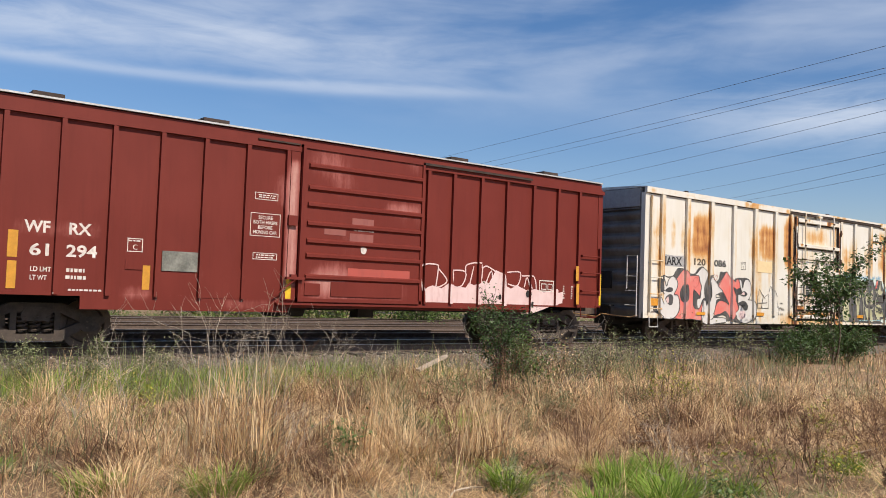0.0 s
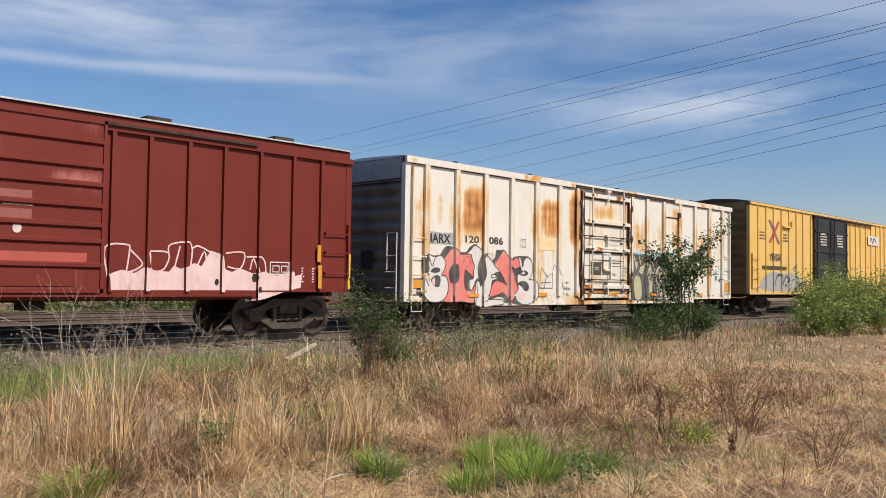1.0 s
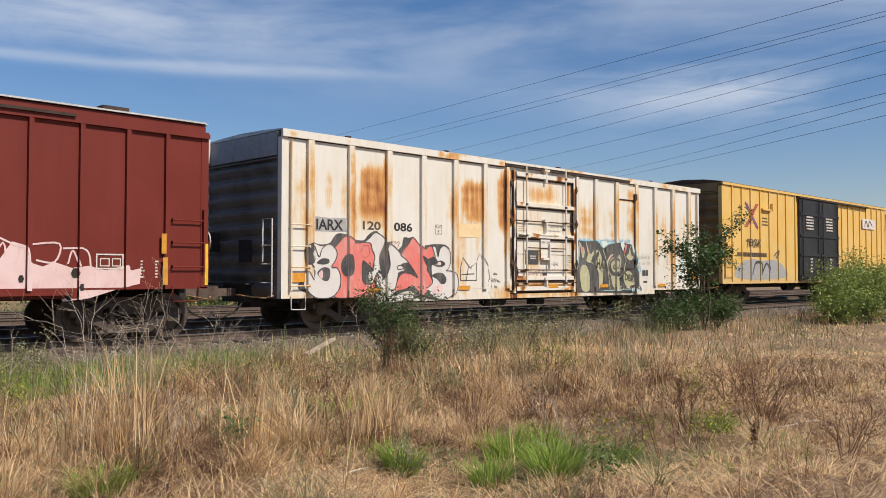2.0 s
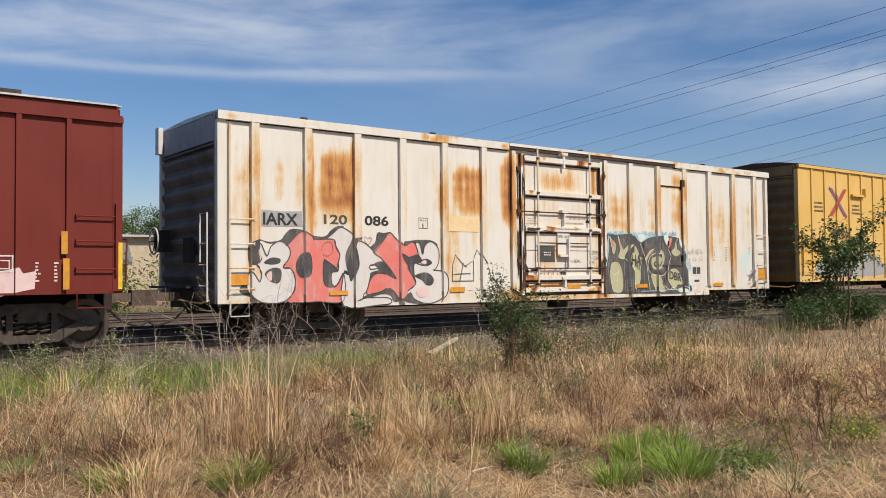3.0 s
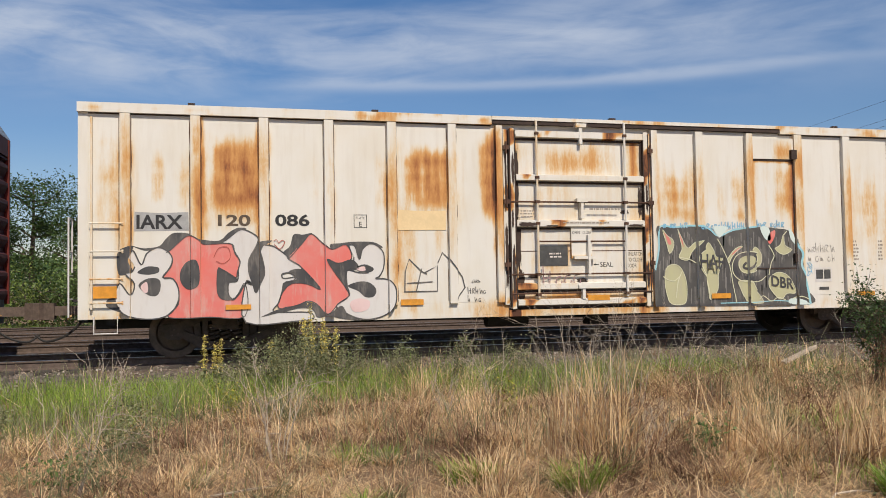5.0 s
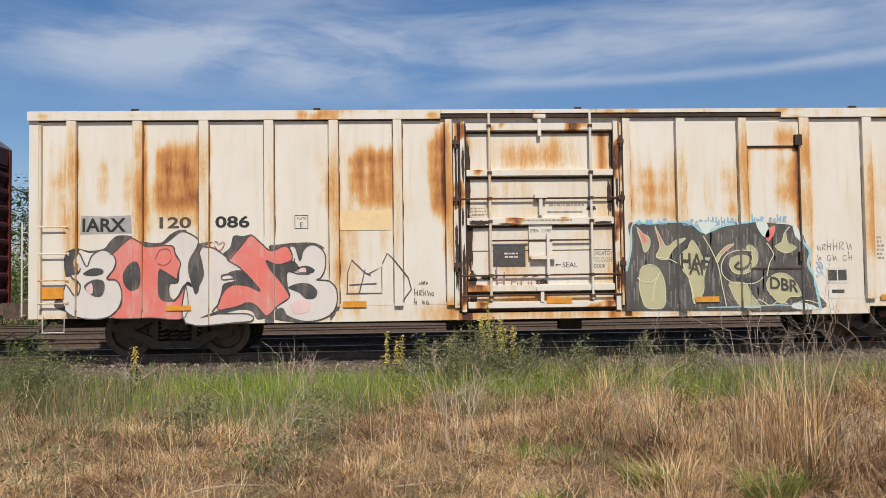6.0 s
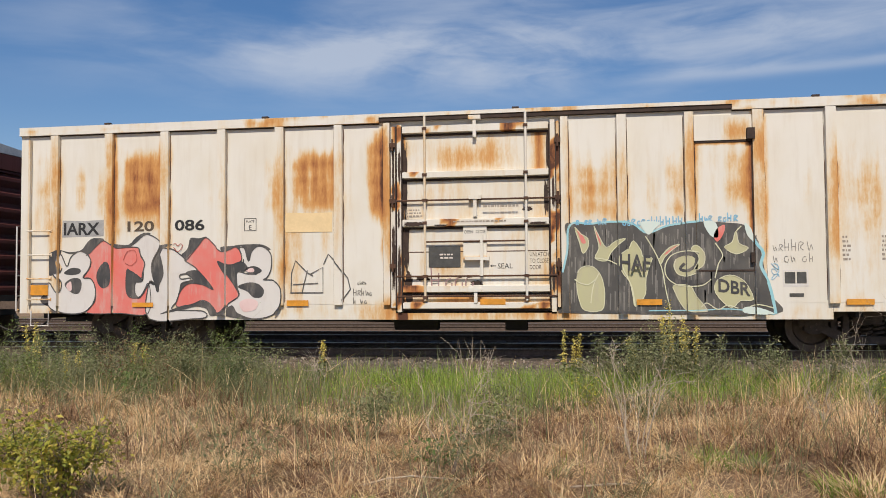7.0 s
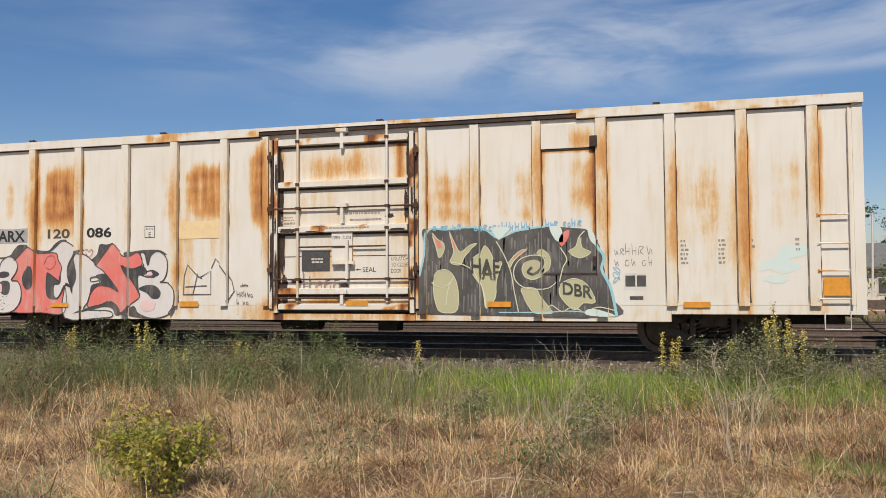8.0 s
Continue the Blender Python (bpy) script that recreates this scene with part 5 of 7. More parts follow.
    part("grab_iron", Geo().tube([(x1 + 0.12, -1.4, 1.1), (x1 + 0.14, -1.4, 1.9), (x1 + 0.14, -1.0, 1.9)], 0.016, 6), RED, car)
    # spray paint low on the side
    paint("spray_piece", [[(-7.30, 1.28), (-7.05, 1.36), (-6.8, 1.30), (-6.6, 1.42), (-6.45, 1.36), (-6.1, 1.34), (-6.0, 1.46), (-5.85, 1.40), (-5.55, 1.52), (-5.4, 1.46), (-5.2, 1.78), (-4.98, 1.72), (-4.94, 1.44), (-4.7, 1.36), (-4.5, 1.44), (-4.2, 1.34), (-3.9, 1.38), (-3.6, 1.30), (-3.2, 1.40), (-3.12, 1.30), (-2.93, 1.34), (-2.95, 1.05), (-3.3, 0.98), (-3.62, 0.88), (-3.9, 0.80), (-4.35, 0.75), (-4.45, 0.93), (-5.5, 0.965), (-6.3, 0.96), (-7.28, 0.98)]], B, ROSE, car, "pale pink spray-painted band with dripping edge", 2)
    st = []
    for pts in ([(-7.32, 1.23), (-7.38, 1.77), (-6.97, 1.83), (-6.91, 1.73), (-6.97, 1.28)], [(-6.9, 1.74), (-6.65, 1.49), (-6.8, 1.36), (-6.93, 1.32)], [(-6.54, 1.72), (-6.12, 1.7), (-6.21, 1.39), (-6.46, 1.37), (-6.54, 1.7)], [(-6.12, 1.7), (-6.08, 1.87), (-5.64, 1.89), (-5.66, 1.36)], [(-5.88, 1.84), (-5.99, 1.41)], [(-5.61, 1.81), (-5.47, 1.86), (-5.13, 1.71), (-4.96, 1.66), (-4.92, 1.26)], [(-5.54, 1.36), (-5.34, 1.76), (-5.28, 1.35)], [(-4.87, 1.74), (-4.42, 1.76), (-4.5, 1.44), (-4.81, 1.47)], [(-4.36, 1.68), (-3.95, 1.66), (-3.87, 1.35)], [(-4.27, 1.41), (-4.19, 1.65), (-4.07, 1.37)]):
        st += ribbon(pts, 0.032)
    paint("spray_outline", st, B, ROSE, car, "pale pink outline letters", 3)
    paint("sign_box", outline(-3.78, -3.27, 1.32, 1.60, 0.025) + outline(-3.71, -3.53, 1.37, 1.52, 0.02) + outline(-3.49, -3.32, 1.37, 1.52, 0.02), B, PALEINK, car, layer=4)
    paint("small_print", bars(6, -2.95, -2.86, 1.15, 1.5, rng) + bars(6, -2.66, -2.58, 1.15, 1.5, rng), B, PALEINK, car, layer=3)
    blot = [[(x + 0.05 * math.cos(a) * s, z + 0.07 * math.sin(a) * s) for a in (i * 1.05 for i in range(6))] for x, z, s in ((-5.05, 1.15, 1.0), (-4.15, 1.25, 1.4), (-4.05, 1.0, 1.0), (-4.25, 0.85, 1.2))]
    paint("bare_patch", blot, B, SOOT, car, layer=5)
    return car


# ---- the yellow car with black doors, and the one behind it ----
def yellow_wear(x, y, z):
    return 0.04 + 0.28 * max(0, noise.noise((x * 0.9, z * 0.7, 2.0))) + 0.22 * step01(1.9, 1.0, z)


def plain_side(car, x0, x1, ribs, doors, z0, z1, mat, wear, deep=0.05):
    e = [x0 + 0.16]
    for x in ribs:
        e += [x - 0.035, x + 0.035]
        add_rib(car, x - 0.035, x + 0.035, z0 + 0.02, z1 - 0.02, mat, wear, deep)
    e += [x1 - 0.16]
    for a, b in zip(e[::2], e[1::2]):
        part("side_panel", Geo().plate(a - 0.02, b + 0.02, z0, z1, -HALF, 0.025, 0.15), mat, car, "", wear)
    part("eave_cap", Geo().plate(x0, x1, z1 + 0.004, z1 + 0.10, -HALF - 0.06, 0.08, 0.2), mat, car, "", wear)
    part("side_sill", Geo().plate(x0, x1, z0 - 0.1, z0 - 0.004, -HALF - 0.01, 0.04, 0.2), mat, car, "", wear)


def yellow_car():
    x0, x1 = 20.05, 38.5
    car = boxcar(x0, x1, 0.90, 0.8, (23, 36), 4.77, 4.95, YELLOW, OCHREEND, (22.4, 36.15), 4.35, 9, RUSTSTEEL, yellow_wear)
    left, right = [20.85, 21.67, 22.45, 23.30, 24.15, 25.0, 25.8, 26.75], [32.2, 33.0, 33.75, 34.6, 35.5, 36.3, 37.1, 37.8]
    plain_side(car, x0, x1, left + right, None, 0.98, 4.66, YELLOW, yellow_wear)
    for i, (a, b) in enumerate(((27.05, 29.28), (29.32, 31.55))):
        door = part("plug_door", Geo().plate(a, b, 0.95, 4.55, -HALF - 0.10, 0.1, 0.15), BLACKDOOR, car, "black plug door with white print", lambda x, y, z: 0.05)
        for x in (a + 0.25, b - 0.25):
            part("locking_rod", Geo().tube([(x, -HALF - 0.15, 1.0), (x, -HALF - 0.15, 4.5)], 0.025, 6), BLACKDOOR, door)
        for z in (1.15, 2.1, 2.95, 3.9):
            part("door_rail", Geo().box(a + 0.03, b - 0.03, -HALF - 0.15, -HALF - 0.10, z - 0.05, z + 0.05), BLACKDOOR, door)
        paint("small_print", bars(5, a + 0.55, a + 1.4, 3.2, 3.85, random.Random(i)) + bars(5, a + 1.0, a + 1.25, 1.3, 2.0, random.Random(i + 4)), [(a, b, -HALF - 0.152)], PALEINK, door)
    part("door_track", Geo().box(26.9, 35.5, -HALF - 0.16, -HALF, 4.58, 4.65), ROOFDARK, car, "rusty brown upper door track")
    B = bands_for([(x - 0.035, x + 0.035) for x in left + right], x0, x1, 0.05)
    paint("logo", [[(21.95, 4.08), (22.2, 4.08), (23.2, 3.12), (22.95, 3.12)]], B, NAVY, car, "crossed navy and red bars", 2)
    paint("logo", [[(22.95, 4.08), (23.2, 4.08), (22.2, 3.12), (21.95, 3.12)]], B, SCARLET, car, layer=3)
    paint("logo", ribbon([(22.02, 4.12), (23.12, 3.06)], 0.06, False), B, SCARLET, car, layer=4)
    rng = random.Random(6)
    paint("small_print", bars(3, 21.0, 21.6, 3.2, 3.6, rng) + bars(3, 23.5, 24.05, 3.2, 3.6, rng), B, FADEINK, car)
    lettering("reporting_mark", "TBOX", 22.06, 2.36, 0.30, -HALF - 0.052, FADEINK, car, "faded black stencilled letters", width=1.25, bold=0.026)
    paint("reporting_mark", bars(1, 21.2, 23.95, 1.86, 2.2, rng), B, FADEINK, car, layer=2)
    paint("spray_piece", [spline([(21.3, 1.1), (21.6, 1.7), (22.6, 1.85), (23.6, 1.8), (24.6, 1.85), (25.5, 1.6), (25.6, 1.1)])], B, GREYPATCH, car, "washed grey spray-painted band", 2)
    paint("spray_piece", ribbon([(22.6, 1.2), (22.9, 1.7), (23.5, 1.65), (23.4, 1.2), (23.9, 1.7), (24.3, 1.3)], 0.1) + ribbon([(24.6, 2.0), (25.1, 2.25), (24.8, 1.9)], 0.06), B, COAL, car, layer=3)
    paint("sign", [rect(34.9, 36.75, 3.55, 4.05)], [(x0, x1, -HALF - 0.055)], PALEINK, car, "white panel with black marks", 1)
    paint("sign", ribbon([(35.2, 3.65), (35.4, 3.95), (35.7, 3.65), (35.9, 3.95), (36.3, 3.7)], 0.08), [(x0, x1, -HALF - 0.06)], COAL, car)
    part("catwalk_bracket", Geo().box(23.4, 24.3, -HALF - 0.12, -HALF, 3.85, 3.92).box(24.2, 24.34, -HALF - 0.16, -HALF, 3.9, 4.15), YELLOW, car)
    add_ladder(car, 20.2, 20.8, (1.2, 1.6, 2.0, 2.4), YELLOW, yellow_wear, 0.09, 2.6)
    return car


def brown_car():
    x0, x1 = 40.4, 58.0
    car = boxcar(x0, x1, 0.90, 0.8, (43, 55), 4.45, 4.62, BROWN, DARKEND, (42.7, 55.6), 4.0, 8, RUSTSTEEL, yellow_wear)
    plain_side(car, x0, x1, [x0 + 0.9 * i for i in range(1, 19)], None, 0.98, 4.34, BROWN, yellow_wear)
    return car


CARS = [tagged(white_car(), "rust-streaked white insulated boxcar with coral and charcoal spray-painted letters", "boxcar", "cars of the freight train"),
        tagged(red_car(), "oxide-red steel boxcar with sliding door and pale pink spray paint", "boxcar", "cars of the freight train"),
        tagged(yellow_car(), "yellow high boxcar with black double plug doors", "boxcar", "cars of the freight train"),
        tagged(brown_car(), "brown ribbed boxcar coupled behind the yellow one", "boxcar", "cars of the freight train")]


# ---- ground, tracks ----
def earth_material():
    m, nt, p, v = material("dry_earth_and_thatch")
    a = noise_tex(nt, v, 0.35, 5, 0.6)
    b = noise_tex(nt, v, 3.0, 6, 0.65)
    c = noise_tex(nt, mapped(nt, v, (30, 9, 20)), 1.0, 5, 0.6, 1.5)
    k = math_node(nt, "ADD", math_node(nt, "MULTIPLY", b, 0.5), math_node(nt, "MULTIPLY", c, 0.5))
    soil = ramp(nt, k, [(0.25, (0.075, 0.045, 0.027)), (0.46, (0.21, 0.135, 0.078)), (0.6, (0.36, 0.245, 0.142)), (0.8, (0.52, 0.38, 0.23))])
    green = ramp(nt, k, [(0.3, (0.05, 0.055, 0.02)), (0.7, (0.16, 0.15, 0.06))])
    link(nt, mix(nt, smooth(nt, a, 0.52, 0.7), soil, green), p.inputs["Base Color"])
    p.inputs["Roughness"].default_value = 0.95
    bump(nt, p, k, 0.9, 0.05)
    return m


def gravel_material():
    m, nt, p, v = material("crushed_stone_ballast")
    vo = nt.nodes.new("ShaderNodeTexVoronoi")
    link(nt, v, vo.inputs["Vector"])
    vo.inputs["Scale"].default_value = 17
    n = noise_tex(nt, v, 0.8, 4, 0.6)
    c = ramp(nt, vo.outputs["Color"], [(0.1, (0.06, 0.05, 0.04)), (0.5, (0.13, 0.11, 0.088)), (0.9, (0.23, 0.20, 0.165))])
    link(nt, mix(nt, smooth(nt, n, 0.45, 0.7), c, (0.15, 0.10, 0.07)), p.inputs["Base Color"])
    p.inputs["Roughness"].default_value = 0.9
    bump(nt, p, vo.outputs["Distance"], 1.0, 0.04)
    return m


EARTH, GRAVEL = earth_material(), gravel_material()


def quads(name, verts, mat, faces4=None, faces3=None, smooth_shade=False):
    """A mesh from arrays of corners and of quads and triangles."""
    me = bpy.data.meshes.new(name)
    verts = np.asarray(verts, dtype=np.float32)
    parts, starts, at = [], [], 0
    for f, k in ((faces4, 4), (faces3, 3)):
        if f is not None and len(f):
            f = np.asarray(f, dtype=np.int32)
            parts.append(f.ravel())
            starts.append(at + k * np.arange(len(f)))
            at += f.size
    loops, begin = np.concatenate(parts), np.concatenate(starts)
    me.vertices.add(len(verts))
    me.vertices.foreach_set("co", verts.ravel())
    me.loops.add(len(loops))
    me.loops.foreach_set("vertex_index", loops)
    me.polygons.add(len(begin))
    me.polygons.foreach_set("loop_start", begin.astype(np.int32))
    if smooth_shade:
        me.polygons.foreach_set("use_smooth", np.ones(len(begin), dtype=bool))
    me.materials.append(mat)
    me.update(calc_edges=True)
    me.validate()
    return me


def lift(x, y):
    """Height of the ground: slightly uneven near the camera, flat far off."""
    near = np.exp(-(np.hypot(x, y - 6) / 40.0) ** 2)
    return near * (0.05 * np.sin(x * 0.9 + 1.3 * np.sin(y * 0.7)) + 0.04 * np.sin(y * 1.7 + x * 0.6) + 0.035 * np.sin(x * 2.9 - y * 2.1 + np.sin(y * 3.0)) + 0.02 * np.sin(x * 4.7 + y * 5.3))


def build_ground():
    def axis(near, far, step):
        a = list(np.arange(near[0], near[1] + 1e-6, step))
        d, up = step, near[1]
        while up < far[1]:
            d *= 1.5
            up += d
            a.append(up)
        d, lo = step, near[0]
        while lo > far[0]:
            d *= 1.5
            lo -= d
            a.insert(0, lo)
        return np.array(a)
    xs, ys = axis((-22, 46), (-2500, 2500), 0.4), axis((1, 26), (-2500, 3500), 0.4)
    X, Y = np.meshgrid(xs, ys)
    Z = lift(X, Y)
    n, k = len(xs), len(ys)
    i = (np.arange(k - 1)[:, None] * n + np.arange(n - 1)).ravel()
    ob = new("ground", quads("ground", np.stack([X, Y, Z], -1).reshape(-1, 3), EARTH, np.stack([i, i + 1, i + n + 1, i + n], -1), smooth_shade=True))
    tagged(ob, "dry brown earth with straw and patches of green", "ground", kind="structure")


build_ground()
FAR0, FAR1 = -160.0, 320.0


def build_bed():
    prof = [(14.35, -0.12), (14.7, 0.03), (15.15, 0.21), (15.6, 0.255), (18.2, 0.255), (18.9, 0.16), (19.4, 0.16), (19.9, 0.25), (22.4, 0.25), (23.1, 0.17), (23.7, 0.17), (24.2, 0.25), (26.8, 0.25), (27.5, 0.17), (28.0, 0.17), (28.5, 0.25), (31.1, 0.25), (32.2, 0.1), (33.2, -0.12)]
    xs = np.concatenate([[FAR0], np.arange(-30, 62, 0.5), [FAR1]])
    v, n = [], len(prof)
    rng = np.random.default_rng(2)
    for x in xs:
        for y, z in prof:
            v.append((x, y + rng.normal(0, 0.03), z + rng.normal(0, 0.012)))
    i = (np.arange(len(xs) - 1)[:, None] * n + np.arange(n - 1)).ravel()
    ob = new("ballast", quads("ballast", v, GRAVEL, np.stack([i, i + n, i + n + 1, i + 1], -1), smooth_shade=True))
    tagged(ob, "grey-brown crushed stone ballast bed under the tracks", "ballast", kind="structure")
    # loose stones on the near shoulder
    m, nt, p, c = material("crushed_stone")
    g = nt.nodes.new("ShaderNodeNewGeometry")
    link(nt, ramp(nt, g.outputs["Random Per Island"], [(0.0, (0.10, 0.08, 0.07)), (0.4, (0.23, 0.18, 0.14)), (0.8, (0.34, 0.285, 0.23)), (1.0, (0.46, 0.41, 0.35))]), p.inputs["Base Color"])
    p.inputs["Roughness"].default_value = 0.9
    N = 16000
    x = rng.uniform(-16, 22, N)
    y = rng.uniform(14.5, 18.2, N)
    z = np.interp(y, [q[0] for q in prof], [q[1] for q in prof])
    r = rng.uniform(0.014, 0.036, N)
    base = np.array([(1, 0, 0), (-1, 0, 0), (0, 1, 0), (0, -1, 0), (0, 0, 1), (0, 0, -1)], float)
    V = base[None] * (r[:, None, None] * rng.uniform(0.6, 1.3, (N, 6, 1)))
    a = rng.uniform(0, 6.28, N)
    ca, sa = np.cos(a)[:, None], np.sin(a)[:, None]
    V = np.stack([V[..., 0] * ca - V[..., 1] * sa, V[..., 0] * sa + V[..., 1] * ca, V[..., 2] * 0.8], -1) + np.stack([x, y, z + r * 0.3], -1)[:, None]
    f = np.array([(0, 2, 4), (2, 1, 4), (1, 3, 4), (3, 0, 4), (2, 0, 5), (1, 2, 5), (3, 1, 5), (0, 3, 5)])
    F = (np.arange(N)[:, None, None] * 6 + f[None]).reshape(-1, 3)
    tagged(new("gravel", quads("gravel", V.reshape(-1, 3), m, None, F)), "loose grey and tan crushed stones on the ballast", "gravel", kind="stuff")


build_bed()


def build_track(mid, name, label):
    tr = new(name)
    prof = [(-0.075, 0.0), (0.075, 0.0), (0.075, 0.02), (0.012, 0.045), (0.012, 0.125), (0.036, 0.14), (0.036, 0.165), (-0.036, 0.165), (-0.036, 0.14), (-0.012, 0.125), (-0.012, 0.045), (-0.075, 0.02)]
    for s in (-1, 1):
        y = mid + s * 0.755
        part("rail", Geo().prism([(y + a, RAIL - 0.168 + b) for a, b in prof], "x", FAR0, FAR1), RAILRUST, tr, "rust-brown steel rail")
        part("rail_head", Geo().box(FAR0, FAR1, y - 0.03, y + 0.03, RAIL - 0.004, RAIL), RAILTOP, tr, "bright worn running surface")
    me = Geo().prism([(-0.11, 0.10), (0.11, 0.10), (0.115, 0.285), (0.10, 0.30), (-0.10, 0.30), (-0.115, 0.285)], "y", mid - 1.3, mid + 1.3).mesh("tie", TIEWOOD)
    for i in range(130):
        o = new("tie", me)
        o.parent, o.location = tr, (-22 + i * 0.53, 0.04 * math.sin(i * 7.3), -0.012)
    return tagged(tr, label, "railway track", kind="structure")


build_track(MID, "track_near", "rusty rails on creosoted ties under the train")
for k, tag in enumerate(("track_second", "track_third", "track_far")):
    build_track(MID + 4.35 * (k + 1), tag, "parallel rusty rails behind the train")


# ---- grass ----
def blade_material(name, stops, rough=0.75, translucent=0.25):
    m, nt, p, v = material(name)
    g = nt.nodes.new("ShaderNodeNewGeometry")
    n = noise_tex(nt, mapped(nt, v, (0.8, 0.8, 0.8)), 1.0, 4, 0.6)
    k = math_node(nt, "ADD", math_node(nt, "MULTIPLY", g.outputs["Random Per Island"], 0.75), math_node(nt, "MULTIPLY_ADD", n, 0.7, -0.22))
    col = ramp(nt, k, stops)
    link(nt, col, p.inputs["Base Color"])
    p.inputs["Roughness"].default_value = rough
    tr = nt.nodes.new("ShaderNodeBsdfTranslucent")
    link(nt, col, tr.inputs[0])
    mx = nt.nodes.new("ShaderNodeMixShader")
    mx.inputs[0].default_value = translucent
    link(nt, p.outputs[0], mx.inputs[1])
    link(nt, tr.outputs[0], mx.inputs[2])
    link(nt, mx.outputs[0], nt.nodes["Material Output"].inputs[0])
    return m


STRAW = blade_material("bleached_straw", [(0.0, (0.20, 0.10, 0.045)), (0.2, (0.48, 0.29, 0.145)), (0.42, (0.80, 0.555, 0.29)), (0.76, (0.95, 0.75, 0.45)), (1.0, (0.56, 0.35, 0.19))])
HAY = blade_material("standing_dry_grass", [(0.0, (0.18, 0.09, 0.042)), (0.25, (0.45, 0.275, 0.135)), (0.6, (0.72, 0.51, 0.27)), (0.88, (0.88, 0.69, 0.42)), (1.0, (0.36, 0.20, 0.10))])
UMBER = blade_material("dead_brown_stems", [(0.0, (0.06, 0.03, 0.018)), (0.5, (0.21, 0.112, 0.06)), (1.0, (0.40, 0.24, 0.135))])
GREEN = blade_material("fresh_green_grass", [(0.0, (0.10, 0.19, 0.025)), (0.4, (0.24, 0.37, 0.05)), (0.75, (0.38, 0.49, 0.09)), (1.0, (0.56, 0.54, 0.22))], translucent=0.4)
SAGE = blade_material("grey_green_weeds", [(0.0, (0.10, 0.125, 0.05)), (0.4, (0.19, 0.215, 0.10)), (0.75, (0.29, 0.29, 0.15)), (1.0, (0.40, 0.36, 0.21))], translucent=0.3)
LEAF = blade_material("dark_green_leaves", [(0.0, (0.030, 0.060, 0.018)), (0.5, (0.060, 0.110, 0.030)), (1.0, (0.11, 0.17, 0.05))], 0.5, 0.3)
FRESHLEAF = blade_material("mid_green_leaves", [(0.0, (0.06, 0.11, 0.025)), (0.5, (0.12, 0.19, 0.045)), (1.0, (0.20, 0.27, 0.075))], 0.5, 0.3)
LEMON = blade_material("yellow_green_leaves", [(0.0, (0.09, 0.13, 0.02)), (0.4, (0.26, 0.28, 0.04)), (0.8, (0.52, 0.47, 0.07)), (1.0, (0.62, 0.46, 0.10))], 0.5, 0.35)
BLOOM = blade_material("yellow_flowers", [(0.0, (0.42, 0.36, 0.08)), (0.5, (0.72, 0.60, 0.14)), (1.0, (0.80, 0.70, 0.30))])
BARK = plain("grey_brown_bark", (0.12, 0.09, 0.07), 0.9, 0, 0.4, 12, 0.6)
TWIG = plain("bleached_dry_twig", (0.42, 0.35, 0.27), 0.9, 0, 0.3, 9, 0)
BRIGHTLEAF = blade_material("sunlit_green_leaves", [(0.0, (0.09, 0.14, 0.03)), (0.5, (0.19, 0.26, 0.055)), (1.0, (0.34, 0.38, 0.10))], 0.5, 0.35)
RNG = np.random.default_rng(11)


def blades(x, y, z, h, w, lean, curl, az=None):
    """Bent tapering blades: corners, quads and triangles. lean: how far the tip goes sideways, as a share of the height."""
    n = len(x)
    az = RNG.uniform(0, 2 * np.pi, n) if az is None else az
    tw = az + np.pi / 2 + RNG.uniform(-0.9, 0.9, n)
    dx, dy, sx, sy = np.cos(az), np.sin(az), np.cos(tw), np.sin(tw)
    V = np.empty((n, 7, 3))
    for k, s in enumerate((0.0, 0.42, 0.78)):
        off = h * lean * (s * (1 - curl) + s * s * curl)
        up = h * s * (1 - 0.35 * curl * s * np.minimum(lean, 1.0))
        wk = w * (1.0, 0.85, 0.5)[k] / 2
        for q, sg in ((0, -1), (1, 1)):
            V[:, 2 * k + q] = np.stack([x + dx * off + sx * wk * sg, y + dy * off + sy * wk * sg, z + up], -1)
    V[:, 6] = np.stack([x + dx * h * lean, y + dy * h * lean, z + h * (1 - 0.35 * curl * np.minimum(lean, 1.0))], -1)
    o = np.arange(n)[:, None] * 7
    f4 = np.concatenate([o + np.array([0, 1, 3, 2]), o + np.array([2, 3, 5, 4])])
    return V.reshape(-1, 3), f4, o + np.array([4, 5, 6])


def fan(n, r0, r1, a0=-47, a1=77):
    """Places strewn over the field, thinning out with distance."""
    a, r = np.radians(RNG.uniform(a0, a1, n)), RNG.uniform(r0, r1, n)
    return r * np.sin(a), r * np.cos(a), r


def hill(x, y, cx, cy, rx, ry):
    return np.exp(-((x - cx) / rx) ** 2 - ((y - cy) / ry) ** 2)


def lumps(x, y, k, seed=0.0):
    """Uneven growth, 0 to 1."""
    return 0.5 + 0.25 * (np.sin(x * k + 1.7 * np.sin(y * k * 0.8 + seed)) + np.sin(y * k * 1.3 + 1.9 * np.sin(x * k * 0.7 + seed * 2)))


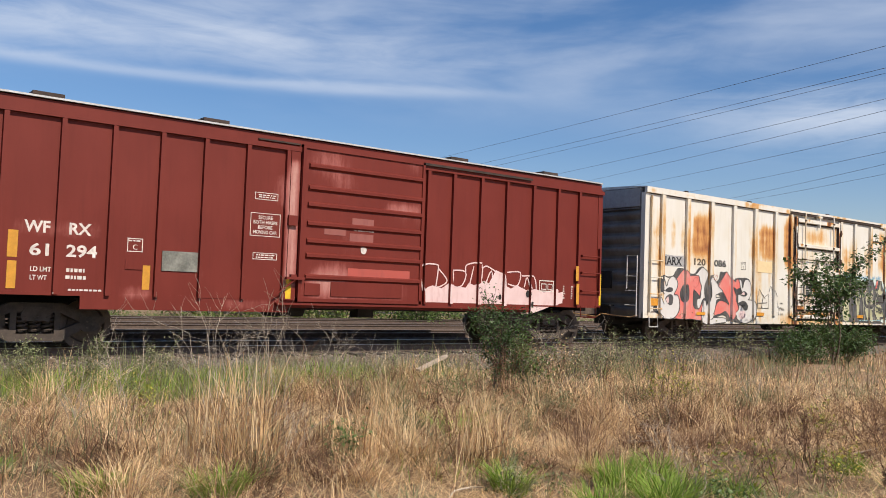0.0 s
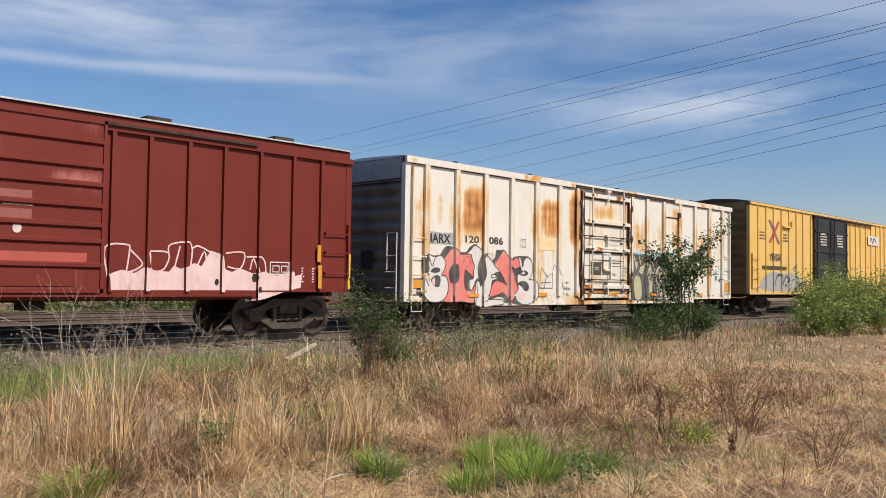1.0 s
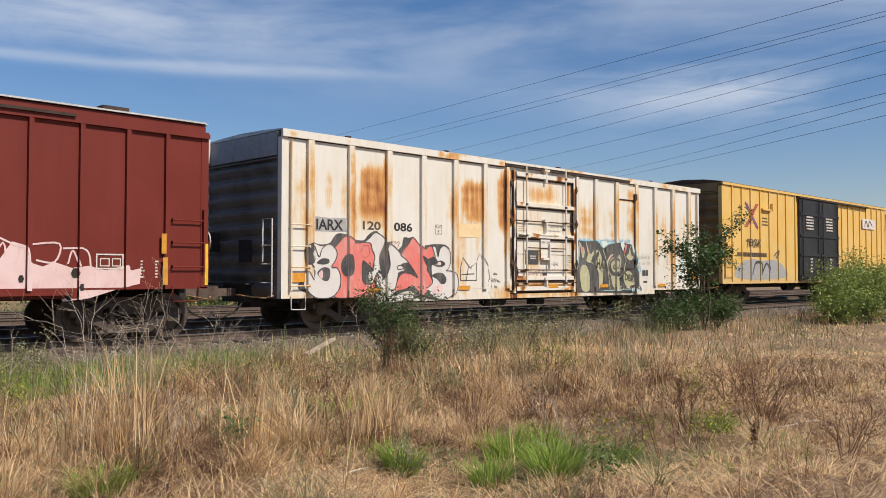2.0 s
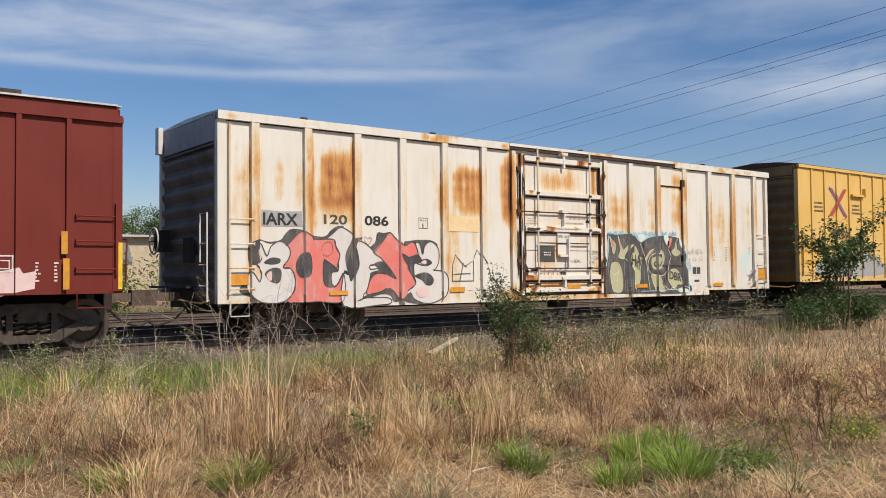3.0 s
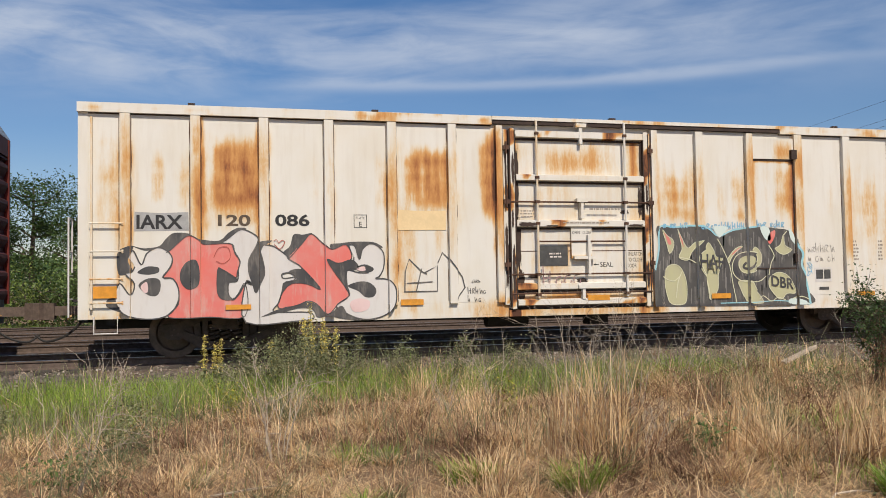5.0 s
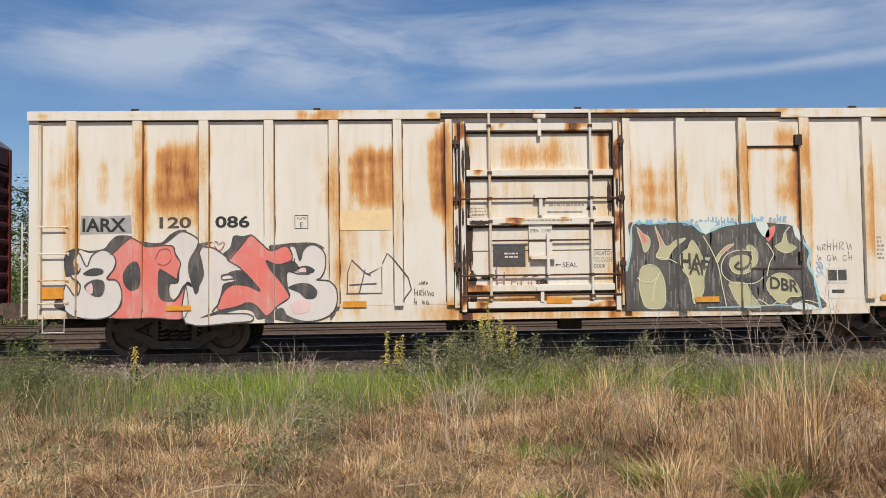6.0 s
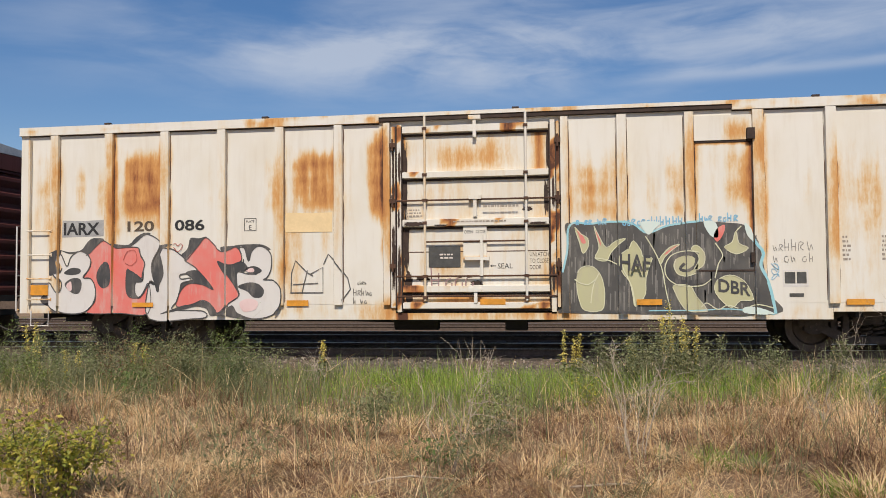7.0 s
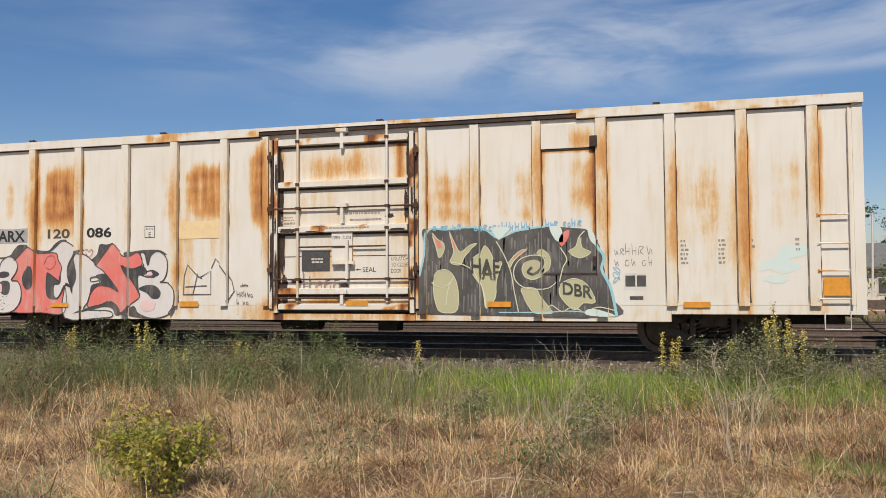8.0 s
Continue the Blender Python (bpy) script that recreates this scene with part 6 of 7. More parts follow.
def field(name, mat, label, n, keep, h, w, lean, curl, r0=4.8, r1=24, a0=-47, a1=77):
    x, y, r = fan(n, r0, r1, a0, a1)
    k = keep(x, y) * (y < 15.0) * (y > 2.0)
    ok = RNG.random(n) < k
    x, y, r = x[ok], y[ok], r[ok]
    m = len(x)
    hh = h(x, y) * RNG.uniform(0.55, 1.25, m)
    ww = np.maximum(w * RNG.uniform(0.6, 1.4, m), r * 0.0006)
    V, f4, f3 = blades(x, y, lift(x, y) - 0.01 + 0.22 * np.clip((y - 14.6) / 0.5, 0, 1), hh, ww, lean[0] + RNG.random(m) ** 1.5 * (lean[1] - lean[0]), curl)
    tagged(new(name, quads(name, V, mat, f4, f3)), label, "grass", kind="stuff")


def verge(x, y):
    """The strip along the ballast where things stay green."""
    edge = 11.9 + 0.6 * np.sin(x * 0.8) + 0.4 * np.sin(x * 2.1 + 1) - 1.0 * hill(x, 0 * y, -0.8, 0, 2.6, 1)
    return 1 / (1 + np.exp(-(y - edge) * 3.0)) * (0.25 + 0.75 / (1 + np.exp((x - 9.5) * 1.2)))


def bright(x, y):
    return np.clip(1.3 * hill(x, y, -1.0, 13.2, 2.4, 1.6) + 0.8 * hill(x, y, 4.8, 13.0, 2.6, 1.2) + 0.3 * hill(x, y, 7.5, 12.8, 1.6, 1.2) + 0.4 * hill(x, y, 2.2, 12.9, 1.6, 1.2), 0, 1)


TALL = [(3.32, 7.1, 0.55, 0.95), (4.40, 7.2, 0.5, 0.72), (5.35, 6.5, 0.45, 0.62), (2.2, 8.3, 0.8, 0.34), (6.4, 9.0, 0.8, 0.42), (8.2, 7.9, 1.3, 0.5), (10.6, 8.6, 1.5, 0.52), (12.8, 9.8, 1.8, 0.5), (7.6, 7.2, 0.8, 0.5), (15.5, 10.4, 2.3, 0.5), (4.6, 9.6, 1.1, 0.36), (0.6, 9.4, 0.7, 0.3)]


def tall(x, y):
    return np.clip(sum(hill(x, y, a, b, c, c) for a, b, c, d in TALL), 0, 1)


def tall_h(x, y):
    w = sum(hill(x, y, a, b, c, c) for a, b, c, d in TALL) + 0.05
    return 0.9 * (sum(hill(x, y, a, b, c, c) * d for a, b, c, d in TALL) + 0.05 * 0.3) / w


one = lambda x, y: np.ones_like(x)
# fallen straw over the whole near field
field("fallen_straw", STRAW, "matted pale fallen straw", 190000, lambda x, y: (1 - 0.9 * verge(x, y)) * (0.2 + 0.8 * lumps(x, y, 1.5) ** 1.6), lambda x, y: 0.07 + 0.05 * lumps(x, y, 3.1), 0.0058, (1.2, 6.0), 0.55, 4.6, 18)
field("fallen_brown_stems", UMBER, "matted dark brown dead stems", 52000, lambda x, y: (1 - 0.9 * verge(x, y)) * np.clip(1.3 * (1 - lumps(x, y, 1.5)) ** 1.3 + 0.5 * (x > 7) * (y < 7), 0, 1), lambda x, y: 0.11 + 0 * x, 0.006, (1.0, 5.0), 0.4, 4.6, 18)
field("short_dry_grass", STRAW, "short bleached dry grass", 40000, lambda x, y: (1 - 0.8 * verge(x, y)) * (0.25 + 0.75 * lumps(x, y, 1.9, 1.0)), lambda x, y: 0.10 + 0.14 * lumps(x, y, 2.3), 0.0055, (0.5, 3.0), 0.6, 4.6, 20)
field("tall_dry_grass", HAY, "tall standing tan dry grass", 17000, lambda x, y: tall(x, y) * (1 - 0.75 * verge(x, y)) * (0.04 + 0.96 * lumps(x, y, 6.5, 2) ** 3), lambda x, y: tall_h(x, y) * (0.25 + 1.0 * lumps(x, y, 2.9, 6)), 0.008, (0.05, 2.0), 0.55, 5.0, 24, 0, 77)
field("dead_brown_stalks", UMBER, "upright dark brown dead stalks", 13000, lambda x, y: 0.65 * tall(x, y) * lumps(x, y, 1.2, 4.0) + 0.5 * hill(x, y, 9.4, 10.0, 2.0, 1.4) + 0.6 * hill(x, y, 5.6, 7.6, 0.6, 0.6), lambda x, y: 0.7 * tall_h(x, y) + 0.08, 0.0075, (0.1, 1.0), 0.3, 5.0, 24, 0, 77)
field("tall_bleached_grass", STRAW, "tall bleached straw stems", 18000, lambda x, y: tall(x, y) * (1 - 0.75 * verge(x, y)) * (0.05 + 0.95 * lumps(x, y, 5.1, 9) ** 3), lambda x, y: tall_h(x, y) * (0.25 + 1.0 * lumps(x, y, 2.3, 1)), 0.008, (0.05, 1.8), 0.4, 5.0, 24, 0, 77)
field("fresh_grass", GREEN, "fresh green grass along the ballast", 90000, lambda x, y: np.clip(0.95 * verge(x, y) * bright(x, y) + 0.22 * verge(x, y), 0, 1), lambda x, y: 0.24 + 0.14 * bright(x, y), 0.008, (0.1, 0.8), 0.7, 9.5, 20, -47, 60)
field("wiry_weeds", SAGE, "wiry grey-green weeds along the ballast", 110000, lambda x, y: np.clip(verge(x, y) * (1.0 - 0.95 * bright(x, y)) + 0.16 * lumps(x, y, 0.9, 5) * (y > 7) + 0.5 * hill(x, y, -8, 11.5, 5, 2.0), 0, 1) * (0.3 + 0.7 * lumps(x, y, 2.6, 3)), lambda x, y: 0.26 + 0.36 * lumps(x, y, 1.3, 2) - 0.2 * hill(x, y, -1.6, 14.3, 3.2, 2.0), 0.007, (0.1, 0.9), 0.5, 7.0, 24)
field("green_sprigs", GREEN, "thin green grass among the straw", 16000, lambda x, y: 0.9 * (lumps(x, y, 1.25, 7) > 0.70) * (1 - verge(x, y)) * np.where(x < 2.2, 0.25, 1.0), lambda x, y: 0.17 + 0 * x, 0.006, (0.2, 1.0), 0.7, 4.8, 16)
# the far margin right of the field, beside the train
field("far_straw", STRAW, "distant matted straw and thin soil", 26000, lambda x, y: (x > 12) * (y < 11) * 1.0, lambda x, y: 0.09 + 0 * x, 0.01, (0.8, 3.5), 0.5, 13, 50, 48, 80)
for nm, mt, lab, cnt, sd in (("far_brush_grass", HAY, "distant tan grass along the track", 12000, 3), ("far_dead_stems", UMBER, "distant dark brown dead weeds along the track", 12000, 5), ("far_olive_weeds", SAGE, "distant olive weeds along the track", 14000, 8)):
    field(nm, mt, lab, cnt, lambda x, y, sd=sd: (x > 12) * (0.1 + 0.9 * lumps(x, y, 1.3, sd) ** 2), lambda x, y, sd=sd: (0.14 + 0.3 * (y > 9.0)) * (0.35 + 1.0 * lumps(x, y, 1.9, sd + 1)), 0.011, (0.1, 1.5), 0.5, 14, 60, 44, 80)
field("bare_stalks", STRAW, "single bleached stalks standing over the grass", 7000, lambda x, y: (1 - 0.6 * verge(x, y)) * (0.1 + 0.9 * lumps(x, y, 2.4, 6) ** 2) * (y > 4.5), lambda x, y: 0.34 + 0.38 * lumps(x, y, 0.8, 2), 0.0042, (0.1, 1.5), 0.35, 5.2, 16)
field("bent_brown_stalks", UMBER, "single dark brown stalks bent over the grass", 9000, lambda x, y: (1 - 0.6 * verge(x, y)) * (0.1 + 0.9 * lumps(x, y, 2.1, 11) ** 2), lambda x, y: 0.22 + 0.34 * lumps(x, y, 0.9, 5), 0.005, (0.2, 2.2), 0.45, 5.0, 16)


def verge_behind():
    """Low weeds and straw on the ground past the second track."""
    for name, mat, n, h, lab in (("weeds_behind", FRESHLEAF, 30000, 0.34, "low olive weeds past the tracks"), ("straw_behind", HAY, 3000, 0.2, "low dry grass past the tracks")):
        x, y = RNG.uniform(-26, 62, n), 32.6 + 10 * RNG.random(n) ** 1.5
        ok = RNG.random(n) < lumps(x, y, 0.6, len(name)) + 0.15
        x, y = x[ok], y[ok]
        m = len(x)
        V, f4, f3 = blades(x, y, lift(x, y) - 0.02, h * RNG.uniform(0.4, 1.3, m), 0.022 * RNG.uniform(0.6, 1.4, m), RNG.uniform(0.1, 1.2, m), 0.6)
        tagged(new(name, quads(name, V, mat, f4, f3)), lab, "grass", kind="stuff")


verge_behind()


def tuft(cx, cy, n, h, mat, name="grass_tuft", label="bright green arching grass tuft", spread=0.16, lean=(0.3, 1.2), stray=0.6):
    a, r = RNG.uniform(0, 6.283, n), spread * np.sqrt(RNG.random(n))
    x, y = cx + r * np.cos(a), cy + r * np.sin(a)
    V, f4, f3 = blades(x, y, lift(x, y) - 0.01, h * RNG.uniform(0.6, 1.2, n), 0.009 * RNG.uniform(0.7, 1.4, n), RNG.uniform(*lean, n), 0.75, a + RNG.normal(0, stray, n))
    tagged(new(name, quads(name, V, mat, f4, f3)), label, "grass tuft", "green grass tufts")


def tussocks(name, mat, label, count, per, h, keep, w, seed, r1=15, bend=(0.3, 2.8), wide=0.14):
    """Rough clumps strewn over the field, bent every way."""
    cx, cy, r = fan(count, 5.0, r1)
    ok = (RNG.random(count) < keep(cx, cy)) * (cy < 14.3) * (cy > 2.5)
    cx, cy, r = cx[ok], cy[ok], r[ok]
    hh = h * RNG.uniform(0.5, 1.4, len(cx))
    n = per * len(cx)
    a, q = RNG.uniform(0, 6.283, n), np.repeat(0.06 + wide * RNG.random(len(cx)), per) * np.sqrt(RNG.random(n))
    x, y = np.repeat(cx, per) + q * np.cos(a), np.repeat(cy, per) + q * np.sin(a)
    tilt = np.repeat(RNG.uniform(0, 6.283, len(cx)), per)
    V, f4, f3 = blades(x, y, lift(x, y) - 0.01, np.repeat(hh, per) * RNG.uniform(0.4, 1.2, n), w * RNG.uniform(0.6, 1.5, n), RNG.uniform(*bend, n), 0.65, np.where(RNG.random(n) < 0.6, a, tilt) + RNG.normal(0, 0.5, n))
    tagged(new(name, quads(name, V, mat, f4, f3)), label, "grass", kind="stuff")


lush = lambda x, y: hill(x, y, 5.9, 4.8, 1.3, 0.8)
dry = lambda x, y: (1 - 0.85 * verge(x, y)) * (1 - lush(x, y)) * np.where(x < 2, 0.5, 0.85) * np.clip((y - 3.6) / 2.0, 0.25, 1)
tussocks("straw_tussocks", STRAW, "bleached straw tussocks bent over", 330, 90, 0.2, dry, 0.0055, 1)
tussocks("tan_tussocks", HAY, "tan dry grass tussocks bent over", 260, 90, 0.24, dry, 0.0055, 2)
tussocks("brown_tussocks", UMBER, "dark brown dead weed tussocks", 620, 80, 0.22, dry, 0.0055, 3)
rough = lambda x, y: (1 - 0.8 * verge(x, y)) * (1 - lush(x, y)) * np.where(x > 1.8, 1.0, 0.06) * np.clip((y - 5.8) / 1.2, 0, 1)
tussocks("tall_tan_clumps", HAY, "knee-high clumps of tan grass flopping outward", 200, 120, 0.46, rough, 0.0055, 6, 16, (0.1, 1.7), 0.2)
tussocks("tall_straw_clumps", STRAW, "knee-high clumps of bleached grass flopping outward", 170, 120, 0.42, rough, 0.0055, 7, 16, (0.1, 1.9), 0.2)
tussocks("dark_weed_clumps", UMBER, "dark dead weed clumps between the grass", 420, 90, 0.34, rough, 0.0055, 8, 16, (0.2, 2.2), 0.22)
tussocks("olive_clumps", SAGE, "olive weed clumps among the tall dry grass", 330, 80, 0.40, lambda x, y: rough(x, y) * (x > 4.5) * np.clip((y - 6.8) / 1.5, 0, 1), 0.006, 9, 17, (0.1, 1.4), 0.22)
tussocks("olive_tussocks", SAGE, "olive green weed tussocks", 300, 50, 0.26, lambda x, y: 0.4 + 0.6 * verge(x, y), 0.008, 4)
tussocks("verge_tussocks", SAGE, "grey-green weeds crowding the ballast edge", 420, 50, 0.45, lambda x, y: verge(x, y) * (1 - 0.9 * hill(x, y, -1.8, 14.0, 3.0, 2.5)), 0.008, 5, 20)

for cx, cy, n, h, sp in ((6.06, 5.15, 220, 0.25, 0.17), (5.82, 4.45, 260, 0.27, 0.2), (4.94, 5.40, 150, 0.22, 0.13), (6.70, 4.40, 170, 0.22, 0.16), (5.35, 4.75, 150, 0.22, 0.15), (6.18, 7.66, 170, 0.36, 0.13), (6.5, 5.1, 150, 0.22, 0.16), (6.25, 4.75, 130, 0.22, 0.14),
                         (8.3, 4.2, 90, 0.2, 0.12), (-0.35, 6.0, 160, 0.25, 0.2), (2.7, 6.2, 220, 0.28, 0.3), (2.0, 6.9, 160, 0.25, 0.3), (-5.2, 7.4, 260, 0.42, 0.2), (1.0, 6.3, 120, 0.22, 0.2), (-1.6, 5.9, 110, 0.22, 0.15), (-4.6, 6.3, 140, 0.3, 0.2), (1.3, 7.9, 220, 0.25, 0.4)):
    big = 1.08 if cx > 4.5 else 0.72
    tuft(cx, cy, int(n * big * 1.35), h * big * 1.1, GREEN, spread=sp * big)
for cx, cy, d, h in ((3.32, 6.95, 0.2, 0.95), (3.1, 7.15, 0.25, 0.9), (4.40, 7.0, 0.2, 0.8), (5.32, 6.2, 0.2, 0.72), (5.5, 6.4, 0.2, 0.65)):
    tuft(cx, cy, 75, h, HAY, "dry_grass_clump", "tall tan clump of dry grass", d * 1.3, (0.0, 0.6), 3.0)


# ---- shrubs and weeds ----
def leaves(pts, size, droop=0.3):
    """Small folded leaves at the given places: corners and triangles."""
    n = len(pts)
    a, t = RNG.uniform(0, 6.283, n), RNG.normal(0, 0.5, n) - droop
    L = size * RNG.uniform(0.6, 1.3, n)
    d = np.stack([np.cos(a) * np.cos(t), np.sin(a) * np.cos(t), np.sin(t)], -1)
    s = np.cross(d, np.stack([RNG.normal(0, 0.5, n), RNG.normal(0, 0.5, n), np.ones(n)], -1))
    s /= np.linalg.norm(s, axis=1)[:, None] + 1e-9
    up = np.cross(s, d)
    V = np.empty((n, 4, 3))
    V[:, 0] = pts
    V[:, 2] = pts + d * L[:, None]
    mid = pts + d * (0.45 * L)[:, None] + up * (0.10 * L)[:, None]
    V[:, 1], V[:, 3] = mid + s * (0.27 * L)[:, None], mid - s * (0.27 * L)[:, None]
    o = np.arange(n)[:, None] * 4
    return V.reshape(-1, 3), np.concatenate([o + np.array([0, 1, 2]), o + np.array([0, 2, 3])])


def branches(base, h, spread, stems, depth=3, r=0.012, droop=0.0):
    """A branching skeleton: its paths, and the twig points that carry leaves."""
    paths, tips = [], []
    def grow(p, d, length, rad, lvl):
        pts, q = [tuple(p)], np.array(p, float)
        for i in range(4):
            d2 = d + RNG.normal(0, 0.14, 3) + np.array([0, 0, 0.06 - droop])
            d2 /= np.linalg.norm(d2)
            q = q + d2 * length / 4
            pts.append(tuple(q))
            if lvl > 0 and i > 0:
                for _ in range(1 if lvl > 1 else 2):
                    b = d2 + RNG.normal(0, 0.6, 3)
                    grow(q, b / np.linalg.norm(b), length * RNG.uniform(0.35, 0.6), rad * 0.55, lvl - 1)
            if lvl <= 1:
                tips.append(tuple(q))
        paths.append((pts, rad))
    for i in range(stems):
        a = RNG.uniform(0, 6.283)
        d = np.array([math.cos(a) * spread, math.sin(a) * spread, 1.0])
        p = np.array(base) + np.array([math.cos(a), math.sin(a), 0]) * RNG.uniform(0, 0.1)
        grow(p, d / np.linalg.norm(d), h * RNG.uniform(0.6, 0.95), r, depth - 1)
    return paths, np.array(tips)


def shrub(name, x, y, h, spread, stems, leaf_n, leaf_size, mat, label, category="shrub", group="", depth=3, bark=BARK, r=0.012, jitter=0.06):
    z = float(lift(np.array(x), np.array(y)))
    paths, tips = branches((x, y, z - 0.02), h, spread, stems, depth, r)
    g = Geo()
    for p, rad in paths:
        g.tube(p, rad, 4, 0.45)
    bush = new(name)
    part("stem", g, bark, bush)
    if leaf_n:
        pts = tips[RNG.integers(0, len(tips), leaf_n)] + RNG.normal(0, jitter, (leaf_n, 3))
        pts[:, 2] = np.maximum(pts[:, 2], z + 0.05)
        V, f3 = leaves(pts, leaf_size)
        part("foliage", quads("foliage", V, mat, None, f3), mat, bush)
    return tagged(bush, label, category, group)


shrub("shrub", 8.9, 10.1, 1.4, 0.11, 11, 3400, 0.05, LEAF, "dense dark green shrub among dry grass", r=0.01, jitter=0.04)
shrub("shrub", 9.4, 9.9, 0.95, 0.4, 9, 1500, 0.05, FRESHLEAF, "straggly half-dry shrub beside the dense one", r=0.009)
shrub("sapling", 24.3, 12.8, 3.1, 0.13, 4, 2600, 0.13, LEAF, "tall sparse sapling with dark leaves", "sapling", depth=3, r=0.03, jitter=0.09)
for x, y, h, n in ((23.9, 13.1, 1.7, 2200), (25.2, 12.9, 1.5, 1700), (22.6, 12.6, 1.2, 1300), (21.2, 12.3, 1.0, 1200), (26.6, 13.4, 1.3, 1300)):
    shrub("shrub", x, y, h * 0.62, 0.55, 9, n, 0.09, LEAF, "rounded dark green bush at the track side", group="bushes by the track", jitter=0.14)
for x, y, h, n in ((28.9, 10.6, 1.3, 1300), (30.9, 11.2, 2.4, 2800), (32.5, 11.2, 2.7, 2800), (34.5, 11.9, 2.9, 2800), (37.5, 12.4, 3.0, 2600), (41.0, 12.6, 3.2, 2600), (46.0, 13.0, 3.4, 2600), (29.8, 9.9, 1.4, 1300), (33.5, 9.8, 1.6, 1300)):
    shrub("shrub", x, y, h * 0.62, 0.5, 10, n, 0.12, BRIGHTLEAF, "large mid-green bush at the track side", group="bushes by the track", jitter=0.2)
for x, y, h in ((11.6, 10.9, 0.9), (12.8, 11.4, 0.9), (14.2, 11.6, 1.0), (16.2, 12.0, 1.1), (18.4, 12.2, 1.1), (10.6, 11.4, 0.8)):
    shrub("shrub", x, y, h * 0.85, 0.5, 8, 700, 0.055, SAGE, "thin olive-green bush in dry grass", group="olive bushes", jitter=0.1, r=0.008)
shrub("weed", 10.1, 7.7, 0.62, 0.3, 9, 520, 0.045, LEMON, "yellow-green weed in dry grass", "weed", r=0.006)
shrub("shrub", -3.75, 5.65, 0.48, 0.5, 14, 2300, 0.045, LEMON, "low yellow-green leafy bush", r=0.006, jitter=0.06)
shrub("twiggy_bush", 9.5, 4.3, 0.62, 0.6, 14, 260, 0.03, UMBER, "leafless dark brown twiggy bush", "dead bush", bark=UMBER, r=0.006)
shrub("twiggy_bush", 10.6, 4.9, 0.55, 0.6, 12, 200, 0.03, UMBER, "leafless dark brown twiggy bush", "dead bush", bark=UMBER, r=0.006)
shrub("twiggy_bush", 5.75, 7.4, 0.7, 0.4, 12, 240, 0.03, UMBER, "leafless dark brown twiggy bush", "dead bush", bark=UMBER, r=0.005)
shrub("weed", 0.5, 8.1, 0.8, 0.28, 6, 40, 0.04, SAGE, "tall thin grey-green weed", "weed", bark=TWIG, r=0.007)
for x, y, h in ((0.7, 12.6, 0.62), (1.3, 13.2, 0.7), (0.1, 12.9, 0.55), (-0.9, 9.0, 0.5), (-2.2, 8.6, 0.55)):
    shrub("weed", x, y, h, 0.45, 8, 700, 0.04, SAGE, "feathery grey-green weed near the ballast", "weed", "feathery weeds", bark=SAGE, r=0.006, jitter=0.045)
for x, y, h in ((-10.5, 12.3, 0.9), (-9.6, 12.6, 0.95), (-8.6, 12.0, 0.8), (-11.8, 12.2, 1.0), (-7.4, 12.2, 0.65), (-12.8, 11.6, 1.1), (-9.0, 11.2, 0.7), (-6.0, 12.6, 0.6), (-5.0, 13.0, 0.6), (3.6, 13.2, 0.7), (2.9, 13.6, 0.6), (4.8, 13.4, 0.65)):
    shrub("weed", x, y, h, 0.35, 7, 600, 0.045, SAGE if x > -9.3 else FRESHLEAF, "leafy grey-green weed by the ballast", "weed", "leafy weeds", bark=SAGE, r=0.006, jitter=0.045)
for x, y, h in ((4.0, 9.2, 1.35), (4.5, 9.7, 1.45), (5.1, 9.9, 1.3), (10.2, 10.6, 1.2), (7.0, 12.2, 0.9), (3.4, 10.6, 1.05), (8.0, 11.9, 0.8), (10.3, 12.0, 0.9), (11.2, 11.9, 0.9), (-1.2, 7.5, 0.95), (-1.5, 12.4, 0.8), (-4.0, 12.8, 0.75), (2.6, 9.7, 0.7), (13.2, 12.2, 0.9)):
    shrub("dry_stalks", x, y, h, 0.35, 4, 0, 0.03, TWIG, "pale leafless branching dry stalks", "dry weed", "dry stalks", depth=3 if h > 0.8 else 2, bark=TWIG, r=0.006)


for i in range(46):
    a, r = radians(RNG.uniform(-46, -22)), RNG.uniform(12.0, 16.5)
    x, y = r * math.sin(a), min(14.2, r * math.cos(a))
    shrub("weed", x, y, RNG.uniform(0.4, 0.85), 0.32, 9, 520, 0.036, (SAGE, UMBER, BRIGHTLEAF, SAGE, FRESHLEAF)[i % 5], "leafy olive weed crowding the verge", "weed", "leafy weeds", bark=SAGE, r=0.005, jitter=0.045)
for x, y, h in ((0.5, 13.0, 0.7), (1.0, 12.8, 0.75), (1.6, 13.4, 0.8), (1.9, 13.0, 0.6), (0.9, 13.5, 0.7)):
    shrub("weed", x, y, h, 0.3, 7, 620, 0.045, SAGE, "tall feathery grey-green weed", "weed", "feathery weeds", bark=SAGE, r=0.006, jitter=0.05)
for i in range(22):
    a, r = radians(RNG.uniform(18, 70)), RNG.uniform(7.5, 15)
    shrub("dry_stalks", r * math.sin(a), r * math.cos(a), RNG.uniform(0.4, 0.75), 0.6, 5, 0, 0.03, TWIG, "tangled bleached dry stalks", "dry weed", "dry stalks", depth=3, bark=TWIG if i % 2 else UMBER, r=0.005)
for i in range(12):
    a, r = radians(RNG.uniform(25, 72)), RNG.uniform(7.5, 14)
    shrub("twiggy_bush", r * math.sin(a), r * math.cos(a), RNG.uniform(0.4, 0.65), 0.55, 9, 220, 0.03, UMBER, "leafless dark brown twiggy bush", "dead bush", "dead bushes", bark=UMBER, r=0.005)
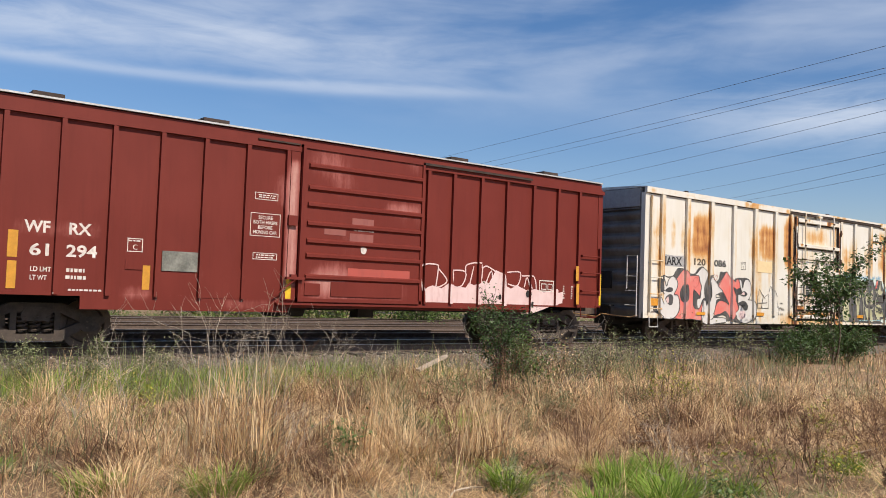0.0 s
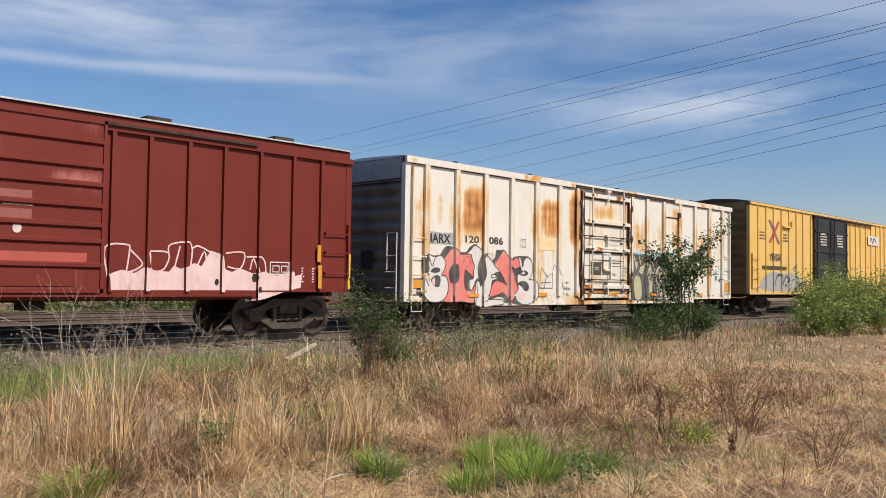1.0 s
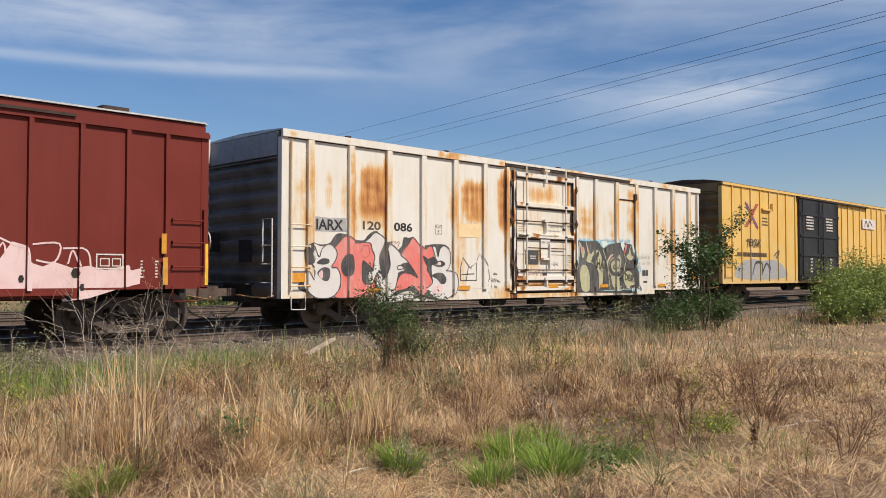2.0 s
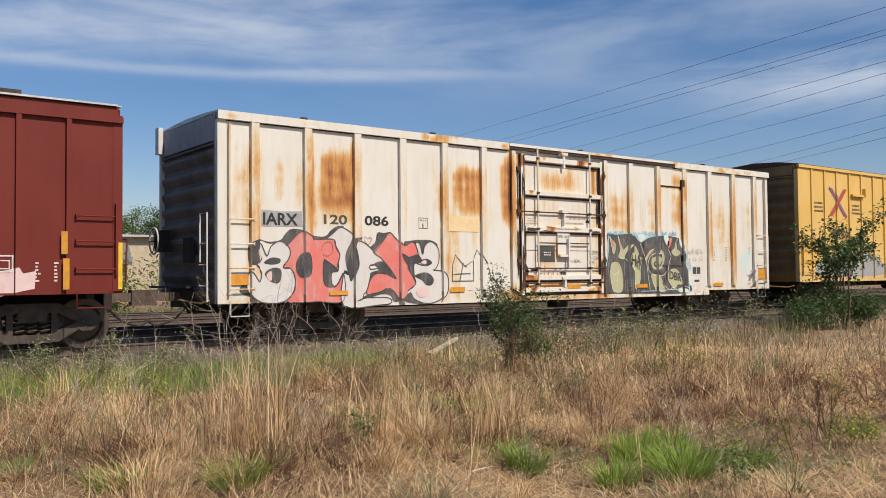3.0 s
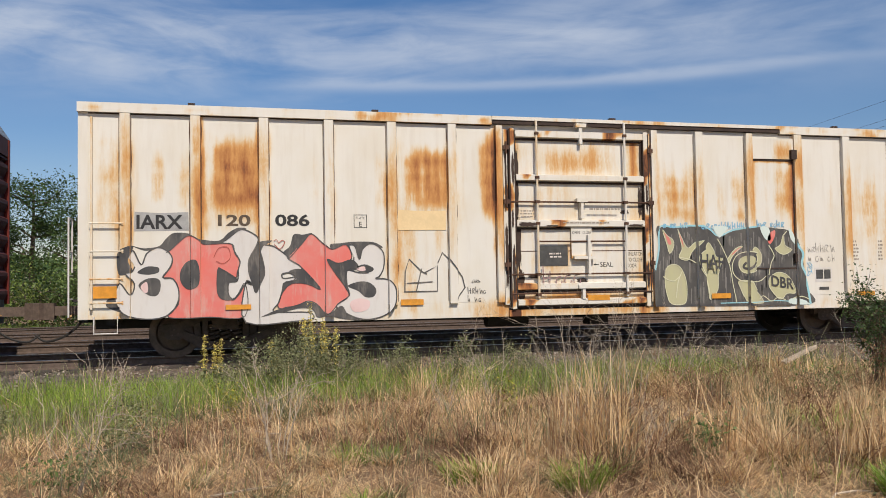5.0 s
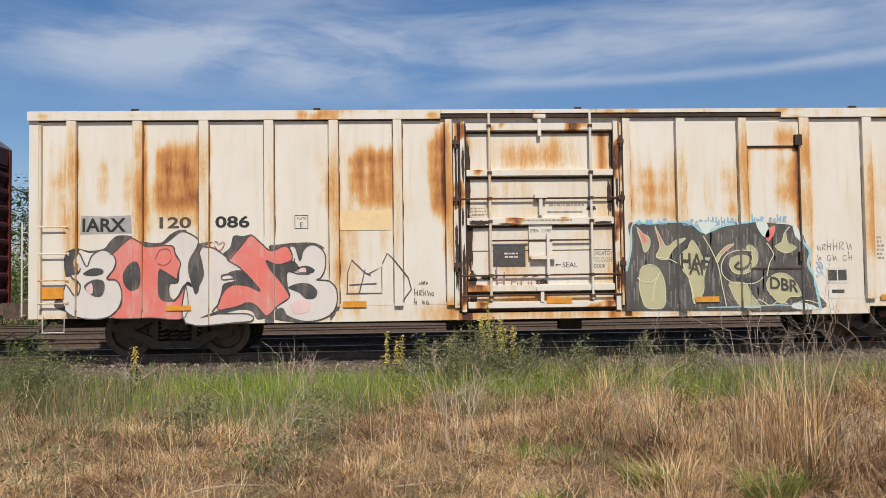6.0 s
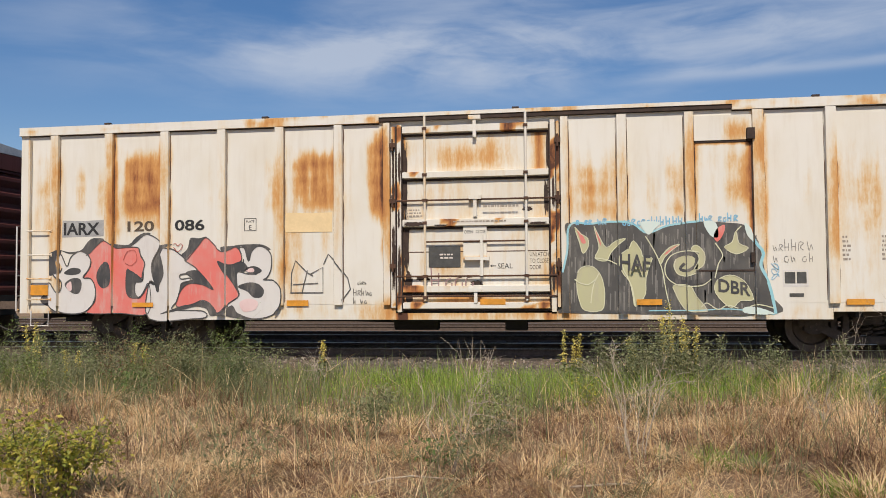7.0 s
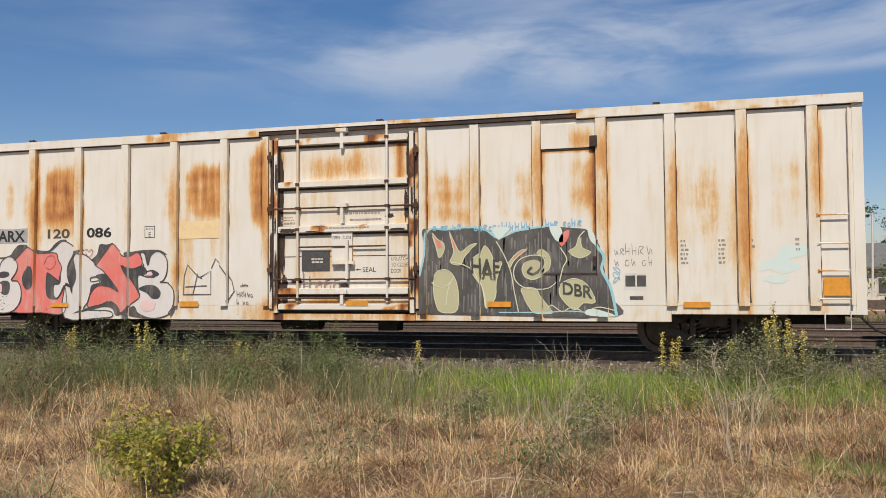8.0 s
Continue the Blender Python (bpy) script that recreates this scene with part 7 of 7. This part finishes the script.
for i in range(16):
    a, r = radians(RNG.uniform(-30, 70)), RNG.uniform(7, 13)
    shrub("weed", r * math.sin(a), r * math.cos(a), RNG.uniform(0.3, 0.5), 0.4, 6, 200, 0.04, (FRESHLEAF, LEMON, SAGE)[i % 3], "small green weed among the straw", "weed", "small weeds", bark=SAGE, r=0.004, jitter=0.05)


def mullein(x, y, h, spikes=3):
    z = float(lift(np.array(x), np.array(y)))
    w = new("flower_spike")
    g, lf = Geo(), []
    for i in range(spikes):
        a, hh = RNG.uniform(0, 6.28), h * RNG.uniform(0.75, 1.0)
        bx, by = x + 0.12 * math.cos(a), y + 0.12 * math.sin(a)
        tx, ty = bx + RNG.normal(0, 0.05), by + RNG.normal(0, 0.05)
        g.tube([(bx, by, z - 0.02), ((bx + tx) / 2, (by + ty) / 2, z + hh / 2), (tx, ty, z + hh)], 0.012, 5, 0.4)
        k = RNG.uniform(0.35, 1.0, 220)
        V, f = leaves(np.stack([bx + (tx - bx) * k, by + (ty - by) * k, z + hh * k], -1) + RNG.normal(0, 0.02, (220, 3)), 0.04)
        part("flower_head", quads("flower_head", V, BLOOM, None, f), BLOOM, w, "pale yellow flowers")
        k = RNG.uniform(0.02, 0.5, 70)
        lf.append(np.stack([bx + 0 * k, by + 0 * k, z + hh * k], -1) + RNG.normal(0, 0.05, (70, 3)))
    part("stem", g, SAGE, w)
    V, f = leaves(np.concatenate(lf), 0.11)
    part("foliage", quads("foliage", V, SAGE, None, f), SAGE, w)
    tagged(w, "upright weed with pale yellow flower spikes", "wildflower", "yellow flower spikes")


for x, y, h, k in ((-0.15, 14.0, 1.05, 3), (1.35, 13.9, 1.4, 4), (1.65, 13.7, 1.25, 3), (-10.3, 12.6, 1.05, 3), (-9.3, 13.3, 1.1, 3), (-7.2, 13.1, 0.9, 2), (-4.2, 13.6, 0.75, 1), (0.9, 13.9, 0.9, 2), (-8.2, 12.9, 0.85, 2)):
    mullein(x, y, h, k)


def dock(x, y, h):
    """A single dark seed stalk."""
    w = new("seed_stalk")
    part("stem", Geo().tube([(x, y, -0.02), (x - 0.02, y, h * 0.5), (x - 0.04, y, h)], 0.008, 5, 0.6), UMBER, w)
    k = RNG.uniform(0.35, 1.0, 260)
    P = np.stack([x - 0.04 * k, y + 0 * k, h * k], -1) + RNG.normal(0, 0.014, (260, 3))
    V, f = leaves(P, 0.03)
    part("seed_head", quads("seed_head", V, UMBER, None, f), UMBER, w, "dark rust-brown seeds")
    tagged(w, "dark brown dried seed stalk", "dry weed")


dock(8.4, 4.7, 0.54)
dock(7.6, 3.5, 0.3)
shrub("twiggy_bush", 8.7, 9.7, 0.8, 0.3, 12, 420, 0.035, UMBER, "leafless dark brown twiggy bush", "dead bush", "dead bushes", bark=UMBER, r=0.005)
shrub("twiggy_bush", 9.7, 9.6, 0.75, 0.35, 12, 420, 0.035, HAY, "half-dry straw-coloured bush in dry grass", "dead bush", "dead bushes", bark=UMBER, r=0.005)


def plank():
    g = Geo().prism([(0, 0), (0.95, 0.0), (1.0, 0.05), (0.92, 0.09), (0.02, 0.10)], "z", 0, 0.04)
    ob = new("plank", g.mesh("plank", TWIG))
    ob.matrix_basis = pose(9.1, 12.4, 0.22, 0, -13, 20)
    tagged(ob, "weathered pale broken plank leaning in the grass", "plank")
    for x, y, a, l in ((-0.1, 7.2, 15, 1.6), (2.3, 9.4, 8, 2.2), (2.6, 9.1, -6, 1.8), (-1.8, 6.8, 30, 1.2), (8.7, 3.9, -10, 1.8), (4.2, 5.3, 25, 1.0), (9.2, 4.6, 3, 2.4)):
        pts = [(i * l / 5, 0.04 * math.sin(i * 1.7 + a), 0.03 + 0.03 * math.sin(i * 1.1)) for i in range(6)]
        o = new("dead_stick", Geo().tube(pts, 0.009, 5, 0.5).mesh("dead_stick", TWIG))
        o.matrix_basis = pose(x, y, float(lift(np.array(x), np.array(y))) + 0.02, 0, 0, a)
        tagged(o, "bleached dead stick lying on straw", "stick", "fallen sticks")


plank()


# ---- beyond the tracks ----
def tree(x, y, h, crown_r, n, mat, leaf, label):
    t = new("tree")
    g, tips = Geo(), []
    lean = RNG.normal(0, 0.4, 2)
    top = np.array([x + lean[0], y + lean[1], h * 0.8])
    base = np.array([x, y, -0.05])
    g.tube([tuple(base), tuple(base + (top - base) * 0.35 + RNG.normal(0, 0.12, 3)), tuple(base + (top - base) * 0.7 + RNG.normal(0, 0.15, 3)), tuple(top)], h * 0.022, 8, 0.25)
    for i in range(16):
        k = RNG.uniform(0.28, 0.95)
        p = base + (top - base) * k
        a, l = RNG.uniform(0, 6.283), crown_r * RNG.uniform(0.55, 1.1) * (1.15 - 0.55 * k)
        q = p + np.array([math.cos(a) * l, math.sin(a) * l, l * RNG.uniform(0.1, 0.55)])
        m = (p + q) / 2 + RNG.normal(0, 0.15, 3)
        g.tube([tuple(p), tuple(m), tuple(q)], h * 0.008, 5, 0.35)
        for _ in range(7):
            f = RNG.uniform(0.45, 1.08)
            tips.append(p + (q - p) * f + RNG.normal(0, crown_r * 0.14, 3))
    part("trunk", g, BARK, t)
    tips = np.array(tips)
    c = tips[RNG.integers(0, len(tips), n)]
    P = c + RNG.normal(0, 1, (n, 3)) * np.array([crown_r * 0.12, crown_r * 0.12, crown_r * 0.085])
    V, f = leaves(P, leaf, 0.1)
    part("crown", quads("crown", V, mat, None, f), mat, t)
    tagged(t, label, "tree", "trees behind the tracks")


def back_trees():
    rnd = random.Random(21)
    for az, d, h in ((-27, 58, 8.4), (-23, 55, 8.2), (-19, 60, 9.0), (-15, 56, 8.4), (-11, 60, 9.2), (-7.5, 55, 8.6), (-4.6, 56, 8.8), (-2.0, 60, 7.6), (0.8, 66, 7.4), (3.5, 60, 7.2), (6.2, 56, 6.8), (8.6, 52, 6.0), (13.6, 86, 8.0), (15.2, 84, 8.6), (17.2, 82, 8.3), (19.4, 80, 8.4), (20.8, 64, 6.4), (23.2, 52, 5.9), (26, 50, 6.0), (29, 55, 6.4), (33, 55, 6.2), (37, 60, 6.5), (41, 60, 6.3)):
        a = radians(az)
        tree(d * math.sin(a), d * math.cos(a), h * 1.12, h * 0.40, 8500, LEAF if az < 10 or rnd.random() < 0.5 else FRESHLEAF, 0.21, "broad-leaved tree with dark green crown")
    for i in range(44):
        az = radians(-30 + i * 1.75)
        if 9.8 < math.degrees(az) < 13.2 or 15.6 < math.degrees(az) < 19.6:
            continue
        d = rnd.uniform(36, 46)
        shrub("shrub", d * math.sin(az), d * math.cos(az), rnd.uniform(1.7, 3.0), 0.6, 9, 2600, 0.15, (LEAF, FRESHLEAF, LEAF, BRIGHTLEAF)[i % 4] if i < 24 else (BRIGHTLEAF if i % 2 else FRESHLEAF), "thick green undergrowth behind the tracks", group="undergrowth behind the tracks", depth=2, r=0.02, jitter=0.5)


back_trees()


def far_house(az, d, w, dep, h, wall, roof, label, rise=1.7):
    a = radians(az)
    ob = new("house")
    part("wall", Geo().box(-w / 2, w / 2, -dep / 2, dep / 2, -0.2, h), wall, ob)
    part("roof", Geo().prism([(-dep / 2 - 0.5, h - 0.05), (-dep / 2 - 0.5, h + 0.1), (0, h + rise), (dep / 2 + 0.5, h + 0.1), (dep / 2 + 0.5, h - 0.05)], "x", -w / 2 - 0.5, w / 2 + 0.5), roof, ob)
    for x in np.arange(-w / 2 + 1.2, w / 2 - 1.0, 2.6) if rise > 1 else ():
        win = part("window", Geo().box(x, x + 1.1, -dep / 2 - 0.06, -dep / 2 + 0.05, h * 0.38, h * 0.8), CHALK, ob)
        part("pane", Geo().box(x + 0.08, x + 1.02, -dep / 2 - 0.08, -dep / 2 - 0.05, h * 0.38 + 0.08, h * 0.8 - 0.08), DARKPLATE, win)
    ob.matrix_basis = pose(d * math.sin(a), d * math.cos(a), 0, 0, 0, -12)
    tagged(ob, label, "house", "houses beyond the tracks")


STUCCO = plain("pale_stucco", (0.62, 0.58, 0.5), 0.9, 0, 0.1, 3, 0.2)
TANWALL = plain("tan_sheet_wall", (0.50, 0.42, 0.30), 0.85, 0, 0.12, 2, 0.2)
SHINGLE = plain("grey_shingles", (0.16, 0.16, 0.155), 0.9, 0, 0.3, 8, 0.4)
far_house(12.2, 62, 9, 6, 2.6, STUCCO, SHINGLE, "low pale house with grey roof behind the tracks")
far_house(17.8, 66, 11, 8, 4.5, TANWALL, ROOFPALE, "low beige flat-roofed shed behind the tracks", 0.3)
far_house(8.2, 75, 9, 6, 2.6, STUCCO, SHINGLE, "low pale house with grey roof half hidden by trees")
for i in range(16):
    far_house(5 + i * 0.9 + 0.4 * math.sin(i * 3), 230 + 25 * math.sin(i * 2.1), 12, 8, 5 + 2 * math.sin(i * 1.3) ** 2, STUCCO if i % 3 else GREYPATCH, SHINGLE if i % 2 else ROOFPALE, "distant pale building of the town")


def far_woods():
    """A low wooded ridge at the horizon."""
    n = 60000
    a = np.radians(RNG.uniform(-70, 100, n))
    d = RNG.uniform(320, 420, n)
    top = 7 + 5 * np.sin(a * 7) ** 2 + 3 * np.sin(a * 23) ** 2
    z = RNG.random(n) ** 0.7 * top
    V, f = leaves(np.stack([d * np.sin(a), d * np.cos(a), z], -1), 3.2, 0.0)
    tagged(new("far_woods", quads("far_woods", V, LEAF, None, f)), "low dark wooded ridge at the horizon", "woods", kind="stuff")


far_woods()


# ---- overhead wires ----
WIREMAT = plain("dark_wire", (0.06, 0.065, 0.075), 0.6, 0.3, 0.2, 1, 0)


def wires():
    ends = [(38.19, 9.31, 16.88), (40.46, 8.86, 15.61), (41.60, 8.78, 15.35), (45.41, 8.23, 13.94), (48.08, 7.96, 13.42), (50.75, 7.60, 12.05), (54.89, 7.30, 10.97), (56.75, 6.77, 10.50), (57.85, 6.65, 9.68)]
    for az, e0, e1 in ends:
        def way(a, e):
            return Vector((math.sin(radians(a)) * math.cos(radians(e)), math.cos(radians(a)) * math.cos(radians(e)), math.sin(radians(e))))
        A, B = way(az, e0) * 240 / math.cos(radians(e0)), way(73.95, e1) * 105 / math.cos(radians(e1))
        eye = Vector((0, 0, EYE))
        pts = []
        for i in range(33):
            t = -0.55 + i * (2.1 + 0.55) / 32
            p = eye + A + (B - A) * t
            p.z += 2.2 * (t * (t - 1)) * 0.35
            pts.append(tuple(p))
        tagged(new("power_line", Geo().tube(pts, 0.03, 5).mesh("power_line", WIREMAT)), "thin dark overhead power line with slight sag", "power line", "overhead power lines")


wires()


# ---- the train runs ----
def run_at(t):
    """Metres along the track, between the rows of RUN."""
    for (a, p), (b, q) in zip(RUN, RUN[1:]):
        if t <= b:
            return p + (q - p) * (t - a) / (b - a)
    return RUN[-1][1]


def motions():
    for car in CARS:
        walk(car, [(t, pose(s, MID, RAIL)) for t, s in RUN])
    for w, x in WHEELSETS:
        walk(w, [(i / 10, pose(x, 0, 0.42, 0, math.degrees(run_at(i / 10) / 0.42), 0)) for i in range(81)])


motions()
